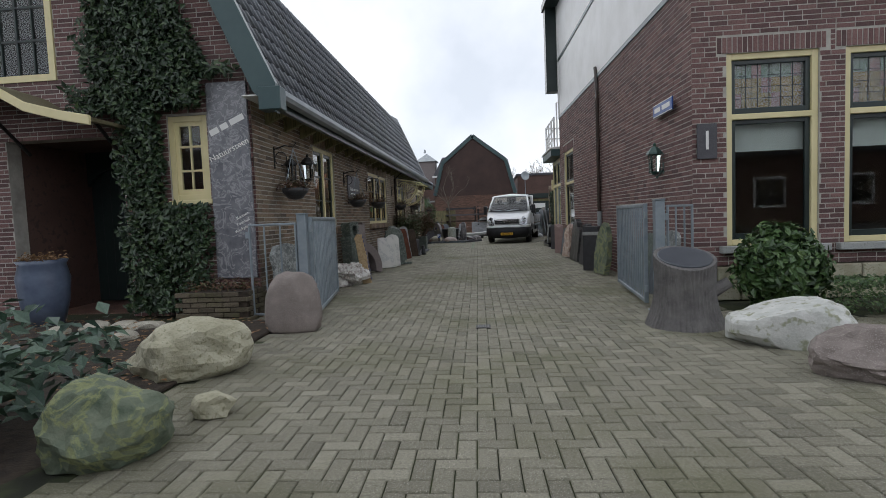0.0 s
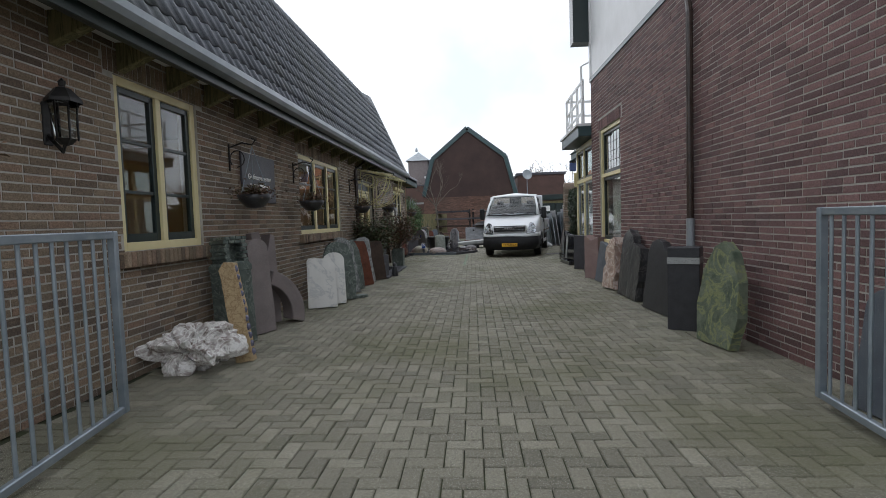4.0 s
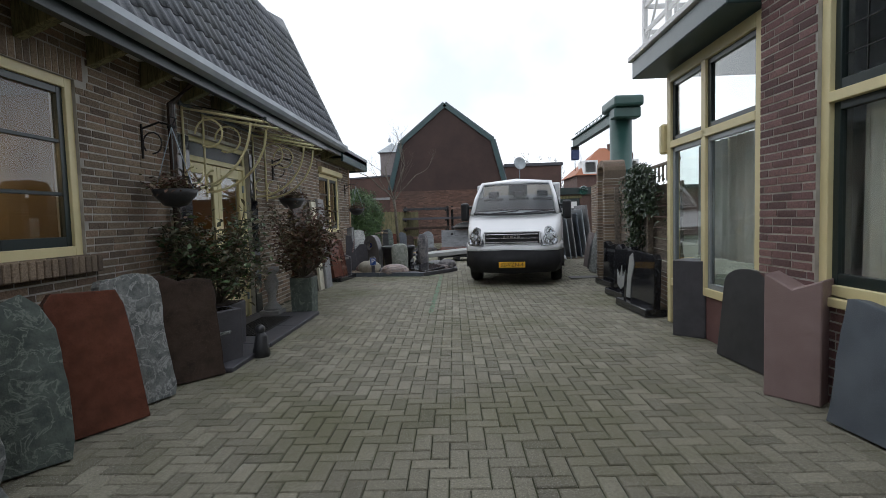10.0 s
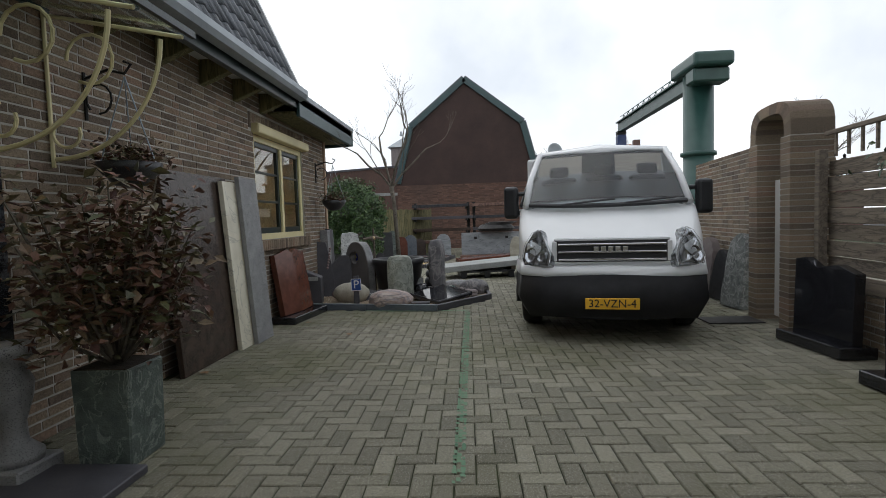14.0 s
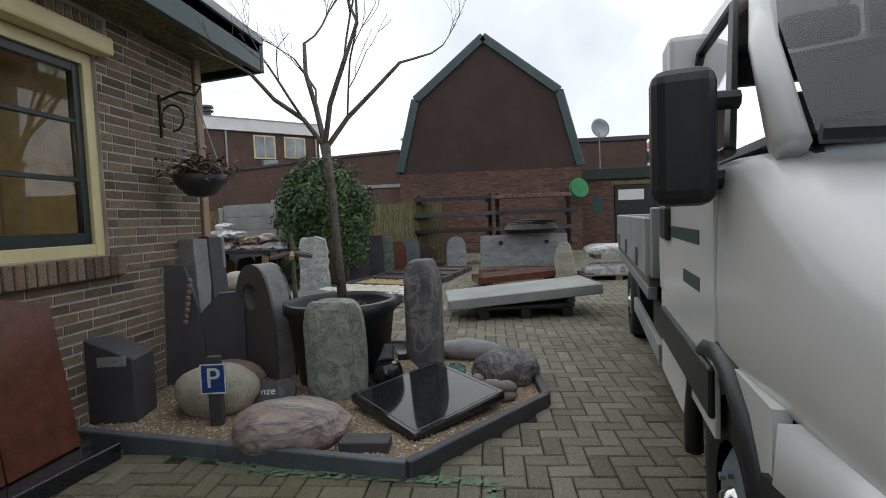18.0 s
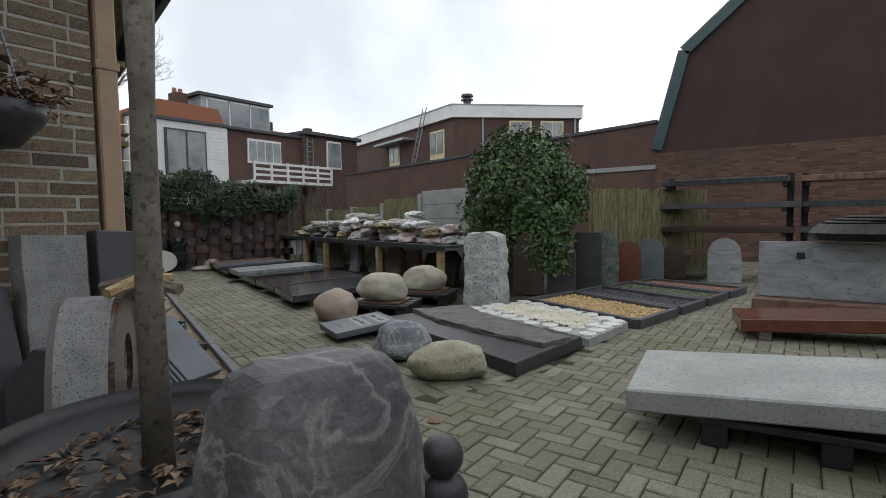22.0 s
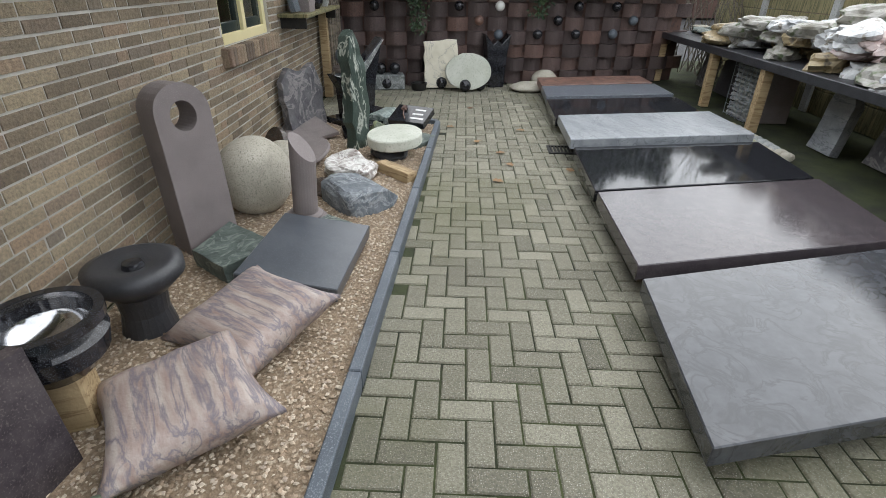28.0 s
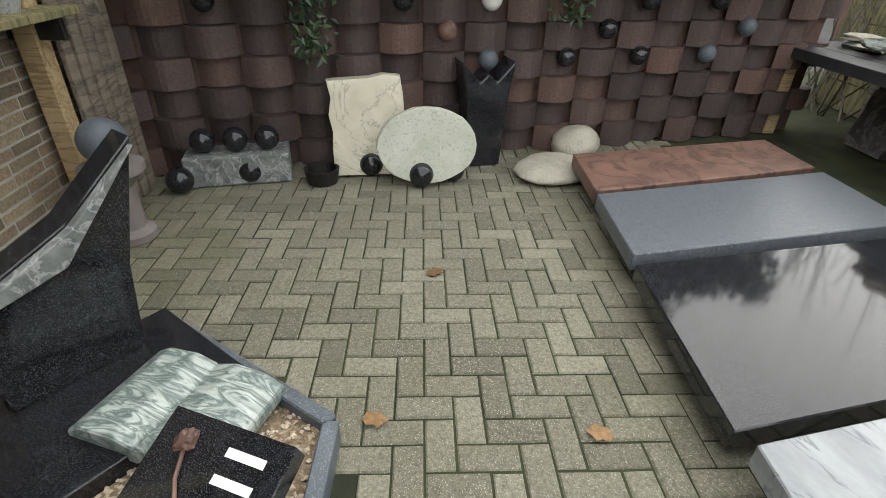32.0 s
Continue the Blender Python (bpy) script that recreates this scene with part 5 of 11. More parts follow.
part("pillar", box(-0.17, 0.17, -0.13, 0.13, 0.0, 0.82, 0.008), slate_green, tw)
part("ledge", prism([(-0.18, 0.8), (0.18, 0.8), (0.18, 0.86), (0.13, 0.9), (-0.13, 0.9), (-0.18, 0.86)], -0.135, 0.135, 0.005), slate_green, tw)
for r in range(7):
    for c in range(4):
        if r < 5 and c in (1, 2):
            continue
        part("carved_block", box(-0.15 + c * 0.076 - (0.02 if r % 2 else 0), -0.083 + c * 0.076 - (0.02 if r % 2 else 0), -0.125, 0.1, 0.9 + r * 0.04, 0.935 + r * 0.04, 0.004), slate_green, tw)
part("niche", box(-0.05, 0.05, -0.02, 0.1, 0.9, 1.12), black_matt, tw)
part("tower_core", box(-0.14, 0.14, -0.02, 0.11, 0.86, 1.17, 0.004), slate_green, tw)
stone("rounded_gravestone", (-2.96, 14.16), (-2.84, 14.44), arch(1.12, 0.11), 0.17, lilac_stone, "slim rounded lilac grey gravestone with a carved flower", 5, back=0.03)
fl = stone("carved_gravestone", (-3.2, 14.72), (-3.02, 15.0), [(-0.5, 0), (0.5, 0), (0.5, 1.14), (0.32, 1.16), (0.2, 1.0), (0.05, 0.86), (-0.05, 0.9), (-0.1, 1.05), (-0.16, 1.2), (-0.5, 1.18)], 0.2, lilac_stone, "tall lilac grey gravestone with a notched top", 4)
bend = bmesh.new()
prof = [(0.05 + 0.62 * math.cos(radians(-12 + 82 * i / 14)), 0.62 * math.sin(radians(-12 + 82 * i / 14)) + 0.13) for i in range(15)] + [(0.05 + 0.44 * math.cos(radians(70 - 80 * i / 14)), 0.44 * math.sin(radians(70 - 80 * i / 14)) + 0.13) for i in range(15)]
solid("bent_gravestone", prism([(x - 0.5, max(z, 0)) for x, z in prof], -0.13, 0.13, 0.01), lilac_stone, pose(-2.92, 14.98, 0, 0, 0, 50), "curved lilac grey stone leaning like a bent sheet", "gravestone")
G = "gravestones along the passage"
stone("gravestone", (-2.98, 15.92), (-2.57, 16.06), [(-0.5, 0), (0.5, 0), (0.5, 0.5), (0.45, 0.66), (0.28, 0.75), (-0.44, 0.76), (-0.5, 0.72)], 0.08, white_marble, "white marble gravestone with grey veins and a rounded corner", 9, 0.004, 0, group=G)
stone("gravestone", (-2.82, 16.26), (-2.52, 16.39), arch(0.82, 0.12), 0.09, white_marble, "white marble gravestone with a round top", 9, 0, 0, group=G)
stone("gravestone", (-2.9, 16.55), (-2.46, 16.84), bell(0.99), 0.09, slate_green, "dark grey green gravestone with a rough rounded outline", 9, 0.016, 0.008, group=G, seed=3)
stone("gravestone", (-2.85, 16.95), (-2.66, 17.42), wave(0.95), 0.08, green_marble, "dark green marble gravestone with pale veins", 9, 0.012, 0, group=G, seed=4)
solid("stone_offcut", box(-0.17, 0.17, -0.07, 0.07, 0, 0.05, 0.008), slate_green, pose(-2.5, 17.0, 0, 0, 0, 35), "small flat green stone offcut on the pavers", "stone")
stone("gravestone", (-2.86, 17.22), (-2.59, 17.65), bell(1.03), 0.1, rough_grey, "rough light grey gneiss gravestone with a carved rosette", 9, 0.02, 0.012, group=G, seed=5)
stone("gravestone", (-2.86, 17.8), (-2.62, 18.12), bell(0.95), 0.09, slate_green, "grey green gravestone with rough edges", 9, 0.016, 0.01, group=G, seed=6)
stone("gravestone", (-2.85, 18.3), (-2.58, 18.75), [(-0.5, 0), (0.5, 0), (0.42, 0.55), (0.36, 0.8), (0.28, 0.9), (-0.42, 0.92), (-0.5, 0.86)], 0.08, red_stone, "red brown granite gravestone with a slanting side", 8, group=G)
stone("gravestone", (-2.82, 18.75), (-2.64, 19.18), arch(0.97, 0.1), 0.1, rough_grey, "grey striped stone with a rounded top and rough sides", 8, 0.016, 0.006, group=G, seed=8)
stone("gravestone", (-2.86, 19.28), (-2.5, 19.7), [(-0.5, 0), (0.5, 0), (0.48, 0.7), (0.44, 0.84), (0.2, 0.87), (-0.05, 0.85), (-0.3, 0.92), (-0.46, 0.9), (-0.5, 0.8)], 0.09, brown_stone, "dark brown granite gravestone with a wavy top", 8, 0.006, group=G, seed=9)
sp = thing("stone_urn_post", pose(-2.7, 20.05, 0, 0, 0, 62), "low square anthracite stone post with a wave carving", "stone post")
part("post", box(-0.15, 0.15, -0.13, 0.13, 0, 0.52, 0.008), anthracite, sp)
part("recess", box(-0.1, 0.1, -0.08, 0.08, 0.515, 0.523), black_stone, sp)
part("carved_wave", box(-0.13, 0.02, -0.136, -0.125, 0.3, 0.33, 0.004), rough_grey, sp)
figure = bmesh.new()
bmesh.ops.create_icosphere(figure, subdivisions=2, radius=0.05, matrix=Matrix.Translation((0, 0, 0.27)))
tube([(0, 0, 0), (0, 0, 0.1), (0.01, 0, 0.2), (0, 0, 0.25)], [0.09, 0.07, 0.06, 0.03], 8, figure)
solid("small_statue", figure, black_matt, pose(-2.42, 20.3, 0.0, 0, 0, 0), "small seated dark stone statue on the pavers", "statue", smooth=True)

# the house side
H = "gravestones along the house"
stone("gravestone", (1.75, 13.75), (1.86, 13.15), [(-0.4, 0), (0.4, 0), (0.5, 0.3), (0.45, 0.62), (0.22, 0.9), (0.02, 0.98), (-0.2, 0.94), (-0.42, 0.7), (-0.5, 0.35)], 0.1, green_rock, "mossy green oval gravestone with a leaf shape", 7, 0.01, 0.006, group=H, seed=12)
bp = thing("banded_stone_post", pose(1.86, 14.22, 0, 0, 0, -30), "black square stone post with a pale band near its top", "stone post")
part("post", box(-0.16, 0.16, -0.13, 0.13, 0, 0.72, 0.005), black_matt, bp)
part("band", box(-0.163, 0.163, -0.133, 0.133, 0.722, 0.79, 0.002), concrete, bp)
part("cap", box(-0.16, 0.16, -0.13, 0.13, 0.792, 0.9, 0.005), black_matt, bp)
stone("gravestone", (1.8, 15.55), (1.88, 14.75), wave(0.93), 0.1, black_matt, "black granite gravestone with a rough rock edge", 7, 0.018, 0.0, group=H, seed=13)
stone("gravestone", (1.8, 16.86), (1.83, 15.98), [(-0.5, 0), (0.5, 0), (0.53, 0.6), (0.48, 0.76), (0.3, 0.8), (0.12, 0.84), (0.0, 0.95), (-0.2, 1.02), (-0.4, 1.0), (-0.5, 0.85)], 0.12, dark_veined, "large dark green gravestone with veins and a stepped top", 7, 0.02, 0.01, group=H, seed=14)
stone("rough_stone", (1.7, 17.5), (1.8, 17.15), [(-0.5, 0), (0.5, 0), (0.42, 0.5), (0.3, 0.75), (0.1, 0.86), (-0.3, 0.84), (-0.45, 0.5)], 0.2, pink_stone, "rough unhewn pink stone leaning on the house", 8, 0.03, 0.03, "stone", seed=15)
stone("gravestone", (1.8, 18.5), (1.88, 17.82), [(-0.5, 0), (0.5, 0), (0.5, 0.66), (0.4, 0.72), (0.1, 0.69), (-0.2, 0.73), (-0.4, 0.77), (-0.5, 0.75)], 0.1, blue_stone, "blue grey gravestone with a softly waved top", 9, 0.008, group=H, seed=16)
pp = solid("stone_pillar", prism([(-0.17, 0), (0.17, 0), (0.17, 0.84), (0.0, 0.77), (-0.17, 0.87)], -0.13, 0.13, 0.008), pink_smooth, pose(1.92, 18.95, 0, 0, 0, -50), "pink grey stone pillar with a notched top", "stone pillar")
stone("gravestone", (1.9, 20.05), (1.95, 19.4), arch(0.81, 0.14), 0.1, black_matt, "dark granite gravestone with a round top", 6, group=H)
solid("stone_pillar", box(-0.16, 0.16, -0.16, 0.16, 0, 0.8, 0.006), anthracite, pose(2.05, 20.85, 0, 0, 0, -40), "dark rough hewn square stone pillar", "stone pillar")


def monument(m, w, outline, label, mat=None, inlay=None):
    """A polished headstone on its own plinth."""
    t = thing("monument", m, label, "monument", "monuments by the fence")
    part("plinth", box(-w / 2, w / 2, -0.16, 0.16, 0, 0.1, 0.008), black_stone, t)
    s = part("headstone", slab([(x * w, z) for x, z in outline], 0.09, 2, 0, 0, 0.006), mat or black_stone, t)
    s.location = (0, 0.02, 0.1)
    if inlay:
        part("inlay", slab([(x * w, z) for x, z in inlay], 0.012, 2), concrete, t).location = (0, -0.03, 0.1)
    return t


monument(pose(1.98, 22.25, 0, -2, 0, -86), 1.0, [(-0.34, 0), (0.42, 0), (0.42, 0.62), (0.36, 0.68), (-0.3, 0.7)], "polished black headstone with a grey silhouette of a bowed figure", None, [(-0.44, 0.02), (-0.3, 0.02), (-0.28, 0.3), (-0.2, 0.5), (-0.26, 0.66), (-0.36, 0.6), (-0.42, 0.3)])
part("figure_edge", slab([(-0.48, 0), (-0.33, 0), (-0.3, 0.4), (-0.2, 0.62), (-0.28, 0.74), (-0.4, 0.7), (-0.46, 0.35)], 0.1), black_stone, thing("silhouette_stone", pose(2.0, 22.3, 0.1, -2, 0, -86), "black silhouette stone set beside the headstone", "monument"))
monument(pose(2.1, 23.42, 0, -2, 0, -86), 0.75, [(-0.42, 0), (0.42, 0), (0.45, 0.5), (0.4, 0.64), (0.22, 0.7), (0.0, 0.64), (-0.22, 0.72), (-0.4, 0.66), (-0.46, 0.5)], "black heart topped headstone with carved pale tulips", None, [(-0.2, 0.08), (-0.02, 0.02), (0.14, 0.08), (0.2, 0.34), (0.06, 0.2), (0.0, 0.4), (-0.08, 0.2), (-0.24, 0.32)])
monument(pose(2.3, 24.75, 0, -2, 0, -86), 0.8, [(-0.44, 0), (0.44, 0), (0.44, 0.6), (0.2, 0.66), (-0.1, 0.62), (-0.3, 0.7), (-0.44, 0.68)], "black wavy topped headstone on its plinth by the fence")

# ---- gates ----
def gate_leaf(a, b, h, label, rail=0.05, gap=0.12):
    length = math.hypot(b[0] - a[0], b[1] - a[1])
    t = thing("steel_gate", from_to(a, b), label, "gate", "steel gate leaves")
    l2 = length / 2
    part("gate_frame", boxes([(-l2, -l2 + rail, -rail / 2, rail / 2, 0.06, h), (l2 - rail, l2, -rail / 2, rail / 2, 0.06, h), (-l2 + rail, l2 - rail, -rail * 0.4, rail * 0.4, 0.06, 0.06 + rail), (-l2 + rail, l2 - rail, -rail * 0.4, rail * 0.4, h - rail, h)], 0.006), steel, t)
    n = int(length / gap)
    for i in range(1, n):
        x = -l2 + length * i / n
        part("bar", tube([(x, 0, 0.06 + rail), (x, 0, h - rail)], 0.011, 6), steel, t)
    part("hinge", box(-l2 - 0.05, -l2 + 0.01, -0.015, 0.015, h - 0.18, h - 0.1, 0.004), steel, t)
    part("hinge", box(-l2 - 0.05, -l2 + 0.01, -0.015, 0.015, 0.2, 0.28, 0.004), steel, t)
    return t


gate_leaf((-2.4, 9.47), (-2.78, 11.7), 1.28, "grey galvanised steel gate leaf standing open by the workshop")
gate_leaf((1.63, 9.92), (1.8, 11.9), 1.28, "grey galvanised steel gate leaf standing open by the house")
for x, y in ((-2.47, 9.42), (1.72, 9.72)):
    t = thing("gate_post", pose(x, y, 0), "square grey galvanised steel gate post on a foot plate", "gate post", "gate posts")
    part("post", box(-0.055, 0.055, -0.055, 0.055, 0.01, 1.31, 0.008), steel, t)
    part("foot_plate", box(-0.11, 0.11, -0.11, 0.11, 0.0, 0.012, 0.002), steel, t)
    part("cap", box(-0.06, 0.06, -0.06, 0.06, 1.31, 1.325, 0.003), steel, t)
gate_leaf((-3.3, 9.75), (-2.58, 9.5), 1.22, "short fixed steel bar panel between post and wall", 0.028, 0.22)
gate_leaf((1.84, 9.8), (2.26, 10.12), 1.25, "short fixed steel bar panel between post and house", 0.028, 0.17)
stone("gravestone", (-2.98, 9.98), (-2.86, 10.5), [(-0.5, 0), (0.5, 0), (0.5, 0.7), (0.42, 0.88), (0.1, 0.95), (-0.3, 0.93), (-0.48, 0.8)], 0.09, rough_grey, "rough grey gneiss slab stored behind the gate", 8, 0.015, 0.008, seed=61)
for k, (y, h) in enumerate(((10.42, 0.92), (10.86, 0.8), (11.28, 0.86), (11.68, 0.78))):
    stone("gravestone", (1.98, y + 0.19), (2.0, y - 0.19), arch(h, 0.14), 0.07, (rough_grey, blue_stone, slate_green, blue_stone)[k], "grey round topped gravestone stored behind the gate", 7, group="gravestones behind the gate", seed=62 + k)

# ---- front garden stones ----
solid("boulder", rock(0.5, 0.4, 0.3, 21, 0.22, 0.25, 4, 6), yellow_rock, pose(-2.78, 7.5, 0, 0, 0, 30), "pale yellow angular boulder at the drive", "boulder", "boulders at the drive")
solid("boulder", rock(0.33, 0.3, 0.29, 22, 0.22, 0.25, 4, 5), green_rock, pose(-2.38, 6.05, 0, 0, 0, 60), "mossy green boulder at the drive", "boulder", "boulders at the drive")
solid("boulder", rock(0.14, 0.12, 0.11, 23, 0.2, 0.25, 3, 4), yellow_rock, pose(-2.08, 6.6, 0, 0, 0, 10), "small pale yellow boulder at the drive", "boulder", "boulders at the drive")
bm = rock(0.32, 0.17, 0.39, 702, 0.1, 0.15, 4, 3, 0.75)
for v in bm.verts:
    v.co.x = v.co.x * (1.05 - 0.45 * max(0, v.co.z) ** 1.5) + 0.03 * v.co.z
solid("standing_stone", bm, boulder_brown, pose(-2.5, 9.05, 0, 0, 0, 6), "rounded brownish grey standing stone beside the gate", "standing stone", smooth=True)
solid("boulder", rock(0.46, 0.28, 0.3, 25, 0.12, 0.42, 4, 3, 0.62), white_rock, pose(2.3, 8.15, 0, 0, 0, -14), "long white boulder beside the hedge", "boulder", "boulders at the drive")
solid("boulder", rock(0.36, 0.3, 0.22, 26, 0.22, 0.25, 4, 4), boulder_brown, pose(2.3, 7.25, 0, 0, 0, 20), "low reddish brown boulder beside the drive", "boulder", "boulders at the drive")
GROOVES = 46
bm = lathe([(0.385, 0.0), (0.37, 0.04), (0.335, 0.12), (0.31, 0.22), (0.295, 0.34), (0.29, 0.46), (0.292, 0.58), (0.3, 0.7), (0.285, 0.705), (0.2, 0.69), (0, 0.69)], GROOVES * 4)
for v in bm.verts:
    a = math.atan2(v.co.y, v.co.x)
    share = v.co.z / 0.7
    if v.co.xy.length > 0.28:
        wander = 0.5 * math.sin(v.co.z * 7 + a * 2)
        v.co.xy *= 1 + 0.028 * (1 - 2 * abs(math.sin(a * GROOVES / 2 + wander * 0.6)) ** 0.7) + 0.035 * math.sin(a * 3 + 1) * share
    v.co.z *= 1 + 0.3 * v.co.y / 0.3 * 0.5
stump = solid("stone_tree_stump", bm, bark_stone, pose(1.72, 8.95, 0), "grey carved stone tree stump with bark grooves", "stone stump")
part("cut_face", lathe([(0, -0.012), (0.262, -0.012), (0.262, 0.01), (0.25, 0.014), (0, 0.014)], 48), slate_tile, stump, "dark sawn top of the stump").matrix_local = pose(0, 0, 0.7, 19, 0, 0)
part("branch_stub", tube([(0.24, -0.06, 0.36), (0.33, -0.08, 0.4), (0.4, -0.1, 0.45)], [0.085, 0.06, 0.055], 14), bark_stone, stump)

# ---- flatbed van ----
VM = pose(0.53, 25.0, 0, 0, 0, -10) @ Matrix.Diagonal((0.95, 1.0, 0.97, 1.0))
van = thing("flatbed_van", VM, "white flatbed van with a crew cab parked in the yard", "van")


lamp_glass = glass_mat("lamp_glass", (0.9, 0.92, 0.94))
screen_glass = glass_mat("tinted_screen_glass", (0.42, 0.5, 0.54))


def loft(sections):
    """Sections along y: each a list of x, z from the middle of the bottom round to the middle of the top, for one half; mirrored."""
    bm = bmesh.new()
    rings = []
    for y, pts in sections:
        full = [(x, z) for x, z in pts] + [(-x, z) for x, z in reversed(pts)]
        rings.append([bm.verts.new((x, y + dy, z)) for (x, z), dy in zip(full, [0] * len(full))])
    n = len(rings[0])
    for a, b in zip(rings, rings[1:]):
        for i in range(n):
            bm.faces.new((a[i], a[(i + 1) % n], b[(i + 1) % n], b[i]))
    bm.faces.new(rings[0][::-1])
    bm.faces.new(rings[-1])
    bmesh.ops.recalc_face_normals(bm, faces=bm.faces[:])
    return bm


def shell(w, zb, zt, rt=0.12, rb=0.05, crown=0.04):
    """Half a rounded body section, from under the floor round to the bonnet."""
    pts = [(w * 0.6, zb), (w - rb, zb), (w - rb * 0.3, zb + rb * 0.3), (w, zb + rb)]
    pts += [(w + 0.004, zb + (zt - zb) * 0.35), (w, zt - rt - (zt - zb) * 0.2), (w - 0.01, zt - rt)]
    pts += [(w - 0.01 - rt * (1 - math.cos(a)), zt - rt + rt * math.sin(a)) for a in (0.45, 0.9, 1.3)]
    return pts + [(w * 0.75, zt + crown * 0.35), (w * 0.4, zt + crown * 0.8), (w * 0.08, zt + crown)]


body = loft([(y, shell(w, zb, zt, rt)) for y, w, zb, zt, rt in ((0.045, 0.66, 0.68, 0.93, 0.06), (0.08, 0.76, 0.68, 0.98, 0.08), (0.16, 0.85, 0.7, 1.035, 0.1), (0.3, 0.92, 0.75, 1.11, 0.12), (0.5, 0.965, 0.8, 1.22, 0.13), (0.72, 0.985, 0.8, 1.34, 0.1), (0.86, 0.992, 0.8, 1.395, 0.06), (1.0, 0.997, 0.8, 1.4, 0.05), (1.6, 1.0, 0.8, 1.4, 0.05), (2.3, 1.0, 0.8, 1.4, 0.05))])
body_ob = part("body", body, van_white, van, smooth=True)
# cab above the waist: pillars and roof, open between them for the panes
part("roof", loft([(1.42, [(0.0, 2.06), (0.6, 2.05), (0.74, 2.03), (0.74, 2.07), (0.0, 2.12)]), (1.62, [(0.0, 2.08), (0.66, 2.07), (0.8, 2.02), (0.79, 2.12), (0.0, 2.19)]), (2.2, [(0.0, 2.1), (0.66, 2.09), (0.81, 2.03), (0.8, 2.14), (0.0, 2.22)]), (2.3, [(0.0, 2.1), (0.64, 2.09), (0.79, 2.03), (0.78, 2.12), (0.0, 2.19)])]), van_white, van, smooth=True)
for s in (-1, 1):
    part("windscreen_pillar", tube([(s * 0.9, 0.78, 1.4), (s * 0.86, 1.1, 1.74), (s * 0.76, 1.46, 2.07)], [0.045, 0.04, 0.04], 8), van_white, van, smooth=True)
    part("rear_pillar", box(min(s * 0.76, s * 0.98), max(s * 0.76, s * 0.98), 2.08, 2.3, 1.38, 2.1, 0.03, None, 2), van_white, van)
    door = part("door", boxes([(min(s * 0.99, s * 1.008), max(s * 0.99, s * 1.008), 1.05, 2.1, 0.56, 1.39)], 0.004), van_white, van)
    part("door_handle", box(min(s * 1.0, s * 1.035), max(s * 1.0, s * 1.035), 1.86, 2.04, 1.12, 1.28, 0.015, None, 2), black_plastic, door)
    part("rub_strip", box(min(s * 1.0, s * 1.025), max(s * 1.0, s * 1.025), 1.05, 2.1, 0.62, 0.78, 0.008), black_plastic, door)
    bm = bmesh.new()
    q = [bm.verts.new(c) for c in ((s * 0.975, 0.98, 1.42), (s * 0.955, 2.08, 1.42), (s * 0.83, 2.08, 2.0), (s * 0.83, 1.5, 2.0))]
    bm.faces.new(q)
    part("side_window", bm, window_glass, van).visible_shadow = False
    part("window_seal", tube([(s * 0.98, 0.98, 1.42), (s * 0.96, 2.08, 1.42), (s * 0.835, 2.08, 2.0), (s * 0.835, 1.5, 2.0), (s * 0.98, 0.98, 1.42)], 0.018, 6), black_plastic, van)
    hp = [(-0.2, 0.02), (0.14, 0.0), (0.2, 0.08), (0.2, 0.24), (0.12, 0.38), (0.02, 0.42), (-0.1, 0.26), (-0.2, 0.14)]
    hp = [(x * s, z) for x, z in hp][::s]
    hl = part("headlight", prism(hp, -0.022, 0.0, 0.012, 2), lamp_glass, van, "large clear headlight")
    hl.visible_shadow = False
    hl.matrix_local = pose(s * 0.775, 0.02, 0.79, -20, 0, s * 34) @ Matrix.Diagonal((0.82, 0.6, 0.92, 1.0))
    part("housing", prism([(x * 1.05, z * 1.04 - 0.008) for x, z in hp], 0.045, 0.2, 0.004), headlight_bowl, hl)
    for rx_, rz_, rr_ in ((0.08, 0.12, 0.085), (0.07, 0.28, 0.07), (-0.09, 0.11, 0.06)):
        part("reflector", lathe([(0.0, -0.01), (rr_ * 0.3, -0.008), (rr_ * 0.7, 0.012), (rr_, 0.045)], 18), chrome, hl, smooth=True).matrix_local = pose(s * rx_, 0.055, rz_, 90, 0, 0)
    mir = part("mirror", box(-0.09, 0.09, -0.06, 0.06, -0.2, 0.19, 0.045, None, 3), black_plastic, van, "large black wing mirror")
    mir.matrix_local = pose(s * 1.1, 1.0, 1.47, 0, 0, s * 8)
    part("mirror_arm", tube([(0, 0.02, 0.1), (-s * 0.15, 0.06, 0.1)], 0.028, 8), black_plastic, mir)
    part("mirror_arm", tube([(0, 0.02, -0.14), (-s * 0.15, 0.06, -0.12)], 0.028, 8), black_plastic, mir)
    part("mirror_glass", box(-0.075, 0.075, 0.058, 0.064, -0.17, 0.16), chrome, mir)
    part("wheel_arch", tube([(s * 0.99, 1.05 + 0.43 * math.cos(radians(a)), 0.4 + 0.43 * math.sin(radians(a))) for a in range(-10, 191, 20)], 0.035, 8), black_plastic, van, "black wheel arch lip", smooth=True)
    arc = [(1.05 + 0.42 * math.cos(radians(a)), 0.36 + 0.45 * math.sin(radians(a))) for a in range(0, 181, 15)]
    ahead = [(y, z) for y, z in arc if y <= 1.051]
    behind = [(y, z) for y, z in arc if y >= 1.049]
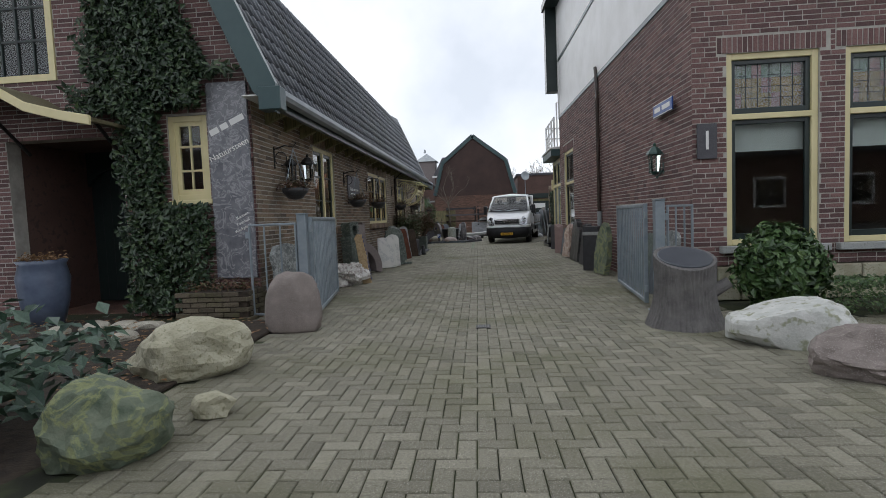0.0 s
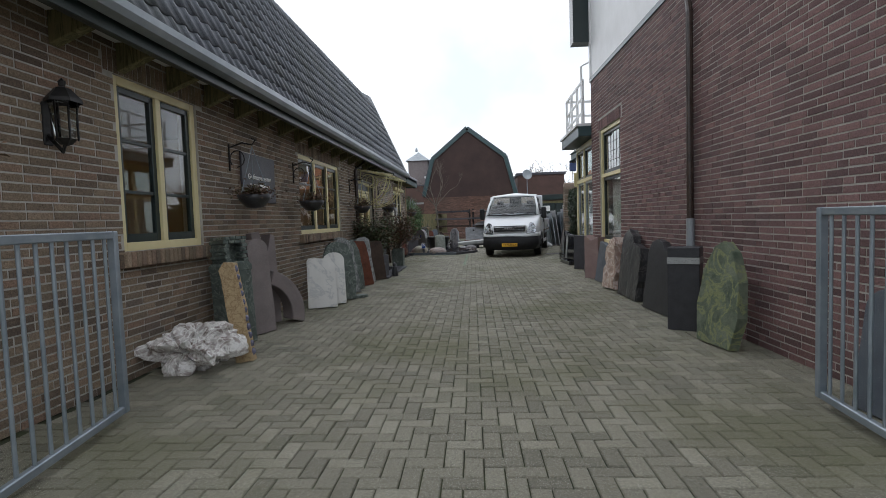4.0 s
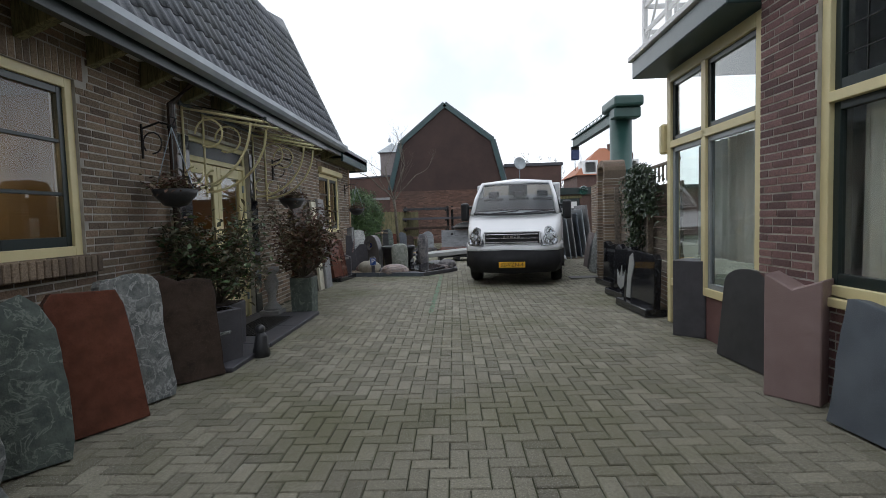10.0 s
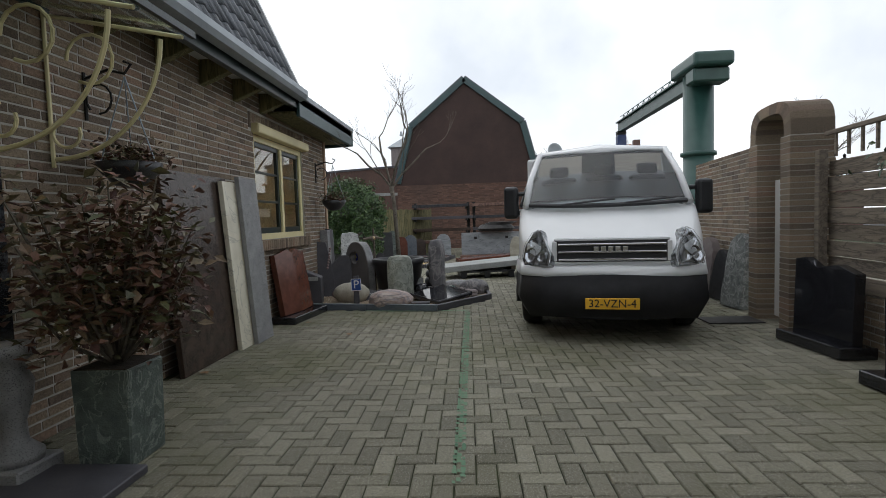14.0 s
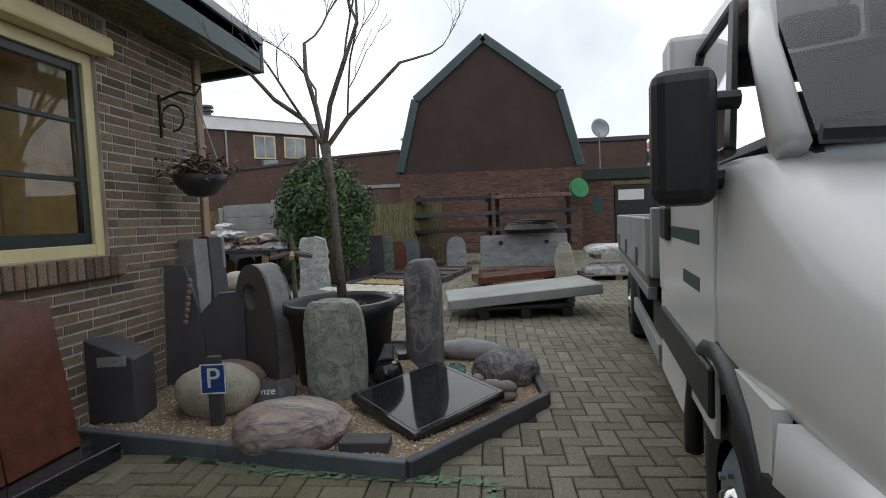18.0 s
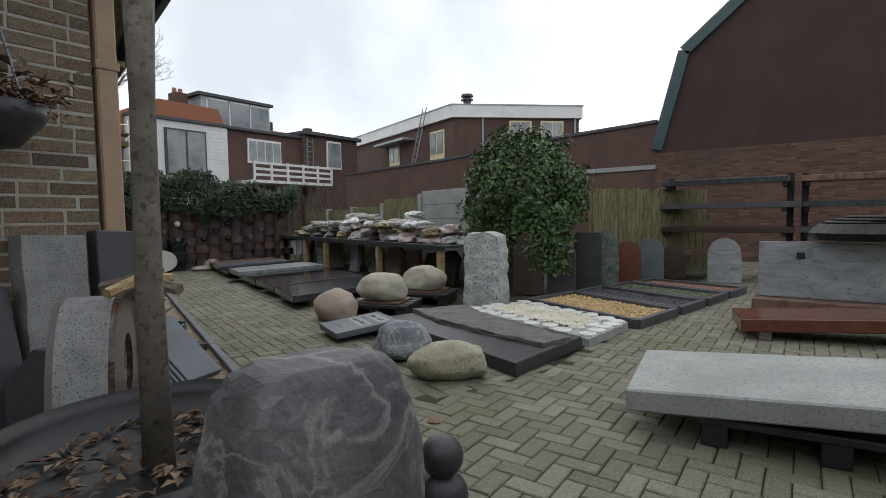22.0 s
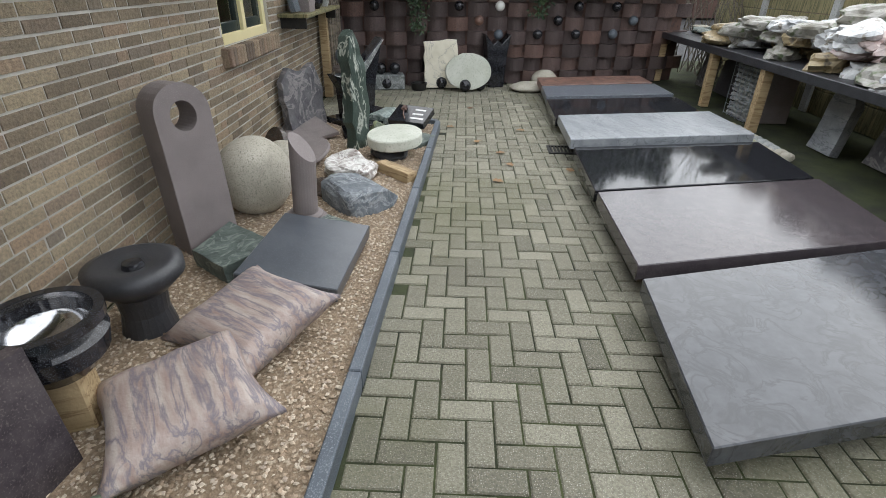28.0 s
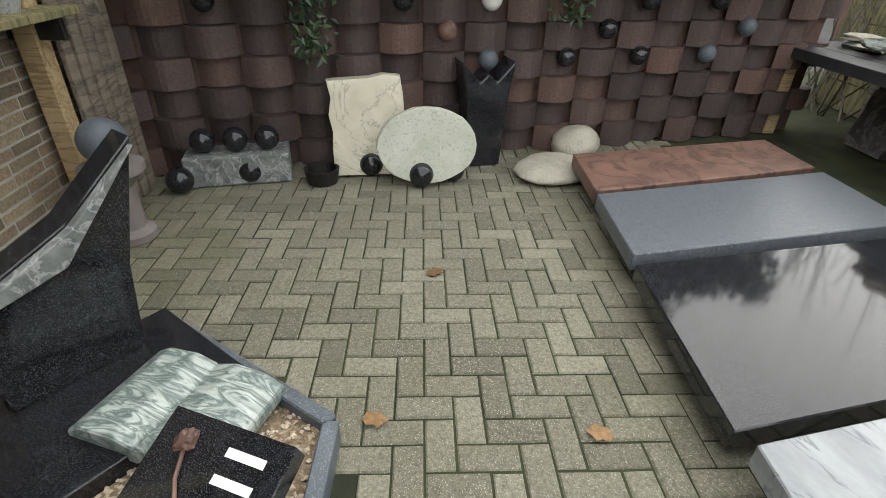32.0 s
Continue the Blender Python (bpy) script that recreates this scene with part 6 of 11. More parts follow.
    for name, outline in (("front_wing", [(1.05, 0.83)] + ahead + [(0.6, 0.36), (0.6, 0.83)]), ("sill_panel", [(1.05, 0.83)] + behind[::-1] + [(1.5, 0.4), (2.3, 0.4), (2.3, 0.83)])):
        wing = prism(outline, -0.02, 0.02)
        part(name, wing, van_white, van).matrix_local = pose(s * 0.975, 0, 0, 0, 0, 90)
    part("wheel_well", box(min(s * 0.45, s * 0.7), max(s * 0.45, s * 0.7), 0.55, 1.55, 0.3, 0.84), black_plastic, van)
    part("well_roof", box(min(s * 0.7, s * 0.95), max(s * 0.7, s * 0.95), 0.55, 1.55, 0.8, 0.84), black_plastic, van)
bm = bmesh.new()
grid = [[bm.verts.new((x * (0.86 - 0.1 * k), 0.74 + 0.7 * k - 0.1 * (1 - (x) ** 2) * (1 - 0.3 * k), 1.42 + 0.64 * k)) for x in (-1, -0.6, -0.2, 0.2, 0.6, 1)] for k in (0, 0.5, 1)]
for a, b in zip(grid, grid[1:]):
    for i in range(5):
        bm.faces.new((a[i], a[i + 1], b[i + 1], b[i]))
part("windscreen", bm, screen_glass, van, smooth=True).visible_shadow = False
part("screen_seal", tube([(-0.86, 0.72, 1.42), (-0.5, 0.66, 1.4), (0, 0.63, 1.39), (0.5, 0.66, 1.4), (0.86, 0.72, 1.42)], 0.025, 6), black_plastic, van)
# Lining made black and enlarged so the cab looks dim through the windscreen.
part("head_lining", box(-0.76, 0.76, 1.45, 2.26, 1.99, 2.04, 0.02), black_plastic, van)
# Added black sheet, no van part: covers the white body top for dimness.
part("cab_shelf", box(-0.88, 0.88, 0.82, 2.22, 1.43, 1.455), black_plastic, van)
for x0, x1 in ((-0.93, -0.8), (-0.2, 0.2), (0.8, 0.93)):
    part("cab_back_post", box(x0, x1, 2.22, 2.26, 1.42, 2.02), anthracite, van)
part("cab_back_top", box(-0.8, 0.8, 2.22, 2.26, 1.86, 2.02), anthracite, van)
part("dashboard", box(-0.88, 0.88, 0.8, 1.2, 1.2, 1.4, 0.05, None, 2), black_plastic, van)
for x in (-0.5, 0.05, 0.55):
    seat = part("seat", box(x - 0.22, x + 0.22, 1.7, 1.85, 0.9, 1.52, 0.06, None, 2), black_plastic, van, "dark grey cab seat")
    part("headrest", box(x - 0.12, x + 0.12, 1.74, 1.84, 1.53, 1.72, 0.04, None, 2), black_plastic, seat)
part("cab_back", box(-0.95, 0.95, 2.27, 2.31, 0.5, 1.42), anthracite, van)
for x0, x1 in ((-0.5, 0.1), (0.2, 0.75)):
    w = part("wiper", tube([(x0, 0.6, 1.41), (x1, 0.62, 1.46)], 0.012, 6), black_plastic, van)
for k in range(3):
    part("grille_bar", box(-0.52, 0.52, 0.0, 0.06, 0.835 + k * 0.075, 0.857 + k * 0.075, 0.006), chrome, van, "chrome grille bar")
part("grille_surround", boxes([(-0.56, 0.56, 0.03, 0.12, 0.8, 0.825), (-0.56, 0.56, 0.03, 0.12, 1.03, 1.06), (-0.58, -0.53, 0.03, 0.12, 0.825, 1.03), (0.53, 0.58, 0.03, 0.12, 0.825, 1.03)], 0.008), van_white, van)
part("grille_back", box(-0.55, 0.55, 0.035, 0.13, 0.82, 1.05), black_plastic, van)
part("badge", boxes([(-0.17 + k * 0.07, -0.12 + k * 0.07, -0.012, 0.0, 0.93, 0.975) for k in range(5)], 0.002), chrome, van, "plain chrome badge strips")
part("bumper", loft([(-0.02, [(0.0, 0.66), (0.6, 0.66), (0.68, 0.69), (0.62, 0.76), (0.0, 0.78)]), (0.1, [(0.0, 0.66), (0.84, 0.66), (0.915, 0.69), (0.88, 0.79), (0.0, 0.8)]), (0.55, [(0.0, 0.66), (0.95, 0.66), (1.01, 0.69), (1.0, 0.82), (0.0, 0.84)])]), van_white, van, smooth=True)
part("bumper_lower", loft([(-0.035, [(0.0, 0.26), (0.56, 0.29), (0.66, 0.45), (0.63, 0.68), (0.0, 0.7)]), (0.1, [(0.0, 0.22), (0.82, 0.26), (0.925, 0.45), (0.9, 0.69), (0.0, 0.7)]), (0.62, [(0.0, 0.22), (0.94, 0.26), (1.015, 0.42), (1.012, 0.68), (0.0, 0.7)])]), bumper_black, van, "black plastic lower bumper", smooth=True)
np_ = part("number_plate", box(-0.26, 0.26, -0.06, -0.045, 0.36, 0.47, 0.004), plate_yellow, van, "yellow number plate")


def lettering(text, size, mat, parent, m, name="lettering", extrude=0.002):
    cu = bpy.data.curves.new(name, "FONT")
    cu.body, cu.size, cu.extrude, cu.align_x, cu.align_y = text, size, extrude, "CENTER", "CENTER"
    tmp = bpy.data.objects.new(name, cu)
    me = bpy.data.meshes.new_from_object(tmp)
    bpy.data.objects.remove(tmp)
    me.materials.append(mat)
    ob = new(name, me)
    ob.parent, ob.matrix_local = parent, m
    return ob


lettering("32-VZN-4", 0.11, ink_black, np_, pose(0, -0.063, 0.415, 90, 0, 0))


def wheel(x, y, twin=False):
    t = part("wheel", lathe([(0.0, -0.09), (0.14, -0.1), (0.2, -0.06), (0.22, -0.02), (0.21, 0.1), (0, 0.1)], 24), steel, van, "steel wheel with a black tyre", smooth=True)
    t.matrix_local = pose(x, y, 0.345, 0, -90 if x < 0 else 90, 0) @ pose(0, 0, 0, 180, 0, 0)
    part("tyre", lathe([(0.2, -0.1), (0.24, -0.115), (0.32, -0.11), (0.345, -0.08), (0.345, 0.08 + 0.2 * twin), (0.32, 0.11 + 0.2 * twin), (0.22, 0.11 + 0.2 * twin), (0.2, 0.1)], 36), rubber, t, smooth=True)
    part("hub", lathe([(0, -0.13), (0.05, -0.13), (0.07, -0.09)], 16), chrome, t, smooth=True)
    for k in range(6):
        a = 2 * math.pi * k / 6
        part("wheel_nut", lathe([(0, -0.115), (0.014, -0.115), (0.014, -0.08)], 6, Matrix.Translation((0.11 * math.cos(a), 0.11 * math.sin(a), 0))), steel, t)


for x in (-0.86, 0.86):
    wheel(x, 1.05)
    wheel(x * 1.02, 4.75, True)
part("chassis_rail", boxes([(-0.5, -0.4, 0.5, 6.0, 0.45, 0.62), (0.4, 0.5, 0.5, 6.0, 0.45, 0.62)]), iron, van)
part("underbody", box(-0.75, 0.75, 0.3, 2.3, 0.3, 0.5), iron, van)
bed = part("load_bed", box(-1.02, 1.02, 2.75, 6.12, 0.78, 0.86, 0.01), wood_grey, van, "flat wooden load bed")
for s in (-1, 1):
    sb_ = part("side_board", box(min(s * 0.99, s * 1.03), max(s * 0.99, s * 1.03), 2.78, 6.12, 0.84, 1.22, 0.01), metal_shade, van, "grey aluminium drop side")
    for y in (3.3, 4.4, 5.5):
        part("latch", box(min(s * 1.03, s * 1.05), max(s * 1.03, s * 1.05), y, y + 0.05, 0.86, 1.0, 0.004), steel, sb_)
    part("side_rail", box(min(s * 0.96, s * 1.02), max(s * 0.96, s * 1.02), 2.75, 6.12, 0.7, 0.78, 0.006), steel, van)
    part("under_run_bar", box(min(s * 0.95, s * 0.99), max(s * 0.95, s * 0.99), 2.5, 4.2, 0.36, 0.48, 0.006), metal_shade, van)
    part("mudguard", tube([(s * 0.9, 4.75 + 0.44 * math.cos(radians(a)), 0.345 + 0.44 * math.sin(radians(a))) for a in range(10, 171, 20)], 0.05, 6), black_plastic, van)
    part("locker", box(min(s * 0.6, s * 0.96), max(s * 0.6, s * 0.96), 2.4, 3.0, 0.3, 0.68, 0.02), black_plastic, van)
part("head_board", box(-1.0, 1.0, 2.7, 2.76, 0.84, 1.28, 0.008), metal_shade, van)
part("tail_board", box(-1.0, 1.0, 6.1, 6.14, 0.84, 1.22, 0.01), metal_shade, van)
part("loader_crane_base", box(-0.45, 0.2, 2.36, 2.72, 0.7, 1.25, 0.05, None, 2), hoist_blue, van, "dark blue loading crane behind the cab")
part("crane_hose", tube([(-0.7, 2.5, 0.5), (-0.85, 2.55, 0.8), (-0.6, 2.6, 1.15), (-0.3, 2.6, 1.0)], 0.025, 6), black_plastic, van)
part("crane_hose", tube([(-0.6, 2.45, 0.6), (-0.9, 2.5, 0.95), (-0.7, 2.5, 1.25), (-0.2, 2.5, 1.2)], 0.025, 6), black_plastic, van)
for k, (z, w) in enumerate(((1.14, 0.62), (0.98, 0.3))):
    part("door_lettering", box(-1.0105, -1.0075, 1.25, 1.25 + w, z, z + 0.05), green_steel, van, "plain green lettering bar")

# ---- fence, arch and yard walls at the house side ----
def ivy(name, count, place, size, mat, m, label, seed, stems=()):
    t = thing(name, m, label, "ivy" if "ivy" in name else "shrub")
    leaves(count, place, size, mat, "leaves", t, seed)
    for s in stems:
        part("stem", tube(s, [0.022 - 0.014 * i / (len(s) - 1) for i in range(len(s))], 6), bark, t)
    return t


FM = pose(2.28, 21.7, 0, 0, 0, 84.5)
fence = thing("timber_fence", FM, "weathered horizontal board fence with a trellis top", "fence")
for i in range(4):
    part("post", box(i * 1.16 - 0.04, i * 1.16 + 0.04, 0.03, 0.11, 0, 1.8, 0.006), wood_grey, fence)
for r in range(8):
    for i in range(3):
        part("board", box(i * 1.16 - 0.03, i * 1.16 + 1.18, -0.012 - 0.018 * (r % 2), 0.008 - 0.018 * (r % 2), 0.5 + r * 0.15, 0.64 + r * 0.15, 0.004), wood_grey, fence)
part("trellis_rail", box(0, 3.5, 0.0, 0.04, 1.93, 1.97, 0.004), wood_grey, fence)
for i in range(18):
    part("trellis_bar", box(0.1 + i * 0.19, 0.125 + i * 0.19, 0.01, 0.03, 1.72, 1.93), wood_grey, fence)
brick_wall("wall_fence_base", (2.62, 25.2), (2.27, 21.6), 0.0, 0.5, 0.2, [], brick_brown, "low brown brick base under the board fence")
rnd_i = random.Random(3)


def over_fence(rnd):
    u = rnd.random()
    x = 1.3 + rnd.gauss(0, 0.4)
    z = 1.72 + rnd.uniform(-0.35, 0.28) - abs(x - 1.3) * 0.2
    if u < 0.3:
        x, z = 1.55 + rnd.gauss(0, 0.14), rnd.uniform(0.75, 1.7)
    return (x, 0.14 + rnd.uniform(-0.06, 0.14), z), (0.1, 1, 0.4)


ivy("ivy_on_fence", 4200, over_fence, 0.075, leaf_ivy, FM, "dark ivy hanging over the board fence", 31, [[(1.6, 0.12, 0.52), (1.55, 0.12, 0.8), (1.5, 0.12, 1.3), (1.2, 0.12, 1.75)], [(1.5, -0.06, 1.3), (1.8, -0.05, 1.75), (2.4, -0.04, 1.85)]])
# brick arch with a white gate
AM = pose(2.62, 25.2, 0, 0, 0, 84.5) @ Matrix.Translation((0.13, 0, 0)) @ Matrix.Diagonal((0.68, 0.9, 0.9, 1.0))
arch_t = thing("brick_gate_arch", AM, "narrow brown brick arch with a white painted gate", "gate arch", kind="structure")
part("pier", box(-0.02, 0.26, -0.14, 0.3, 0, 2.2), mortar_mat, arch_t)
part("pier", box(1.06, 1.36, -0.14, 0.3, 0, 2.2), mortar_mat, arch_t)
bm = bmesh.new()
ring = [(math.copysign(abs(math.cos(math.pi * i / 14)) ** 0.55, math.cos(math.pi * i / 14)), math.sin(math.pi * i / 14) ** 0.6) for i in range(15)]
for i in range(14):
    q = [(0.66 + r * c, 2.2 + r * 0.62 * s) for r, (c, s) in ((0.48, ring[i]), (0.48, ring[i + 1]), (0.68, ring[i + 1]), (0.68, ring[i]))]
    a = [bm.verts.new((x, -0.14, z)) for x, z in q]
    b = [bm.verts.new((x, 0.3, z)) for x, z in q]
    bm.faces.new(a), bm.faces.new(b[::-1])
    for k in range(4):
        bm.faces.new((a[k], b[k], b[(k + 1) % 4], a[(k + 1) % 4]))
bmesh.ops.recalc_face_normals(bm, faces=bm.faces[:])
part("arch_ring", bm, brick_brown, arch_t)
for k in range(34):
    for x0 in (-0.02, 1.06):
        part("pier_brick", box(x0 - 0.006, x0 + 0.286 + 0.016 * (x0 > 1), -0.147, 0.307, 0.005 + k * 0.0645, 0.058 + k * 0.0645), brick_brown, arch_t)
gate_w = part("gate", box(0.27, 1.05, 0.05, 0.1, 0.05, 1.75, 0.006), white_paint, arch_t, "white boarded gate")
for k in range(5):
    part("board_joint", box(0.4 + k * 0.13, 0.406 + k * 0.13, 0.044, 0.052, 0.06, 1.74), gutter_grey, gate_w)
lan = thing("wall_lantern", AM @ pose(0.1, -0.28, 1.75), "small black wall lantern on the arch", "lantern", "wall lanterns")


def lantern_parts(t, scale=1.0, mat=None):
    s = scale
    mat = mat or iron
    part("backplate", box(-0.03 * s, 0.03 * s, 0.1 * s, 0.13 * s, -0.12 * s, 0.12 * s, 0.004), mat, t)
    part("arm", tube([(0, 0.11 * s, -0.06 * s), (0, 0.02 * s, -0.16 * s), (0, 0, -0.1 * s)], 0.012 * s, 6), mat, t)
    part("glass", lathe([(0.045 * s, -0.09 * s), (0.075 * s, 0.12 * s)], 6), window_glass, t).visible_shadow = False
    part("cage", boxes([(-0.004 * s + 0.06 * s * math.cos(a), 0.004 * s + 0.06 * s * math.cos(a), -0.004 * s + 0.06 * s * math.sin(a), 0.004 * s + 0.06 * s * math.sin(a), -0.1 * s, 0.13 * s) for a in (k * math.pi / 3 for k in range(6))]), mat, t)
    part("base", lathe([(0, -0.13 * s), (0.03 * s, -0.12 * s), (0.055 * s, -0.09 * s), (0, -0.08 * s)], 6), mat, t)
    part("hood", lathe([(0.095 * s, 0.11 * s), (0.09 * s, 0.13 * s), (0.04 * s, 0.19 * s), (0.015 * s, 0.2 * s), (0.02 * s, 0.23 * s), (0, 0.25 * s)], 6), mat, t)


lantern_parts(lan, 0.9)
for m, mt, lb in ((hm @ pose(8.35, -0.13, 1.86), green_steel, "green wall lantern on the red house wall"), (pose(LEFT + 0.14, 11.9, 2.05, 0, 0, 90), iron, "black wall lantern on the workshop wall")):
    t = thing("wall_lantern", m, lb, "lantern", "wall lanterns")
    lantern_parts(t, 1.25, mt)
brick_wall("wall_yard_side", (3.1, 29.3), (2.78, 26.6), 0.0, 2.05, 0.22, [], brick_brown, "brown brick yard wall beyond the arch")
grate = thing("drain_grate", pose(2.1, 26.0, 0.003), "dark iron ground plate beside the arch", "grate")
part("plate", box(-0.3, 0.3, -0.18, 0.18, 0, 0.012, 0.004), iron, grate)
for k, (x, y, h, w, mt) in enumerate(((2.45, 26.8, 0.95, 0.42, rough_grey), (2.55, 27.4, 0.7, 0.36, black_matt), (2.6, 28.0, 0.85, 0.4, lilac_stone))):
    stone("gravestone", (x, y + w / 2), (x + 0.04, y - w / 2), bell(h), 0.12, mt, "old gravestone leaning against the yard wall", 8, 0.012, 0.008, seed=60 + k, group="gravestones by the yard wall")
# glass sheets, bin and sacks far behind the van
gs = thing("sheet_rack", pose(3.1, 31.2, 0, 0, 0, 0), "leaning grey stone sheets in a rack", "rack")
for k in range(6):
    part("sheet", box(-0.5 + k * 0.16, -0.47 + k * 0.16, -0.8, 0.8, 0.05, 1.35 + 0.1 * (k % 3), 0.004), (blue_stone, gutter_grey, grey_granite)[k % 3], gs).rotation_euler = (0, radians(-7), 0)
part("base", boxes([(-0.7, 0.6, -0.7, -0.6, 0, 0.05), (-0.7, 0.6, 0.6, 0.7, 0, 0.05)]), wood_grey, gs)
bn = thing("garden_bin", pose(2.15, 32.4, 0), "green plastic waste bin in the yard", "bin")
part("tub", lathe([(0.0, 0.0), (0.2, 0.0), (0.26, 0.6), (0.28, 0.62), (0.28, 0.66), (0.25, 0.66), (0.2, 0.1), (0, 0.1)], 24), bucket_green, bn, smooth=True)
for k in range(4):
    solid("rubble_sack", rock(0.22, 0.18, 0.14, 70 + k, 0.3, 0.3, 3), bag_mat, pose(2.1 + 0.25 * (k % 2), 29.6 + 0.45 * k, 0, 0, 0, 40 * k), "white rubble sack on the pavers", "sack", "rubble sacks")

# ---- jib crane ----
cr = thing("jib_crane", pose(5.95, 36.0, 0), "green pillar jib crane with a lattice topped arm and blue hoist", "crane")
part("pillar", lathe([(0.5, 0.0), (0.45, 0.05), (0.42, 0.1), (0.42, 5.35), (0, 5.35)], 32), green_steel, cr, smooth=True)
part("collar", lathe([(0.42, 2.9), (0.5, 2.92), (0.5, 3.02), (0.42, 3.04)], 32), green_steel, cr, smooth=True)
part("head", box(-0.55, 0.55, -1.1, 0.75, 5.3, 5.7, 0.1, None, 3), green_steel, cr)
part("head_cover", box(-0.5, 0.5, -0.9, -0.3, 4.9, 5.3, 0.05), green_steel, cr)
part("arm", boxes([(-0.13, 0.13, 0.4, 8.6, 5.0, 5.05), (-0.13, 0.13, 0.4, 8.6, 5.45, 5.5), (-0.03, 0.03, 0.4, 8.6, 5.05, 5.45)]), green_steel, cr)
for k in range(11):
    y = 0.9 + k * 0.7
    part("lattice_brace", tube([(0.15, y, 5.5), (0.15, y + 0.35, 5.8), (0.15, y + 0.7, 5.5)], 0.018, 5), green_steel, cr)
part("lattice_rail", tube([(0.15, 1.2, 5.8), (0.15, 8.8, 5.8)], 0.018, 5), green_steel, cr)
ho = part("hoist", box(-0.2, 0.2, 8.0, 8.4, 4.3, 4.85, 0.05, None, 2), hoist_blue, cr, "blue electric hoist")
part("hook_rope", tube([(0, 8.2, 4.3), (0, 8.2, 3.7)], 0.02, 5), iron, ho)
part("trolley", box(-0.2, 0.2, 8.05, 8.35, 4.85, 5.02), iron, cr)
part("control_cable", tube([(0.2, 8.3, 5.0), (0.4, 8.3, 4.3), (0.35, 8.3, 3.9), (0.28, 8.3, 4.6)], 0.012, 5), ink_white, cr)

# ---- corner bed ----
gravel_bed = solid("gravel_bed", plate(BED, -0.06, 0.035), gravel_bed_mat, pose(0, 0, 0), "beige gravel bed in the corner and along the wall", "gravel", kind="structure")
rnd_g = random.Random(8)
vs, fs = [], []
made = 0
while made < 26000:
    x, y = rnd_g.uniform(-11.3, -0.57), rnd_g.uniform(26.97, 32.3)
    if not inside(BED, x, y):
        continue
    if rnd_g.random() > (1.0 if x < -3.2 else 0.75):
        continue
    r = rnd_g.uniform(0.006, 0.0145)
    k = len(vs)
    z = 0.036 + rnd_g.uniform(0, 0.006)
    a = rnd_g.uniform(0, 6.28)
    c, s = math.cos(a) * r, math.sin(a) * r
    e = rnd_g.uniform(0.55, 0.9)
    vs += [(x + c, y + s, z), (x - s * e, y + c * e, z + r * 0.15), (x - c, y - s, z), (x + s * e, y - c * e, z + r * 0.1), (x, y, z + r * 0.75), ]
    fs += [(k, k + 1, k + 4), (k + 1, k + 2, k + 4), (k + 2, k + 3, k + 4), (k + 3, k, k + 4)]
    made += 1
quads("pebbles", vs, fs, gravel_mat, gravel_bed, "loose beige and brown gravel pebbles", "stuff", True)
kerb = thing("bed_kerb", pose(0, 0, 0), "low dark stone kerb round the gravel bed", "kerb", kind="structure")
for a, b in zip(BED[:7], BED[1:8]):
    length = math.hypot(b[0] - a[0], b[1] - a[1])
    n = max(1, round(length / 1.0))
    for k in range(n):
        p, q = (a[0] + (b[0] - a[0]) * k / n, a[1] + (b[1] - a[1]) * k / n), (a[0] + (b[0] - a[0]) * (k + 1) / n, a[1] + (b[1] - a[1]) * (k + 1) / n)
        l2 = length / n / 2
        part("kerb_stone", box(-l2 + 0.002, l2 - 0.002, -0.025, 0.03, -0.03, 0.088, 0.006), blue_stone if a[0] < -3 else anthracite, kerb).matrix_local = from_to(p, q)

bk = thing("book_monument", from_to((-3.05, 26.2), (-2.93, 27.12)) @ pose(0, 0.1, 0), "red brown open book shaped gravestone on a black plinth", "gravestone")
part("plinth", box(-0.48, 0.48, -0.13, 0.2, 0, 0.09, 0.006), black_stone, bk)
for s in (-1, 1):
    pts = [(0.0, 0), (s * 0.4, 0), (s * 0.4, 0.78), (s * 0.28, 0.8), (s * 0.12, 0.84), (0.0, 0.78)]
    part("page", slab(pts if s > 0 else pts[::-1], 0.08, 1), red_stone, bk).matrix_local = pose(0, 0.04, 0.09, -9, 0, s * 6)
wedge = solid("stone_wedge", prism([(-0.16, 0), (0.16, 0), (0.16, 0.4), (-0.16, 0.55)], -0.13, 0.13, 0.008), anthracite, pose(-3.28, 27.62, 0.035, 0, 0, 10), "dark slanted stone block in the gravel bed", "stone block")
part("pale_top", box(-0.05, 0.12, -0.136, -0.13, 0.36, 0.42), concrete, wedge)
stone("gravestone", (-3.4, 28.2), (-3.12, 28.32), [(-0.5, 0), (0.5, 0), (0.5, 0.3), (0.36, 0.62), (0.1, 0.93), (-0.5, 0.95)], 0.12, anthracite, "anthracite gravestone with a diagonal cut and pebble row", 3, group="stones in the corner bed")
for k in range(8):
    pb = solid("inlaid_pebble", rock(0.02, 0.016, 0.02, 80 + k, 0.2, 0, 2), pink_smooth, pose(-3.2 + k * 0.008, 28.22, 0.5 + k * 0.045), "small pink pebble set into the gravestone", "pebble", "inlaid pebbles")
stone("gravestone", (-3.16, 28.34), (-2.86, 28.46), [(-0.5, 0), (0.5, 0), (0.5, 0.62), (0.3, 0.7), (-0.06, 0.7), (-0.5, 0.55)], 0.12, anthracite, "low anthracite gravestone with a notched top", 3, group="stones in the corner bed")
rg = thing("ring_gravestone", from_to((-3.0, 28.6), (-2.55, 28.34)), "dark grey arched gravestone with a round hole and coloured glass", "gravestone")


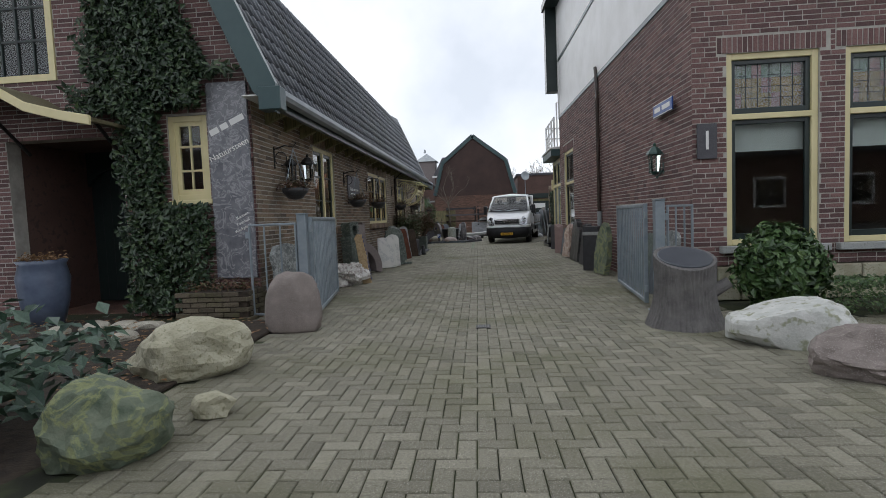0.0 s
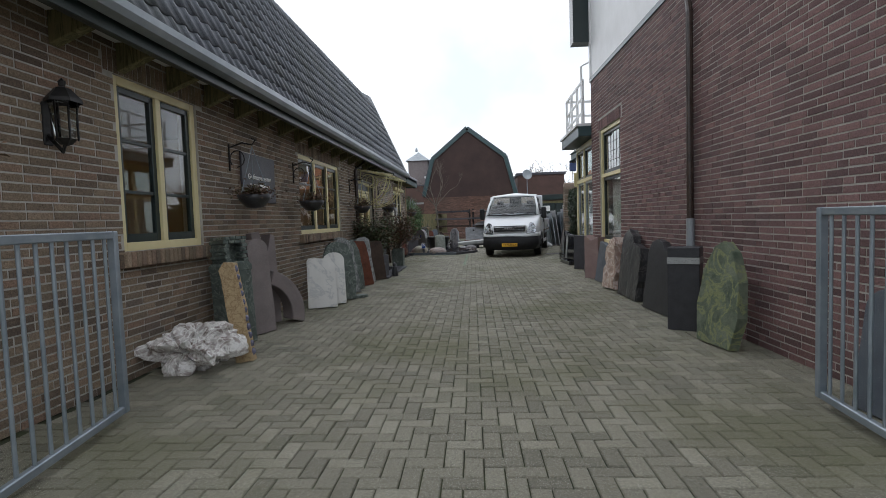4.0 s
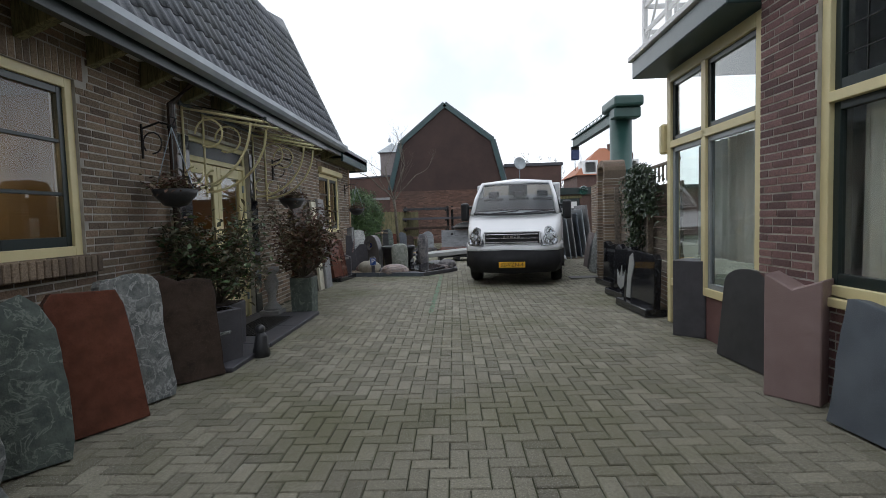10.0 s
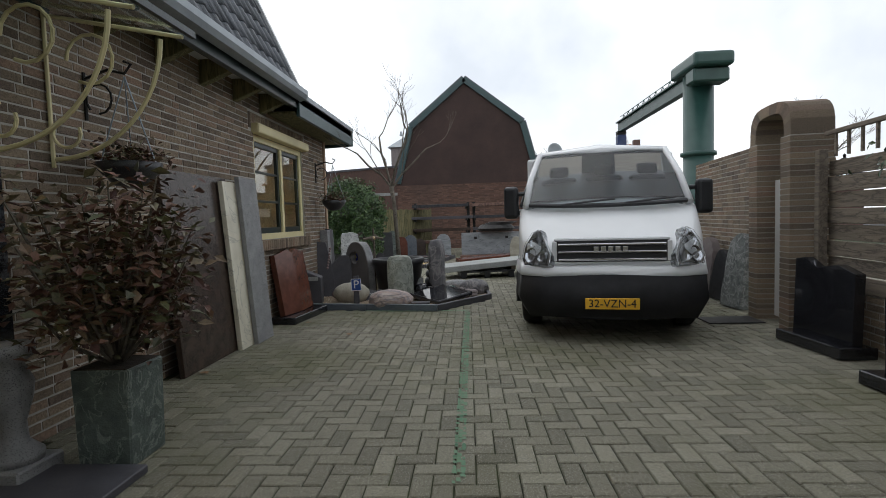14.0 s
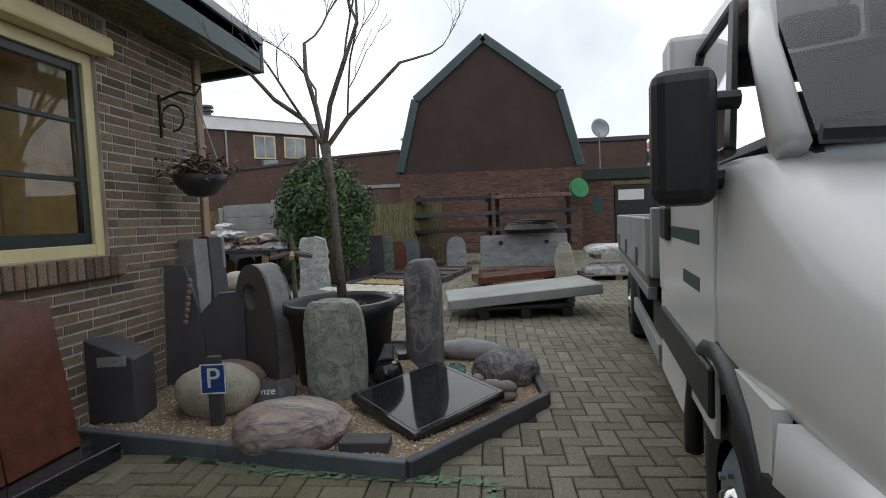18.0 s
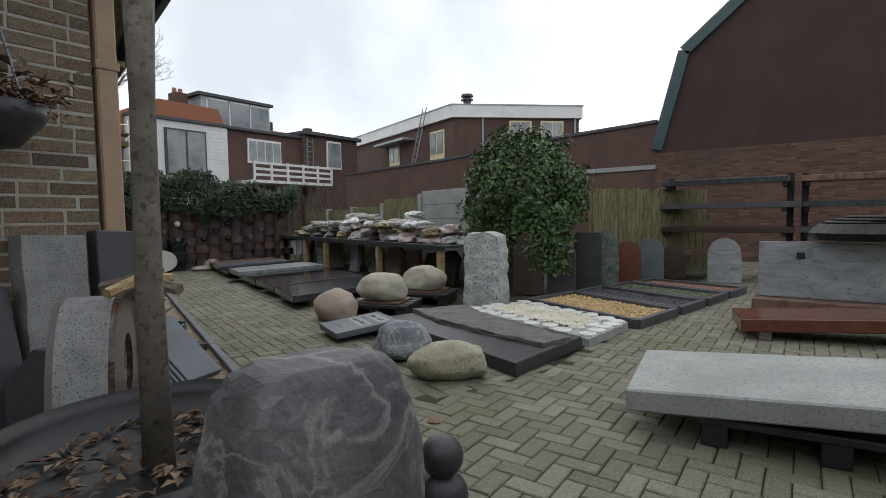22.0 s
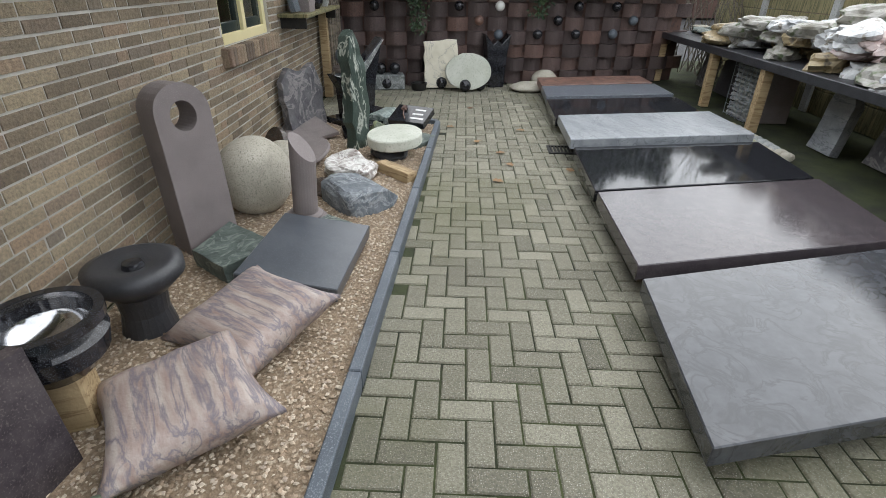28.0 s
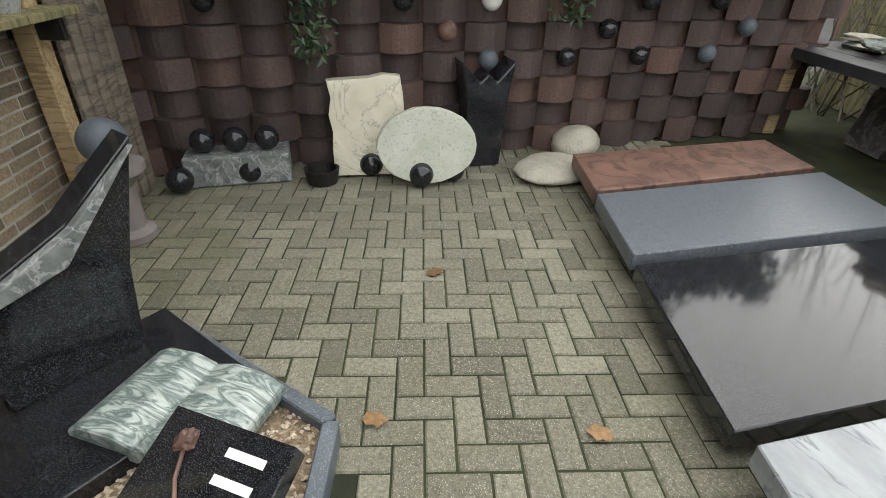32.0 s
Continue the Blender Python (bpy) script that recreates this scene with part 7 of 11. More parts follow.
def pierced(out, y0, y1, cx, cz, rx, rz):
    """A slab of the outline out between y0 and y1, with an oval hole through it."""
    n, bm = 24, bmesh.new()
    hole = [(cx + rx * math.cos(2 * math.pi * i / n), cz + rz * math.sin(2 * math.pi * i / n)) for i in range(n)]
    loops = []
    for y in (y0, y1):
        a = [bm.verts.new((x, y, z)) for x, z in out]
        h = [bm.verts.new((x, y, z)) for x, z in hole]
        ea = [bm.edges.new((a[i], a[(i + 1) % len(a)])) for i in range(len(a))]
        eh = [bm.edges.new((h[i], h[(i + 1) % n])) for i in range(n)]
        bmesh.ops.triangle_fill(bm, use_beauty=True, use_dissolve=False, edges=ea + eh)
        loops.append((a, h))
    for p, q in zip(loops[0], loops[1]):
        for i in range(len(p)):
            j = (i + 1) % len(p)
            bm.faces.new((p[i], p[j], q[j], q[i]))
    bmesh.ops.recalc_face_normals(bm, faces=bm.faces[:])
    return bm


out = [(-0.27, 0)] + [(0.27 * math.copysign(abs(math.cos(a)) ** 0.8, math.cos(a)) * -1, 0.36 + 0.56 * math.sin(a)) for a in (math.pi * i / 22 for i in range(23))][::1] + [(0.27, 0)]
part("honed_face", pierced(out, -0.02, 0.0, -0.04, 0.66, 0.095, 0.11), honed_grey, rg)
part("pecked_core", pierced(out, 0.0, 0.15, -0.04, 0.66, 0.095, 0.11), grey_granite, rg, "light pecked edge")
part("polished_back", pierced(out, 0.15, 0.17, -0.04, 0.66, 0.095, 0.11), marbled_brown, rg, "polished brown marbled back")
part("glass_pane", prism([(-0.04 + 0.094 * math.cos(math.pi * i / 12), 0.66 + 0.109 * math.sin(math.pi * i / 12)) for i in range(24)], 0.1, 0.108), yellow_glass, rg, "pale yellow glass")
for k in range(4):
    a = math.pi / 4 + k * math.pi / 2
    fl_ = part("glass_petal", prism([(0.026 * math.cos(math.pi * i / 6), 0.042 * math.sin(math.pi * i / 6)) for i in range(12)], 0.088, 0.12), petal_blue, rg, "dark blue glass petal")
    fl_.matrix_local = pose(-0.04 + 0.042 * math.cos(a), 0, 0.66 + 0.042 * math.sin(a), 0, 90 - math.degrees(a), 0)
solid("egg_stone", rock(0.28, 0.22, 0.17, 90, 0.08, 0.15, 4), pale_rock, pose(-2.7, 27.75, 0.03), "pale speckled egg shaped boulder in the bed", "boulder", "stones in the corner bed", smooth=True)
ps = thing("parking_sign", pose(-2.56, 27.5, 0.035, 0, 0, 8), "small dark post with a blue parking sign", "sign")
part("post", box(-0.04, 0.04, -0.02, 0.02, 0, 0.42, 0.004), anthracite, ps)
sg = part("sign_plate", box(-0.075, 0.075, -0.032, -0.022, 0.2, 0.38, 0.004), sign_blue, ps)
part("sign_border", boxes([(-0.075, 0.075, -0.034, -0.0325, 0.2, 0.208), (-0.075, 0.075, -0.034, -0.0325, 0.372, 0.38), (-0.075, -0.067, -0.034, -0.0325, 0.208, 0.372), (0.067, 0.075, -0.034, -0.0325, 0.208, 0.372)]), ink_white, sg)
lettering("P", 0.17, ink_white, sg, pose(0, -0.034, 0.29, 90, 0, 0))
wv = rock(0.32, 0.24, 0.16, 91, 0.12, 0.3, 4)
for v in wv.verts:
    v.co.z = min(v.co.z, 0.245)
solid("flat_topped_stone", wv, banded, pose(-2.02, 27.3, 0.03, 0, 0, 10), "flat topped brown stone with polished banding", "boulder", "stones in the corner bed")
ov = rock(0.27, 0.2, 0.14, 92, 0.1, 0.3, 4)
for v in ov.verts:
    v.co.z = min(v.co.z, 0.2)
solid("flat_topped_stone", ov, pink_smooth, pose(-2.84, 28.16, 0.03, 0, 0, -10), "flat oval pinkish stone in the bed", "boulder", "stones in the corner bed")
solid("rough_standing_stone", rock(0.2, 0.12, 0.375, 700, 0.09, 0.08, 4, 2, 0.5), pale_gneiss, pose(-1.97, 28.0, 0.02, 0, 0, 4), "rough pale grey green standing stone in the bed", "standing stone")
solid("tall_standing_stone", rock(0.12, 0.21, 0.47, 701, 0.08, 0.06, 4, 2, 0.42), purple_rock, pose(-1.42, 28.46, 0.02, 0, 0, -4), "tall dark grey veined standing stone in the bed", "standing stone")
vz = thing("round_vase", pose(-1.66, 28.16, 0.035), "black polished round stone vase", "vase")
part("bowl", lathe([(0.0, 0.0), (0.06, 0.0), (0.1, 0.05), (0.115, 0.11), (0.095, 0.17), (0.055, 0.2), (0.05, 0.19), (0.08, 0.15), (0, 0.06)], 28), black_stone, vz, smooth=True)
pl_ = thing("memorial_tablet", pose(-1.32, 27.76, 0.035, 0, 0, 45) @ pose(0, 0, 0.05, 5, -6, 0), "flat polished black memorial tablet tilted in the gravel", "memorial tablet")
part("tablet", box(-0.35, 0.35, -0.34, 0.34, 0, 0.06, 0.01), black_stone, pl_)
part("border_line", boxes([(-0.32, 0.32, -0.316, -0.31, 0.0602, 0.0612), (-0.32, 0.32, 0.31, 0.316, 0.0602, 0.0612), (-0.32, -0.314, -0.31, 0.31, 0.0602, 0.0612), (0.314, 0.32, -0.31, 0.31, 0.0602, 0.0612)]), honed_grey, pl_)
part("foot", box(-0.22, 0.22, 0.0, 0.3, -0.06, 0.0, 0.006), black_matt, pl_)
ht = thing("butterfly_plaque", pose(-2.36, 27.78, 0.035, 0, 0, 8) @ pose(0, 0, 0, -35, 0, 0), "small dark plaque with a word and a glass butterfly", "plaque")
part("plaque", prism([(-0.15, 0), (0.15, 0), (0.16, 0.13), (0.1, 0.19), (0.02, 0.16), (-0.08, 0.19), (-0.15, 0.13)], -0.02, 0.02, 0.005), anthracite, ht)
lettering("Onze", 0.07, ink_white, ht, pose(-0.05, -0.021, 0.1, 90, 0, 0))
for q in (-1, 1):
    part("butterfly_wing", prism([(0.09, 0.09), (0.09 + q * 0.045, 0.14), (0.09 + q * 0.05, 0.09), (0.09 + q * 0.03, 0.06)][::q], -0.026, -0.021), leaf_blue, ht)
tb = thing("urn_tablet", pose(-1.8, 28.2, 0.035, 0, 0, 6) @ pose(0, 0, 0, -24, 0, 0), "green veined stone tablet with a carved ring leaning on the tub", "stone tablet")
part("tablet", box(-0.17, 0.17, -0.02, 0.02, 0, 0.3, 0.006), dark_veined, tb)
part("carved_ring", tube([(0.07 * math.cos(math.pi * k / 9), -0.022, 0.13 + 0.045 * math.sin(math.pi * k / 9)) for k in range(19)], 0.006, 5), pale_disc, tb)
solid("small_slab", box(-0.13, 0.13, -0.06, 0.06, 0, 0.06, 0.006), anthracite, pose(-1.57, 27.2, 0.035, 0, 0, 3), "small dark engraved slab in the gravel", "slab")
solid("long_pebble", rock(0.29, 0.13, 0.09, 95, 0.06, 0.1, 4), grey_granite, pose(-1.13, 28.92, 0.03, 0, 0, -8), "long smooth pale grey pebble stone", "boulder", "stones in the corner bed", smooth=True)
dk_ = rock(0.24, 0.2, 0.16, 96, 0.12, 0.3, 4)
for v in dk_.verts:
    v.co.z = min(v.co.z, 0.24)
solid("cut_boulder", dk_, purple_rock, pose(-0.82, 28.33, 0.03, 0, 0, 0), "dark grey cut boulder at the kerb", "boulder", "stones in the corner bed")
gp = thing("stone_tile", pose(-1.17, 28.22, 0.035, 0, 0, 10), "flat grey stone tile carrying a green glass lump", "stone tile")
part("tile", box(-0.12, 0.12, -0.1, 0.1, 0, 0.05, 0.006), grey_granite, gp)
solid("glass_lump", rock(0.09, 0.07, 0.07, 97, 0.4, 0.3, 2, 6), teal_glass, pose(-1.17, 28.24, 0.084), "teal green rough glass lump", "glass lump")
hb = bmesh.new()
for k, (x, y, z, a, b, c) in enumerate(((0, 0, 0.06, 0.18, 0.08, 0.05), (0.02, -0.02, 0.11, 0.1, 0.06, 0.05), (-0.1, 0.0, 0.13, 0.05, 0.05, 0.05), (0.1, 0.02, 0.1, 0.07, 0.05, 0.05))):
    bmesh.ops.create_icosphere(hb, subdivisions=2, radius=1.0, matrix=Matrix.Translation((x, y, z)) @ Matrix.Diagonal((a, b, c, 1)))
solid("stone_sculpture", hb, lilac_stone, pose(-0.92, 27.95, 0.01, 0, 0, -20), "small grey stone sculpture of a sleeping baby form", "statue", smooth=True)
fb_ = bmesh.new()
for z, r in ((0.07, 0.1), (0.2, 0.085), (0.33, 0.07)):
    bmesh.ops.create_icosphere(fb_, subdivisions=3, radius=r, matrix=Matrix.Translation((0, 0, z)))
solid("bear_statue", fb_, black_matt, pose(-1.6, 29.1, 0.09), "small dark stone statue carrying a football", "statue", smooth=True)
solid("statue_base", box(-0.2, 0.2, -0.2, 0.2, 0, 0.055, 0.006), black_stone, pose(-1.6, 29.1, 0.035, 0, 0, 20), "black polished base slab", "slab")
solid("yellow_stone", rock(0.14, 0.12, 0.2, 98, 0.3, 0.2, 4, 4), yellow_rock, pose(-2.45, 28.98, 0.02, 0, 0, 0), "rough ochre stone beside the planter", "boulder", "stones in the corner bed")
solid("green_flat_stone", rock(0.3, 0.24, 0.08, 99, 0.2, 0.4, 4, 4), slate_green, pose(-2.3, 29.17, 0.03, 0, 0, 30), "flat green stone at the kerb", "boulder", "stones in the corner bed")

# tree in its tub
tub = thing("tree_tub", pose(-2.06, 28.43, 0.03), "large black plastic planter tub with bark chips", "planter")
part("tub", lathe([(0.0, 0.0), (0.33, 0.0), (0.4, 0.5), (0.43, 0.53), (0.43, 0.6), (0.4, 0.61), (0.385, 0.57), (0.37, 0.5), (0, 0.5)], 40), black_plastic, tub, smooth=True)
vs, fs = [], []
for k in range(420):
    r, a = 0.36 * math.sqrt(rnd_g.random()), rnd_g.uniform(0, 6.28)
    x, y, z, s = r * math.cos(a), r * math.sin(a), 0.502 + rnd_g.uniform(0, 0.02), rnd_g.uniform(0.01, 0.03)
    i = len(vs)
    c, d2 = math.cos(a * 7) * s, math.sin(a * 7) * s
    vs += [(x + c, y + d2, z), (x - d2 * 0.5, y + c * 0.5, z + 0.008), (x - c, y - d2, z + 0.004), (x + d2 * 0.5, y - c * 0.5, z + 0.012)]
    fs += [(i, i + 1, i + 2), (i, i + 2, i + 3)]
quads("bark_chips", vs, fs, chips, tub, "", "stuff")


def bare_tree(name, m, trunk, limbs, depth, seed, label, twig=0.006, spread=0.5, lift=0.35, shrink=0.72, buds=None):
    t = thing(name, m, label, "tree")
    rnd = random.Random(seed)
    part("trunk", tube(trunk[0], trunk[1], 10), bark, t, smooth=True)
    bm = bmesh.new()

    def grow(p, d, length, r, level):
        pts = [p]
        rad = [r]
        n = 3
        for i in range(n):
            d = (d + Vector((rnd.gauss(0, 0.13), rnd.gauss(0, 0.13), rnd.gauss(0, 0.1) + 0.05))).normalized()
            p = p + d * length / n
            pts.append(p)
            rad.append(max(r * (1 - 0.35 * (i + 1) / n), twig * 0.6))
        tube(pts, rad, 6 if r > 0.015 else 4 if r > 0.006 else 3, bm)
        if level == 0:
            return
        for i in range(rnd.choice((2, 3))):
            q = pts[rnd.choice((1, 2, 3, 3))]
            e = (d + Vector((rnd.gauss(0, spread), rnd.gauss(0, spread), rnd.gauss(lift * 0.5, spread * 0.6)))).normalized()
            grow(q, e, length * shrink * rnd.uniform(0.75, 1.15), rad[-1] * 0.75, level - 1)
    for p, d, length, r in limbs:
        grow(Vector(p), Vector(d).normalized(), length, r, depth)
    part("crown", bm, bark, t)
    return t


bare_tree("potted_tree", pose(-2.04, 28.43, 0.52), ([(0, 0, 0), (-0.03, 0.01, 0.5), (-0.06, 0.03, 1.0), (-0.1, 0.05, 1.3)], [0.04, 0.034, 0.031, 0.04]), [((-0.1, 0.05, 1.28), (-0.62, 0.1, 1.0), 0.8, 0.022), ((-0.1, 0.05, 1.3), (-0.15, 0.35, 1), 0.95, 0.022), ((-0.1, 0.05, 1.29), (0.22, -0.2, 1.0), 0.95, 0.022), ((-0.1, 0.05, 1.26), (0.65, 0.2, 1), 0.9, 0.02)], 4, 5, "slim bare young tree growing in the black tub", 0.0025, 0.4, 0.35, 0.66)

# ---- tilted slab on a pallet ----
pal = thing("pallet", pose(-0.6, 31.12, 0, 0, 0, 8), "grey plastic pallet under the slab", "pallet", "pallets")
for k in range(3):
    part("skid", box(-0.56 + k * 0.5, -0.44 + k * 0.5, -0.4, 0.4, 0.0, 0.12, 0.006), black_plastic, pal)
part("deck", box(-0.58, 0.58, -0.42, 0.42, 0.12, 0.16, 0.006), black_plastic, pal)
solid("concrete_slab", box(-0.92, 0.92, -0.45, 0.45, 0, 0.12, 0.01), concrete, pose(-0.6, 31.12, 0.2, 0, -4, 8), "large pale grey stone slab lying tilted on a pallet", "stone slab")
solid("slab_prop", box(-0.05, 0.05, -0.35, 0.35, 0, 0.14, 0.005), wood_grey, pose(-0.05, 31.18, 0.16, 0, 0, 8), "timber batten propping the tilted slab", "batten")
rs = solid("red_slab", box(-0.85, 0.85, -0.3, 0.3, 0, 0.12, 0.008), red_stone, pose(-0.45, 33.75, 0.12, 0, -3, 14), "polished red brown stone slab on battens", "stone slab")
for bx_ in (-0.65, 0.55):
    solid("batten", box(bx_ - 0.05, bx_ + 0.05, -0.28, 0.28, 0, 0.12, 0.004), wood_grey, pose(-0.45, 33.75, 0.0, 0, 0, 14), "timber batten under the red brown slab", "batten", "battens")
ms = solid("marble_block", slab([(-0.86, 0), (0.86, 0), (0.86, 0.62), (0.84, 0.64), (-0.86, 0.64)], 0.25, 2, 0.004), marble_slab, pose(-0.35, 35.0, 0.2, -2, 0, 0), "grey streaked marble block standing upright", "marble block")
for x in (-0.45, 0.45):
    part("clamp", box(x - 0.04, x + 0.04, -0.15, -0.12, 0.45, 0.52, 0.004), iron, ms)
solid("base_slab", box(-0.9, 0.9, -0.35, 0.35, 0, 0.2, 0.01), rust_slab, pose(-0.35, 35.0, 0.0), "low brown stone base under the marble block", "stone slab")
stone("rough_stone", (0.1, 33.5), (0.42, 33.45), bell(0.74), 0.2, pale_rock, "upright pale yellowish rough stone", 3, 0.015, 0.02, "stone", seed=101)
for k in range(2):
    wr = rock(0.56, 0.36, 0.15, 110 + k, 0.1, 0.5, 4, 0, 0.55)
    solid("wrapped_slabs", wr, bag_mat, pose(1.28 + 0.04 * k, 34.45, 0.1 + k * 0.36, 0, 0, 4 * k), "bundle of stones wrapped in white plastic", "wrapped stones", "wrapped bundles")
for x in (0.95, 1.6):
    solid("batten", box(-0.05, 0.05, -0.32, 0.32, 0, 0.09, 0.004), wood_grey, pose(x, 34.45, 0.375), "timber batten between the wrapped bundles", "batten", "battens")


def timber_pallet(m, w, boards, mat, label):
    t = thing("pallet", m, label, "pallet", "pallets")
    for k in range(boards):
        y = -0.4 + k * 0.8 / (boards - 1)
        part("deck_board", box(-w, w, y, y + 0.12, 0.08, 0.1, 0.003), mat, t)
    for k in range(3):
        x = -w + k * (w - 0.06)
        part("bearer", box(x, x + 0.12, -0.4, 0.52, 0, 0.08, 0.003), mat, t)


timber_pallet(pose(1.28, 34.4, 0), 0.6, 4, wood_grey, "timber pallet under the wrapped stones")
timber_pallet(pose(1.95, 32.6, 0, 0, 0, 6), 0.45, 5, wood_warm, "light timber pallet beside the van")
solid("sack_pile", rock(0.4, 0.35, 0.25, 121, 0.2, 0.4, 3), bag_dark, pose(1.95, 32.75, 0.1), "dark covered load on the pallet", "sack")
# stone racks before the gable
for k, x0 in enumerate((-3.0, -0.9)):
    t = thing("stone_rack", pose(x0, 38.4 + 0.2 * k, 0), "steel rack stacked with dark stone slabs", "rack", "stone racks")
    for x in (0.0, 1.9):
        part("upright", box(x, x + 0.1, 0, 0.1, 0, 1.85), iron, t)
    for r in range(4):
        for ax in (0.05, 1.85):
            part("arm", box(ax, ax + 0.07, -0.5, 0.05, 0.35 + r * 0.42, 0.42 + r * 0.42, 0.004), iron, t)
        part("slab", box(-0.1 + 0.1 * (r % 2), 1.95 + 0.08 * (r % 3), -0.55, 0.0, 0.42 + r * 0.42, 0.52 + r * 0.42, 0.006), (rust_slab, brown_stone, anthracite, grey_slab)[(r + k) % 4], t)
solid("coil_pile", lathe([(0.1, 0), (0.5, 0.02), (0.55, 0.1), (0.45, 0.2), (0.1, 0.18)], 24), iron, pose(-0.2, 35.05, 0.85), "coil of dark slings lying on the marble block", "slings")
for k in range(3):
    part("chain_loop", tube([(0.4 * math.cos(a), 0.35 * math.sin(a), 0.18 + 0.03 * k) for a in (i * 0.5 for i in range(13))], 0.02, 5), iron, thing("chain", pose(-0.2 + 0.1 * k, 35.0, 0.88), "loop of dark chain on the slings", "chain", "chains"))

# ---- gravel strip along the side wall ----
GZ = 0.03
SG = "stones in the gravel strip"
gp1 = thing("granite_post", from_to((-3.2, 28.46), (-3.23, 28.73), GZ) @ pose(0, 0.08, 0, -2, 0, 0), "tall light grey granite post with a curved cut", "stone post", SG)
part("post", slab([(-0.12, 0), (0.03, 0), (0.04, 0.22), (0.08, 0.55), (0.12, 0.7), (0.12, 1.1), (-0.12, 1.11)], 0.13, 5, 0.004, 0.002), grey_granite, gp1)
part("sliver", slab([(0.045, 0), (0.12, 0), (0.12, 0.3), (0.1, 0.38), (0.085, 0.5), (0.06, 0.32)], 0.12, 6, 0.0), grey_granite, gp1)
pl1 = thing("dark_pillar", from_to((-3.26, 28.78), (-3.29, 29.05), GZ) @ pose(0, 0.07, 0, -2, 0, 0), "tall anthracite stone pillar with a sawn grey notch", "stone pillar", SG)
part("pillar", prism([(-0.15, 0), (0.14, 0), (0.14, 0.8), (0.13, 1.1), (-0.16, 1.12)], -0.07, 0.07, 0.006), anthracite, pl1)
part("sawn_face", box(0.08, 0.136, -0.076, 0.04, 0.82, 1.1, 0.004), grey_granite, pl1)
stone("rough_marble_post", (-4.6, 29.08), (-4.74, 29.22), [(-0.5, 0), (0.5, 0), (0.45, 0.4), (0.5, 0.9), (0.3, 1.0), (-0.5, 1.02)], 0.2, white_marble, "rough white marble post at the brick wall", 3, 0.014, 0.012, "stone post", seed=201)
# the curved marble sheet
vs, fs = [], []
nu, nz = 14, 10
for side in (0, 1):
    for j in range(nz + 1):
        for i in range(nu + 1):
            u = (i / nu - 0.5) * 0.56
            z = 0.84 * j / nz
            bend = 0.1 * math.cos(math.pi * (i / nu - 0.5)) - 0.1 * (j / nz) ** 2
            vs.append((u * (1 + 0.05 * math.sin(j)), bend * 0.7 + side * 0.04 + 0.012 * noise.noise(Vector((u * 6, z * 6, side * 3.0))), z + 0.01 * noise.noise(Vector((u * 9, j, 4)))))
k = (nu + 1) * (nz + 1)
for j in range(nz):
    for i in range(nu):
        a = j * (nu + 1) + i
        fs += [(a, a + 1, a + nu + 2, a + nu + 1), (k + a, k + a + nu + 1, k + a + nu + 2, k + a + 1)]
for i in range(nu):
    fs += [(i, k + i, k + i + 1, i + 1), (nz * (nu + 1) + i, nz * (nu + 1) + i + 1, k + nz * (nu + 1) + i + 1, k + nz * (nu + 1) + i)]
for j in range(nz):
    a, b = j * (nu + 1), j * (nu + 1) + nu
    fs += [(a, a + nu + 1, k + a + nu + 1, k + a), (b, k + b, k + b + nu + 1, b + nu + 1)]
ob = quads("curved_marble_sheet", vs, fs, plain_marble, None, "curved white marble sheet leaning in the gravel", "", True)
ob.matrix_world = from_to((-5.33, 29.22), (-5.6, 29.75), GZ) @ pose(0, 0.0, 0, -6, 0, 0)
tagged(ob, "curved white marble sheet leaning in the gravel", "marble sheet")
stone("brown_slab", (-6.02, 29.64), (-6.7, 29.96), [(-0.5, 0), (0.5, 0), (0.5, 0.5), (-0.5, 0.51)], 0.06, purple_slab, "brown grey polished slab standing in the gravel", 4, 0.0, 0.0, "stone slab")
rb = thing("ribbed_tile", pose(-4.3, 29.42, 0.24, 0, 0, 60) @ pose(0, 0, 0, 38, 0, 45) @ Matrix.Scale(1.15, 4), "dark ribbed stone tile leaning on a support", "stone tile")
part("tile", box(-0.28, 0.28, -0.26, 0.26, 0, 0.05, 0.004), blue_stone, rb)
for i in range(9):
    part("rib", box(-0.27 + i * 0.035, -0.247 + i * 0.035, -0.262, 0.262, 0.048, 0.062, 0.004), blue_stone, rb)
solid("tile_support", box(-0.16, 0.16, -0.1, 0.1, 0, 0.15, 0.01), black_matt, pose(-4.38, 29.4, GZ, 0, 0, 20), "black block that carries the ribbed tile", "stone block")
solid("ochre_stone", rock(0.13, 0.1, 0.16, 202, 0.2, 0.2, 3, 4), yellow_rock, pose(-3.1, 28.88, GZ, 0, 0, 20), "ochre pointed stone in the gravel", "stone", SG)
# curled sheet of stone like an open book
prof = [(-0.2 + 0.4 * i / 14, 0.05 + 0.035 * math.cos(math.pi * 2.2 * i / 14) + (0.03 if i in (0, 14) else 0)) for i in range(15)]
solid("curled_stone", prism([(x, z + 0.04) for x, z in prof] + [(x, z - 0.02) for x, z in prof[::-1]], -0.2, 0.2, 0.006), boulder_brown, pose(-3.62, 29.3, GZ, 8, 4, 150), "brown stone carved like a curled open book", "carved stone", smooth=False)
solid("flat_banded_stone", slab([(-0.42, 0.0), (-0.1, -0.16), (0.36, -0.05), (0.42, 0.3), (0.3, 0.62), (0.05, 0.66), (-0.3, 0.5)], 0.1, 203, 0.016, 0.004, 0.012), dark_banded, pose(-3.35, 29.13, 0.1, 97, 0, 75), "large flat dark stone with purple bands", "flat stone", SG)
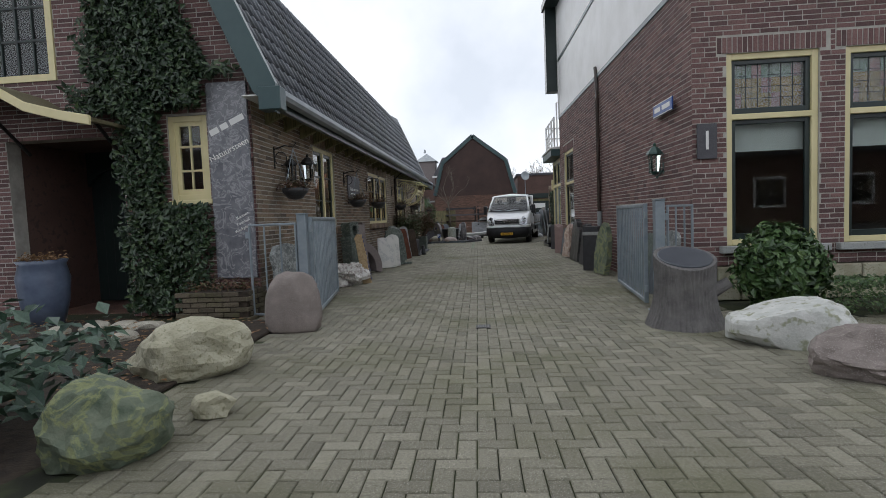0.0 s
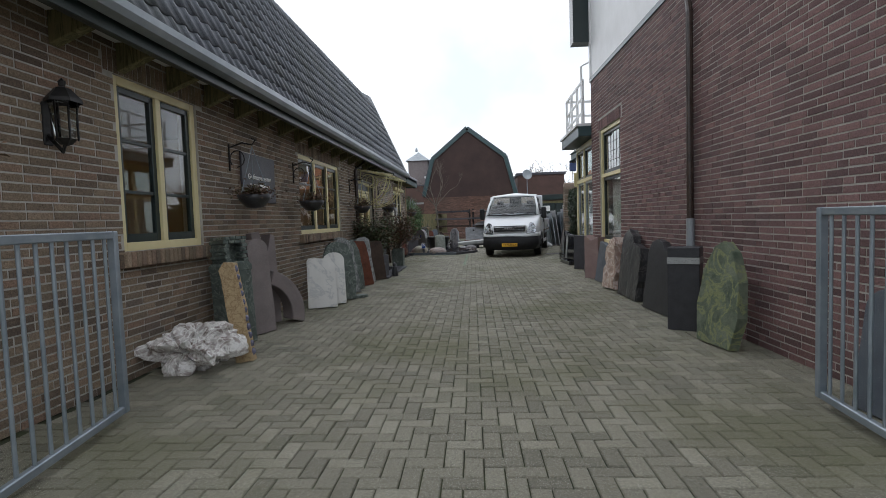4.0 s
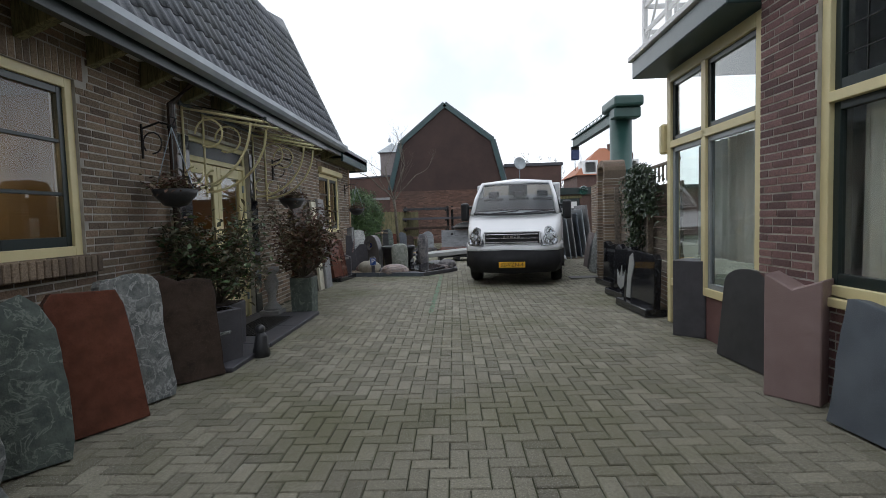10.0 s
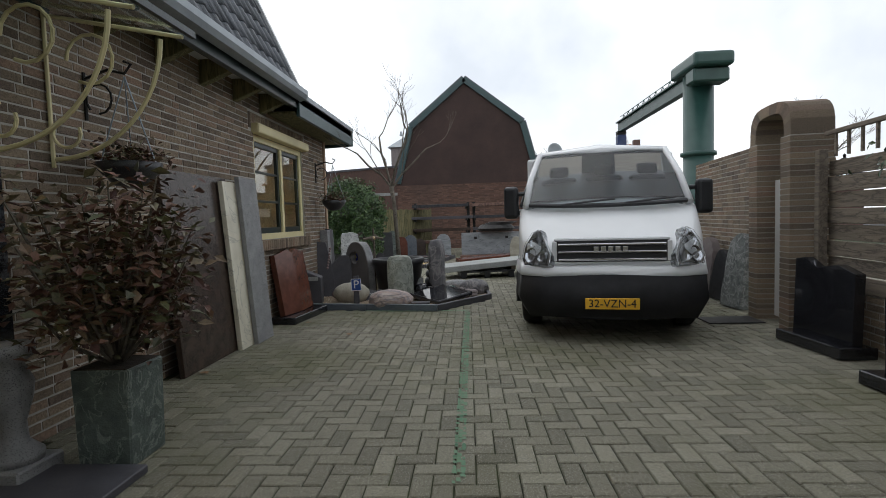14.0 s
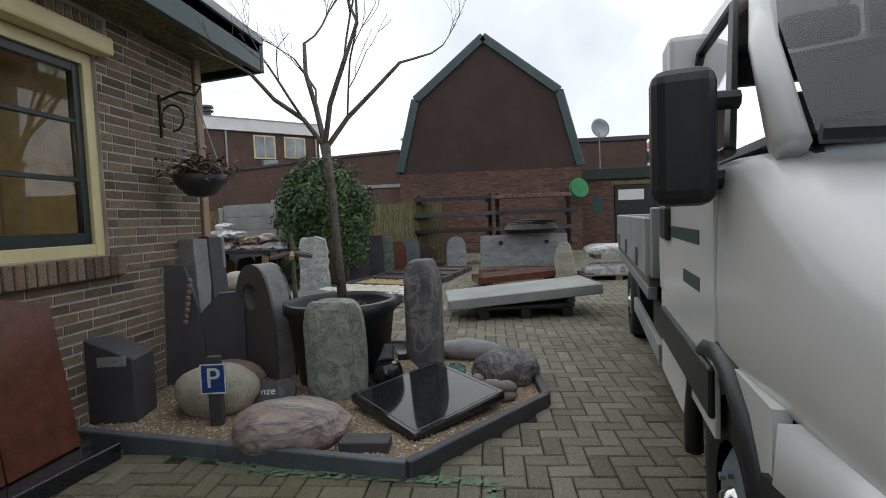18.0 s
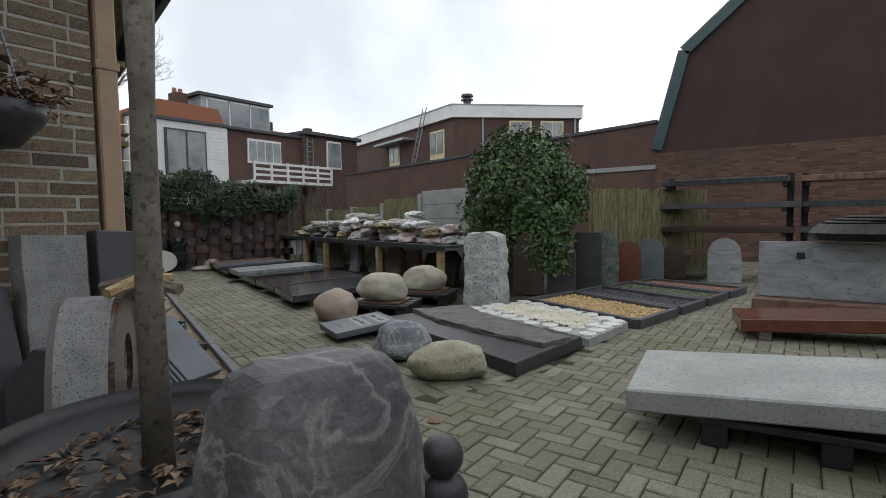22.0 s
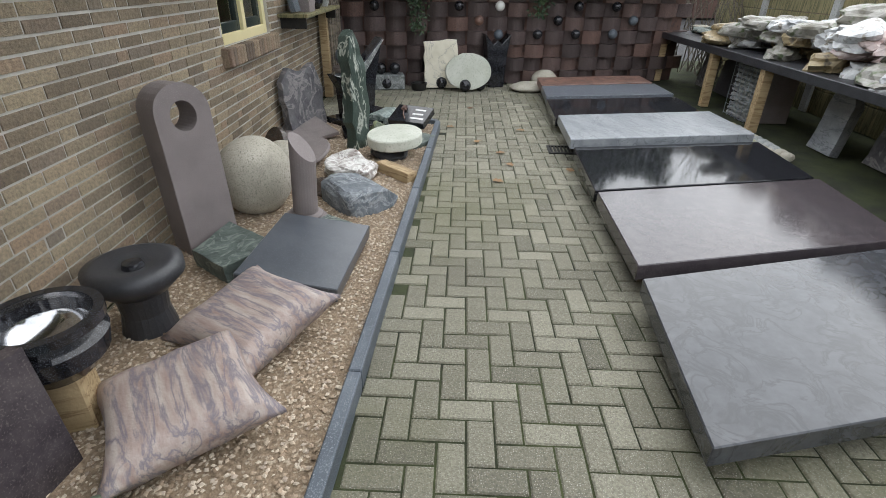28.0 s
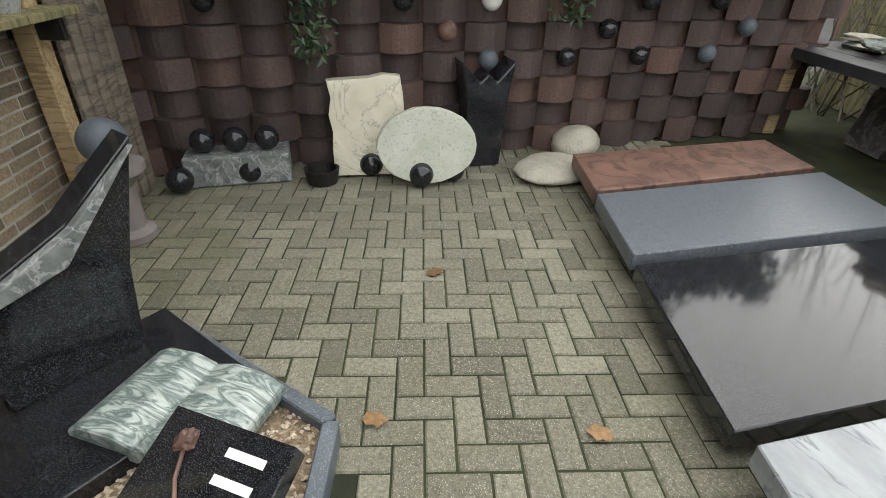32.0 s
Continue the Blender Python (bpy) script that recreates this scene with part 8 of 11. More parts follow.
solid("blue_stone", rock(0.24, 0.2, 0.13, 204, 0.25, 0.3, 4, 5), boulder_blue, pose(-3.1, 28.62, GZ, 0, 0, 40), "broken blue grey stone beside the post", "stone", SG)
solid("small_plaque", slab([(-0.1, -0.12), (0.12, -0.13), (0.13, 0.1), (-0.08, 0.13)], 0.04, 205, 0.01), purple_rock, pose(-3.88, 29.56, 0.06, 96, 0, 20), "small flat purple stone plaque", "plaque")
cr = thing("wooden_cross", pose(-2.5, 28.6, GZ, 0, 0, 20), "weathered wooden cross on a thin rusty post", "cross")
part("post", tube([(0, 0, 0), (0.01, 0, 0.5), (0, 0.01, 1.12)], [0.022, 0.02, 0.016], 6), bark, cr)
part("cross_arm", tube([(-0.17, 0, 0.93), (0, 0, 0.96), (0.16, 0, 0.93)], [0.02, 0.026, 0.02], 6), wood_grey, cr)
part("cross_arm", tube([(0, -0.13, 0.93), (0, 0, 0.96), (0, 0.13, 0.95)], [0.018, 0.024, 0.018], 6), wood_warm, cr)
part("binding", tube([(-0.04, 0, 0.9), (0.04, 0.02, 1.0)], 0.034, 6), bark, cr)
solid("purple_tile", box(-0.33, 0.33, -0.24, 0.24, 0, 0.07, 0.005), purple_slab, pose(-5.2, 29.82, 0.1, 12, -3, 200), "purple grey stone tile tilted in the gravel", "stone tile", SG)
solid("tile_block", box(-0.1, 0.1, -0.1, 0.1, 0, 0.12, 0.006), black_matt, pose(-5.15, 29.78, GZ, 0, 0, 20), "black engraved block under the purple tile", "stone block")
gm = slab([(math.copysign(abs(math.cos(a * math.pi / 18)) ** 0.7, math.cos(a * math.pi / 18)) * 0.36 * (1 + 0.03 * math.sin(a * 1.1)), math.copysign(abs(math.sin(a * math.pi / 18)) ** 0.7, math.sin(a * math.pi / 18)) * 0.3) for a in range(36)], 0.07, 206, 0.0, 0.0, 0.014)
solid("green_marble_disc", gm, green_marble, pose(-5.95, 30.06, 0.09, 94, -4, 25), "polished dark green marble disc with a wavy edge", "stone disc", SG)
solid("green_pebble", rock(0.13, 0.1, 0.09, 207, 0.3, 0.3, 3, 4), green_rock, pose(-6.35, 30.13, GZ), "broken pale green stone", "stone", SG)
solid("bluish_stone", rock(0.2, 0.16, 0.1, 208, 0.3, 0.3, 3, 4), blue_stone, pose(-4.55, 29.72, GZ, 0, 0, 30), "speckled dark blue stone at the kerb", "stone", SG)


def cushion(w, h, thick, seed):
    """A pillow of stone: pinched corners, hollow sides, a domed top and underside."""
    n = 14
    vs, fs = [], []
    for side in (1, -1):
        for j in range(n + 1):
            for i in range(n + 1):
                u, v = 2 * i / n - 1, 2 * j / n - 1
                pin = 1 - 0.16 * (1 - v * v) * abs(u) ** 3
                pin2 = 1 - 0.16 * (1 - u * u) * abs(v) ** 3
                dome = (1 - u ** 4) * (1 - v ** 4)
                vs.append((u * w / 2 * pin, v * h / 2 * pin2, side * (thick * 0.5 * dome ** 0.5 + 0.008) + thick / 2 + 0.008 * noise.noise(Vector((u * 3, v * 3, seed)))))
    k = (n + 1) ** 2
    for j in range(n):
        for i in range(n):
            a = j * (n + 1) + i
            fs += [(a, a + 1, a + n + 2, a + n + 1), (k + a, k + a + n + 1, k + a + n + 2, k + a + 1)]
    rim = [i for i in range(n)] + [n + j * (n + 1) for j in range(n)] + [k - 1 - i for i in range(n)] + [(n - j) * (n + 1) for j in range(n)]
    for a, b in zip(rim, rim[1:] + rim[:1]):
        fs.append((a, k + a, k + b, b))
    return vs, fs


for (x, y, rz, w, tilt, seed) in ((-6.78, 30.28, 18, 0.6, 6, 1), (-7.25, 30.5, 40, 0.58, 12, 2)):
    ob = quads("stone_cushion", *cushion(w, w * 0.95, 0.16, seed), banded, None, "", "", True)
    ob.matrix_world = pose(x, y, GZ + 0.03, tilt, -4, rz)
    tagged(ob, "cushion carved from pink and grey banded stone", "stone cushion", "stone cushions")


def bowl(x, y, r, h, z0, mat, inner, label, post=wood_green):
    t = thing("stone_bowl", pose(x, y, GZ), label, "bowl", "bowls at the wall")
    part("stand", box(-r * 0.38, r * 0.38, -r * 0.38, r * 0.38, 0, z0 + 0.01, 0.008), post, t)
    part("bowl", lathe([(0.0, z0), (r * 0.6, z0), (r * 0.92, z0 + h * 0.3), (r, z0 + h * 0.62), (r * 0.86, z0 + h * 0.72), (r * 1.02, z0 + h * 0.86), (r * 1.02, z0 + h), (r * 0.84, z0 + h), (r * 0.78, z0 + h * 0.7), (r * 0.62, z0 + h * 0.45), (0, z0 + h * 0.4)], 32), mat, t, smooth=False)
    part("lining", lathe([(0, z0 + h * 0.42), (r * 0.63, z0 + h * 0.47), (r * 0.79, z0 + h * 0.72), (r * 0.835, z0 + h * 0.99)], 32), inner, t, smooth=True)
    return t


bowl(-6.9, 29.9, 0.18, 0.22, 0.24, black_stone, chrome, "black stone bowl with a bright metal lining on a stand", wood_warm)
bowl(-5.88, 29.4, 0.15, 0.2, 0.5, black_stone, black_matt, "black stone bowl on a tall wooden stand at the wall")
bowl(-6.23, 29.52, 0.17, 0.22, 0.46, blue_stone, black_matt, "dark blue speckled stone bowl on a wooden stand")
ur = thing("lidded_urn", pose(-6.48, 29.6, GZ), "black polished lidded urn on a wooden stand", "urn")
part("stand", box(-0.07, 0.07, -0.07, 0.07, 0, 0.36, 0.006), wood_green, ur)
part("bowl", lathe([(0, 0.36), (0.1, 0.36), (0.17, 0.42), (0.17, 0.46), (0.1, 0.5), (0.17, 0.54), (0.17, 0.6), (0, 0.6)], 28), black_stone, ur)
part("lid", lathe([(0, 0.6), (0.13, 0.6), (0.12, 0.63), (0.05, 0.64), (0.04, 0.66), (0, 0.66)], 24), chrome, ur)
bb = thing("birdbath", pose(-7.45, 30.02, GZ), "black stone birdbath with a broad shallow dish", "birdbath")
part("foot", lathe([(0, 0), (0.12, 0), (0.1, 0.1), (0.11, 0.22), (0, 0.22)], 24), black_matt, bb)
part("dish", lathe([(0, 0.2), (0.13, 0.21), (0.2, 0.28), (0.2, 0.33), (0.15, 0.35), (0.06, 0.32), (0, 0.31)], 32), black_matt, bb, smooth=True)
part("knob", lathe([(0, 0.31), (0.05, 0.31), (0.04, 0.34), (0, 0.345)], 16), black_stone, bb)

# stone with a round hole
hs = thing("hole_stone", from_to((-8.1, 30.08), (-8.3, 30.36), GZ) @ pose(0, 0.07, 0, -4, 0, 0), "tall lilac grey round topped stone with a hole", "gravestone", SG)
bm = bmesh.new()
w, h, hr, th = 0.15, 0.94, 0.07, 0.2
N = 24
for y in (-th / 2, th / 2):
    pass
ring_o, ring_i = [], []
for i in range(N):
    a = 2 * math.pi * i / N
    ring_i.append((hr * math.cos(a), h - w - 0.02 + hr * 1.15 * math.sin(a)))
    if math.sin(a) >= -0.001:
        ring_o.append((w * math.cos(a), h - w + w * math.sin(a)))
    else:
        ring_o.append((max(-w, min(w, w * 1.4 * math.cos(a))), h - w - 0.2 * -math.sin(a)))
f4 = [[bm.verts.new((x, y, z)) for x, z in r] for y in (-th / 2, th / 2) for r in (ring_o, ring_i)]
for i in range(N):
    j = (i + 1) % N
    bm.faces.new((f4[0][i], f4[0][j], f4[1][j], f4[1][i]))
    bm.faces.new((f4[2][j], f4[2][i], f4[3][i], f4[3][j]))
    bm.faces.new((f4[1][i], f4[1][j], f4[3][j], f4[3][i]))
    bm.faces.new((f4[0][j], f4[0][i], f4[2][i], f4[2][j]))
bmesh.ops.recalc_face_normals(bm, faces=bm.faces[:])
part("head", bm, lilac_stone, hs)
part("shaft", box(-w, w, -th / 2 + 0.001, th / 2 - 0.001, 0, h - w - 0.1, 0.004), lilac_stone, hs)
solid("egg_boulder", rock(0.25, 0.25, 0.27, 210, 0.03, 0.08, 4), pale_rock, pose(-8.74, 30.46, GZ), "large pale pecked granite egg", "stone egg", smooth=True)
cp = thing("cut_column", pose(-8.42, 30.76, GZ, -3, 4, 0), "grey stone column cut off at a slant", "column")
bm = lathe([(0, 0.06), (0.078, 0.06), (0.078, 0.5), (0, 0.5)], 28)
for v in bm.verts:
    if v.co.z > 0.4:
        v.co.z += v.co.x * -0.5 - v.co.y * 0.9 + 0.02
part("shaft", bm, lilac_stone, cp)
part("foot", lathe([(0, 0), (0.15, 0), (0.15, 0.03), (0.13, 0.055), (0.1, 0.06), (0.11, 0.075), (0.085, 0.09), (0, 0.09)], 28), lilac_stone, cp)
solid("black_base_tile", box(-0.34, 0.34, -0.26, 0.26, 0, 0.08, 0.005), slate_tile, pose(-7.8, 30.75, GZ + 0.06, 6, -2, 158), "honed blue black base tile tilted in the gravel", "stone tile", SG)
solid("green_flat_stone", slab([(-0.24, -0.12), (0.1, -0.16), (0.22, -0.02), (0.2, 0.14), (-0.1, 0.16)], 0.12, 211, 0.014, 0.01), slate_green, pose(-7.98, 30.34, 0.1, 96, 0, 30), "flat grey green slate block", "stone", SG)
solid("stone_brick", box(-0.12, 0.12, -0.1, 0.1, 0, 0.1, 0.012), slate_green, pose(-8.15, 30.9, GZ, 0, 0, 40), "small dark stone block in the gravel", "stone")
stone("spear_stone", (-9.88, 31.28), (-10.02, 31.42), [(-0.5, 0), (0.5, 0), (0.7, 0.35), (0.62, 0.7), (0.3, 0.98), (0.05, 1.06), (-0.28, 1.0), (-0.55, 0.6)], 0.12, serpentine, "pointed green and white serpentine standing stone", 2, 0.02, 0.02, "standing stone", seed=212)
wd = lathe([(0, 0), (0.235, 0), (0.245, 0.01), (0.245, 0.085), (0.235, 0.095), (0, 0.095)], 40)
solid("white_stone_disc", wd, pale_disc, pose(-9.66, 31.6, GZ + 0.12, 4, 3, 0), "thick round pale stone disc", "stone disc", SG)
solid("disc_support", rock(0.16, 0.16, 0.075, 213, 0.2, 0.4, 3, 4), black_matt, pose(-9.66, 31.55, GZ), "dark stone under the round disc", "stone")
solid("veined_stone", rock(0.25, 0.2, 0.12, 214, 0.28, 0.3, 4, 6), quartz_mat, pose(-9.28, 31.14, GZ, 0, 0, 30), "cream stone with grey quartz veins", "stone", SG)
solid("blue_grey_stone", rock(0.26, 0.22, 0.12, 215, 0.1, 0.3, 4, 3, 0.5), boulder_blue, pose(-8.68, 31.15, GZ, 0, 0, 20), "chunky blue green rough stone", "stone", SG)
solid("flat_brown_stone", rock(0.2, 0.14, 0.05, 216, 0.2, 0.3, 3, 4), brown_stone, pose(-8.95, 30.92, GZ, 0, 0, 10), "flat brown stone in the gravel", "stone", SG)
solid("stone_ball", rock(0.17, 0.17, 0.17, 217, 0.02, 0.05, 4), pale_rock, pose(-9.22, 30.64, GZ), "pale yellowish stone ball", "stone ball", smooth=True)
pdm = lathe([(0, 0), (0.25, 0), (0.26, 0.015), (0.25, 0.035), (0, 0.035)], 36)
solid("purple_disc", pdm, lilac_stone, pose(-9.66, 30.78, 0.1, 14, 10, 0), "polished purple grey stone disc lying tilted", "stone disc", SG)
solid("dark_disc", lathe([(0, 0), (0.2, 0), (0.2, 0.04), (0, 0.04)], 30), brown_stone, pose(-9.75, 30.58, 0.12, 70, 0, 25), "dark brown stone disc leaning on the wall", "stone disc", SG)
solid("purple_square_tile", box(-0.3, 0.3, -0.26, 0.26, 0, 0.035, 0.004), lilac_stone, pose(-10.5, 30.82, 0.06, 8, 4, 20), "square purple slate tile", "stone tile", SG)
solid("timber_block", box(-0.05, 0.05, -0.2, 0.2, 0, 0.09, 0.006), wood_warm, pose(-9.12, 31.5, GZ, 0, 0, -62), "short piece of sawn timber", "timber")
stone("slate_sheet", (-10.5, 30.72), (-10.95, 31.1), [(-0.5, 0), (0.5, 0), (0.52, 0.5), (0.35, 0.68), (0.1, 0.6), (-0.3, 0.66), (-0.52, 0.55)], 0.07, purple_rock, "riven purple grey slate sheet at the wall", 6, 0.02, 0.014, "slate sheet", seed=218)
wg = thing("winged_headstone", from_to((-10.98, 31.28), (-11.2, 31.62), GZ), "black polished headstone with a swept grey wing", "gravestone")
part("base", box(-0.36, 0.36, -0.5, 0.1, 0, 0.07, 0.004), black_stone, wg)
part("body", prism([(-0.22, 0.07), (0.2, 0.07), (0.24, 0.4), (0.36, 0.84), (0.1, 0.62), (-0.16, 0.5), (-0.34, 0.52), (-0.24, 0.36)], -0.06, 0.06, 0.004), black_stone, wg)
part("wing_face", prism([(0.35, 0.82), (0.1, 0.612), (-0.16, 0.49), (-0.33, 0.51), (-0.18, 0.44), (0.06, 0.5)], -0.1, -0.061, 0.004), rough_grey, wg)
vz2 = thing("stone_vase", pose(-10.42, 31.36, GZ), "black polished cylindrical stone vase on a plinth", "vase")
part("plinth", box(-0.15, 0.15, -0.15, 0.15, 0, 0.06, 0.004), black_stone, vz2)
part("vase", lathe([(0, 0.06), (0.1, 0.06), (0.1, 0.3), (0.085, 0.31), (0.085, 0.28), (0, 0.28)], 28), black_stone, vz2)
solid("green_chunk", rock(0.09, 0.08, 0.13, 219, 0.35, 0.3, 3, 5), green_rock, pose(-10.1, 31.52, GZ), "small broken green stone", "stone", SG)
ob_m = slab([(-0.24, -0.2), (0.24, -0.2), (0.24, 0.2), (-0.24, 0.2)], 0.05, 220, 0.008, 0.0, 0.012)
ok = thing("open_book_stone", pose(-10.76, 31.8, GZ + 0.04, 0, 0, 52), "open book carved in streaked grey marble", "book stone")
for s in (-1, 1):
    part("page", prism([(0, 0.0), (s * 0.26, 0.0), (s * 0.26, 0.05), (s * 0.2, 0.085), (s * 0.08, 0.095), (0, 0.07)][::s], -0.19, 0.19, 0.006), green_banded, ok)
pq = thing("rose_plaque", pose(-10.4, 31.92, GZ, 0, 0, 50) @ pose(0, 0, 0.13, 22, 0, 0), "black memorial plaque with a bronze rose and white lettering", "plaque")
part("plaque", box(-0.2, 0.2, -0.14, 0.14, 0, 0.07, 0.004), black_stone, pq)
for k, wd_ in enumerate((0.12, 0.12, 0.15)):
    part("text_bar", box(0.02, 0.02 + wd_, 0.06 - k * 0.07, 0.085 - k * 0.07, 0.0705, 0.072), ink_white, pq)
rose = part("rose", rock(0.035, 0.035, 0.025, 221, 0.5, 0.2, 3, 6), rust_slab, pq, "bronze rose")
rose.location = (-0.1, 0.06, 0.07)
part("rose_stem", tube([(-0.1, 0.05, 0.078), (-0.07, -0.03, 0.08), (-0.02, -0.1, 0.078)], 0.006, 6), rust_slab, pq)
solid("plaque_foot", box(-0.08, 0.08, -0.08, 0.08, 0, 0.12, 0.004), black_stone, pose(-10.42, 31.9, GZ, 0, 0, 50), "black foot under the memorial plaque", "stone block")
solid("flat_slate", slab([(-0.2, -0.17), (0.2, -0.19), (0.22, 0.16), (-0.16, 0.2)], 0.05, 222, 0.016, 0.006), slate_green, pose(-10.04, 31.8, 0.06, 93, 2, 42), "flat riven grey green slate", "slate", SG)
cb = thing("ball_column", pose(-12.25, 31.45, 0), "short grey stone column with a ball on top", "column")
part("shaft", lathe([(0, 0), (0.12, 0), (0.12, 0.04), (0.08, 0.07), (0.075, 0.3), (0.13, 0.36), (0.15, 0.38), (0.15, 0.42), (0, 0.42)], 28), lilac_stone, cb)
part("ball", lathe([(0.0, 0.42)] + [(0.115 * math.sin(math.pi * i / 14), 0.54 - 0.115 * math.cos(math.pi * i / 14)) for i in range(2, 14)] + [(0, 0.655)], 28), blue_stone, cb, smooth=True)

# ---- shelves on the side wall ----
cm2 = pose(-3.38, 28.8, 0, 0, 0, math.degrees(math.atan2(side_line(-5.25) - 28.8, -5.25 + 3.38)))


def wall_shelf(m, w, z, items, seed):
    s = thing("wall_shelf", m @ pose(0, 0, z), "dark stained wall shelf holding stone samples and urns", "shelf", "wall shelves")
    part("board", box(0, w, -0.3, 0, -0.035, 0, 0.004), wood_green, s)
    for x in (0.08, w - 0.12):
        part("bracket", box(x, x + 0.03, -0.26, 0, -0.14, -0.035, 0.004), iron, s)
    rnd = random.Random(seed)
    x = 0.04
    for kind in items:
        mat = rnd.choice((black_stone, lilac_stone, blue_stone, grey_granite, concrete))
        p = m @ pose(x + 0.11, -0.15, z)
        if kind == "urn":
            solid("urn", lathe([(0, 0), (0.07, 0), (0.11, 0.06), (0.12, 0.11), (0.07, 0.14), (0.1, 0.17), (0.1, 0.19), (0, 0.19)], 24), black_stone, p, "black stone urn on a wall shelf", "urn", "samples on the shelves")
        elif kind == "block":
            solid("stone_block", box(-0.12, 0.12, -0.11, 0.11, 0, 0.2, 0.005), mat, p, "polished granite sample block on a wall shelf", "stone block", "samples on the shelves")
        elif kind == "pot":
            solid("pot", lathe([(0, 0), (0.06, 0), (0.085, 0.08), (0.08, 0.15), (0.09, 0.17), (0.07, 0.17), (0.06, 0.1), (0, 0.09)], 24), rnd.choice((concrete, gutter_grey, lilac_stone)), p, "small stone pot on a wall shelf", "pot", "samples on the shelves")
        else:
            solid("stone_sample", box(-0.1, 0.1, -0.03, 0.02, 0, 0.15, 0.004), mat, p @ pose(0, 0, 0.01, -14, 0, 0), "leaning polished stone sample", "stone sample", "samples on the shelves")
        x += 0.25


wall_shelf(cm2 @ pose(0.6, 0, 0), 0.85, 2.12, ("urn", "pot", "pot"), 1)
wall_shelf(cm2 @ pose(0.6, 0, 0), 0.85, 1.66, ("block", "block", "slate"), 2)
wall_shelf(sm @ pose(3.6, 0, 0), 0.75, 2.0, ("urn", "block", "pot"), 3)
wall_shelf(sm @ pose(4.3, 0, 0), 0.7, 1.66, ("pot", "slate"), 4)
wall_shelf(sm @ pose(5.3, 0, 0), 0.7, 2.05, ("slate", "pot"), 5)
wall_shelf(sm @ pose(5.5, 0, 0), 0.7, 1.6, ("pot", "urn"), 6)
wall_shelf(sm @ pose(7.9, 0, 0), 1.7, 1.12, ("slate", "block", "pot", "urn", "slate", "pot"), 7)
brd = thing("board_stack", sm @ pose(9.62, 0, 0), "tall weathered grey boards leaning at the end of the wall", "boards")
for k in range(5):
    part("board", box(-0.02 + k * 0.08, 0.055 + k * 0.08, -0.16 - 0.015 * k, -0.13 - 0.015 * k, 0.0, 2.3 - 0.06 * (k % 3), 0.004), wood_grey, brd)
part("post", box(-0.16, -0.06, -0.14, -0.04, 0.0, 2.4, 0.006), wood_warm, brd)

# ---- tile wall with stone balls ----
TW = pose(-13.15, 31.5, 0, 0, 0, 90 - 6)
tile_wall = thing("wall_tiles", TW, "garden wall faced with half-round concrete tiles in a basket weave", "wall", kind="structure")
part("backing", box(-0.3, 5.3, 0.06, 0.3, 0, 1.55), far_brick, tile_wall)
hw = 0.3
arc = [(-hw / 2 + hw * i / 8, -0.085 * math.sin(math.pi * i / 8)) for i in range(9)]
bm = bmesh.new()
lo = [bm.verts.new((x, y, 0)) for x, y in arc]
hi = [bm.verts.new((x, y, 0.185)) for x, y in arc]
bk0 = [bm.verts.new((x, 0.06, 0)) for x, y in (arc[0], arc[-1])]
bk1 = [bm.verts.new((x, 0.06, 0.185)) for x, y in (arc[0], arc[-1])]
for i in range(8):
    bm.faces.new((lo[i], lo[i + 1], hi[i + 1], hi[i]))
bm.faces.new(hi + [bk1[1], bk1[0]])
bm.faces.new(lo[::-1] + [bk0[0], bk0[1]])
bmesh.ops.recalc_face_normals(bm, faces=bm.faces[:])
tl = part("wall_tile", bm, weave_tile, tile_wall)
rnd = random.Random(12)
n = 0
balls = []
for r in range(8):
    for c in range(9):
        ob = tl if n == 0 else new("wall_tile", tl.data)
        ob.parent = tile_wall
        ob.location = (0.0 + c * 0.6 + (0.3 if r % 2 else 0) - 0.1, 0.0, r * 0.19)
        n += 1
        back = new("wall_tile", tl.data)
        back.parent = tile_wall
        back.matrix_local = pose(0.3 + c * 0.6 + (0.3 if r % 2 else 0) - 0.1, 0.075, r * 0.19)
        if r > 2 and rnd.random() < 0.42:
            balls.append((0.3 + c * 0.6 + (0.3 if r % 2 else 0) - 0.1, r * 0.19 - 0.0))


def ball(x, y, z, r, mat, label, group):
    prof = [(0, -r)] + [(r * math.sin(math.pi * i / 12), -r * math.cos(math.pi * i / 12)) for i in range(1, 12)] + [(0, r)]
    return solid("stone_ball", lathe([(a, b + r) for a, b in prof], 20), mat, TW @ pose(x, y, z), label, "stone ball", group, smooth=True)


for n, (x, z) in enumerate(balls):
    if x > 5.1:
        continue
    ball(x, -0.085, z + 0.075, 0.07, white_marble if n == 9 else rust_slab if n % 9 == 4 else black_stone if n % 3 else blue_stone, "polished stone ball set on the tile wall", "balls on the tile wall")
for x, y in ((0.35, -0.22), (0.62, -0.26), (1.42, -0.3), (1.72, -0.55), (1.95, -0.5), (0.2, -0.36)):
    ball(x, y, 0.0, 0.085, black_stone, "polished black stone ball on the pavers", "balls on the pavers")
gb = solid("grey_block", box(-0.33, 0.33, -0.13, 0.13, 0, 0.2, 0.01), rough_grey, TW @ pose(0.55, -0.18, 0), "rough grey stone block below the tile wall", "stone block")
for k in range(3):
    ball(0.35 + k * 0.2, -0.2, 0.2, 0.08, black_stone, "black stone ball on the grey block", "balls on the block")
solid("iron_pot", lathe([(0, 0), (0.1, 0), (0.12, 0.1), (0.1, 0.1), (0.09, 0.03), (0, 0.03)], 20), iron, TW @ pose(1.08, -0.35, 0), "small black iron pot on the pavers", "pot")
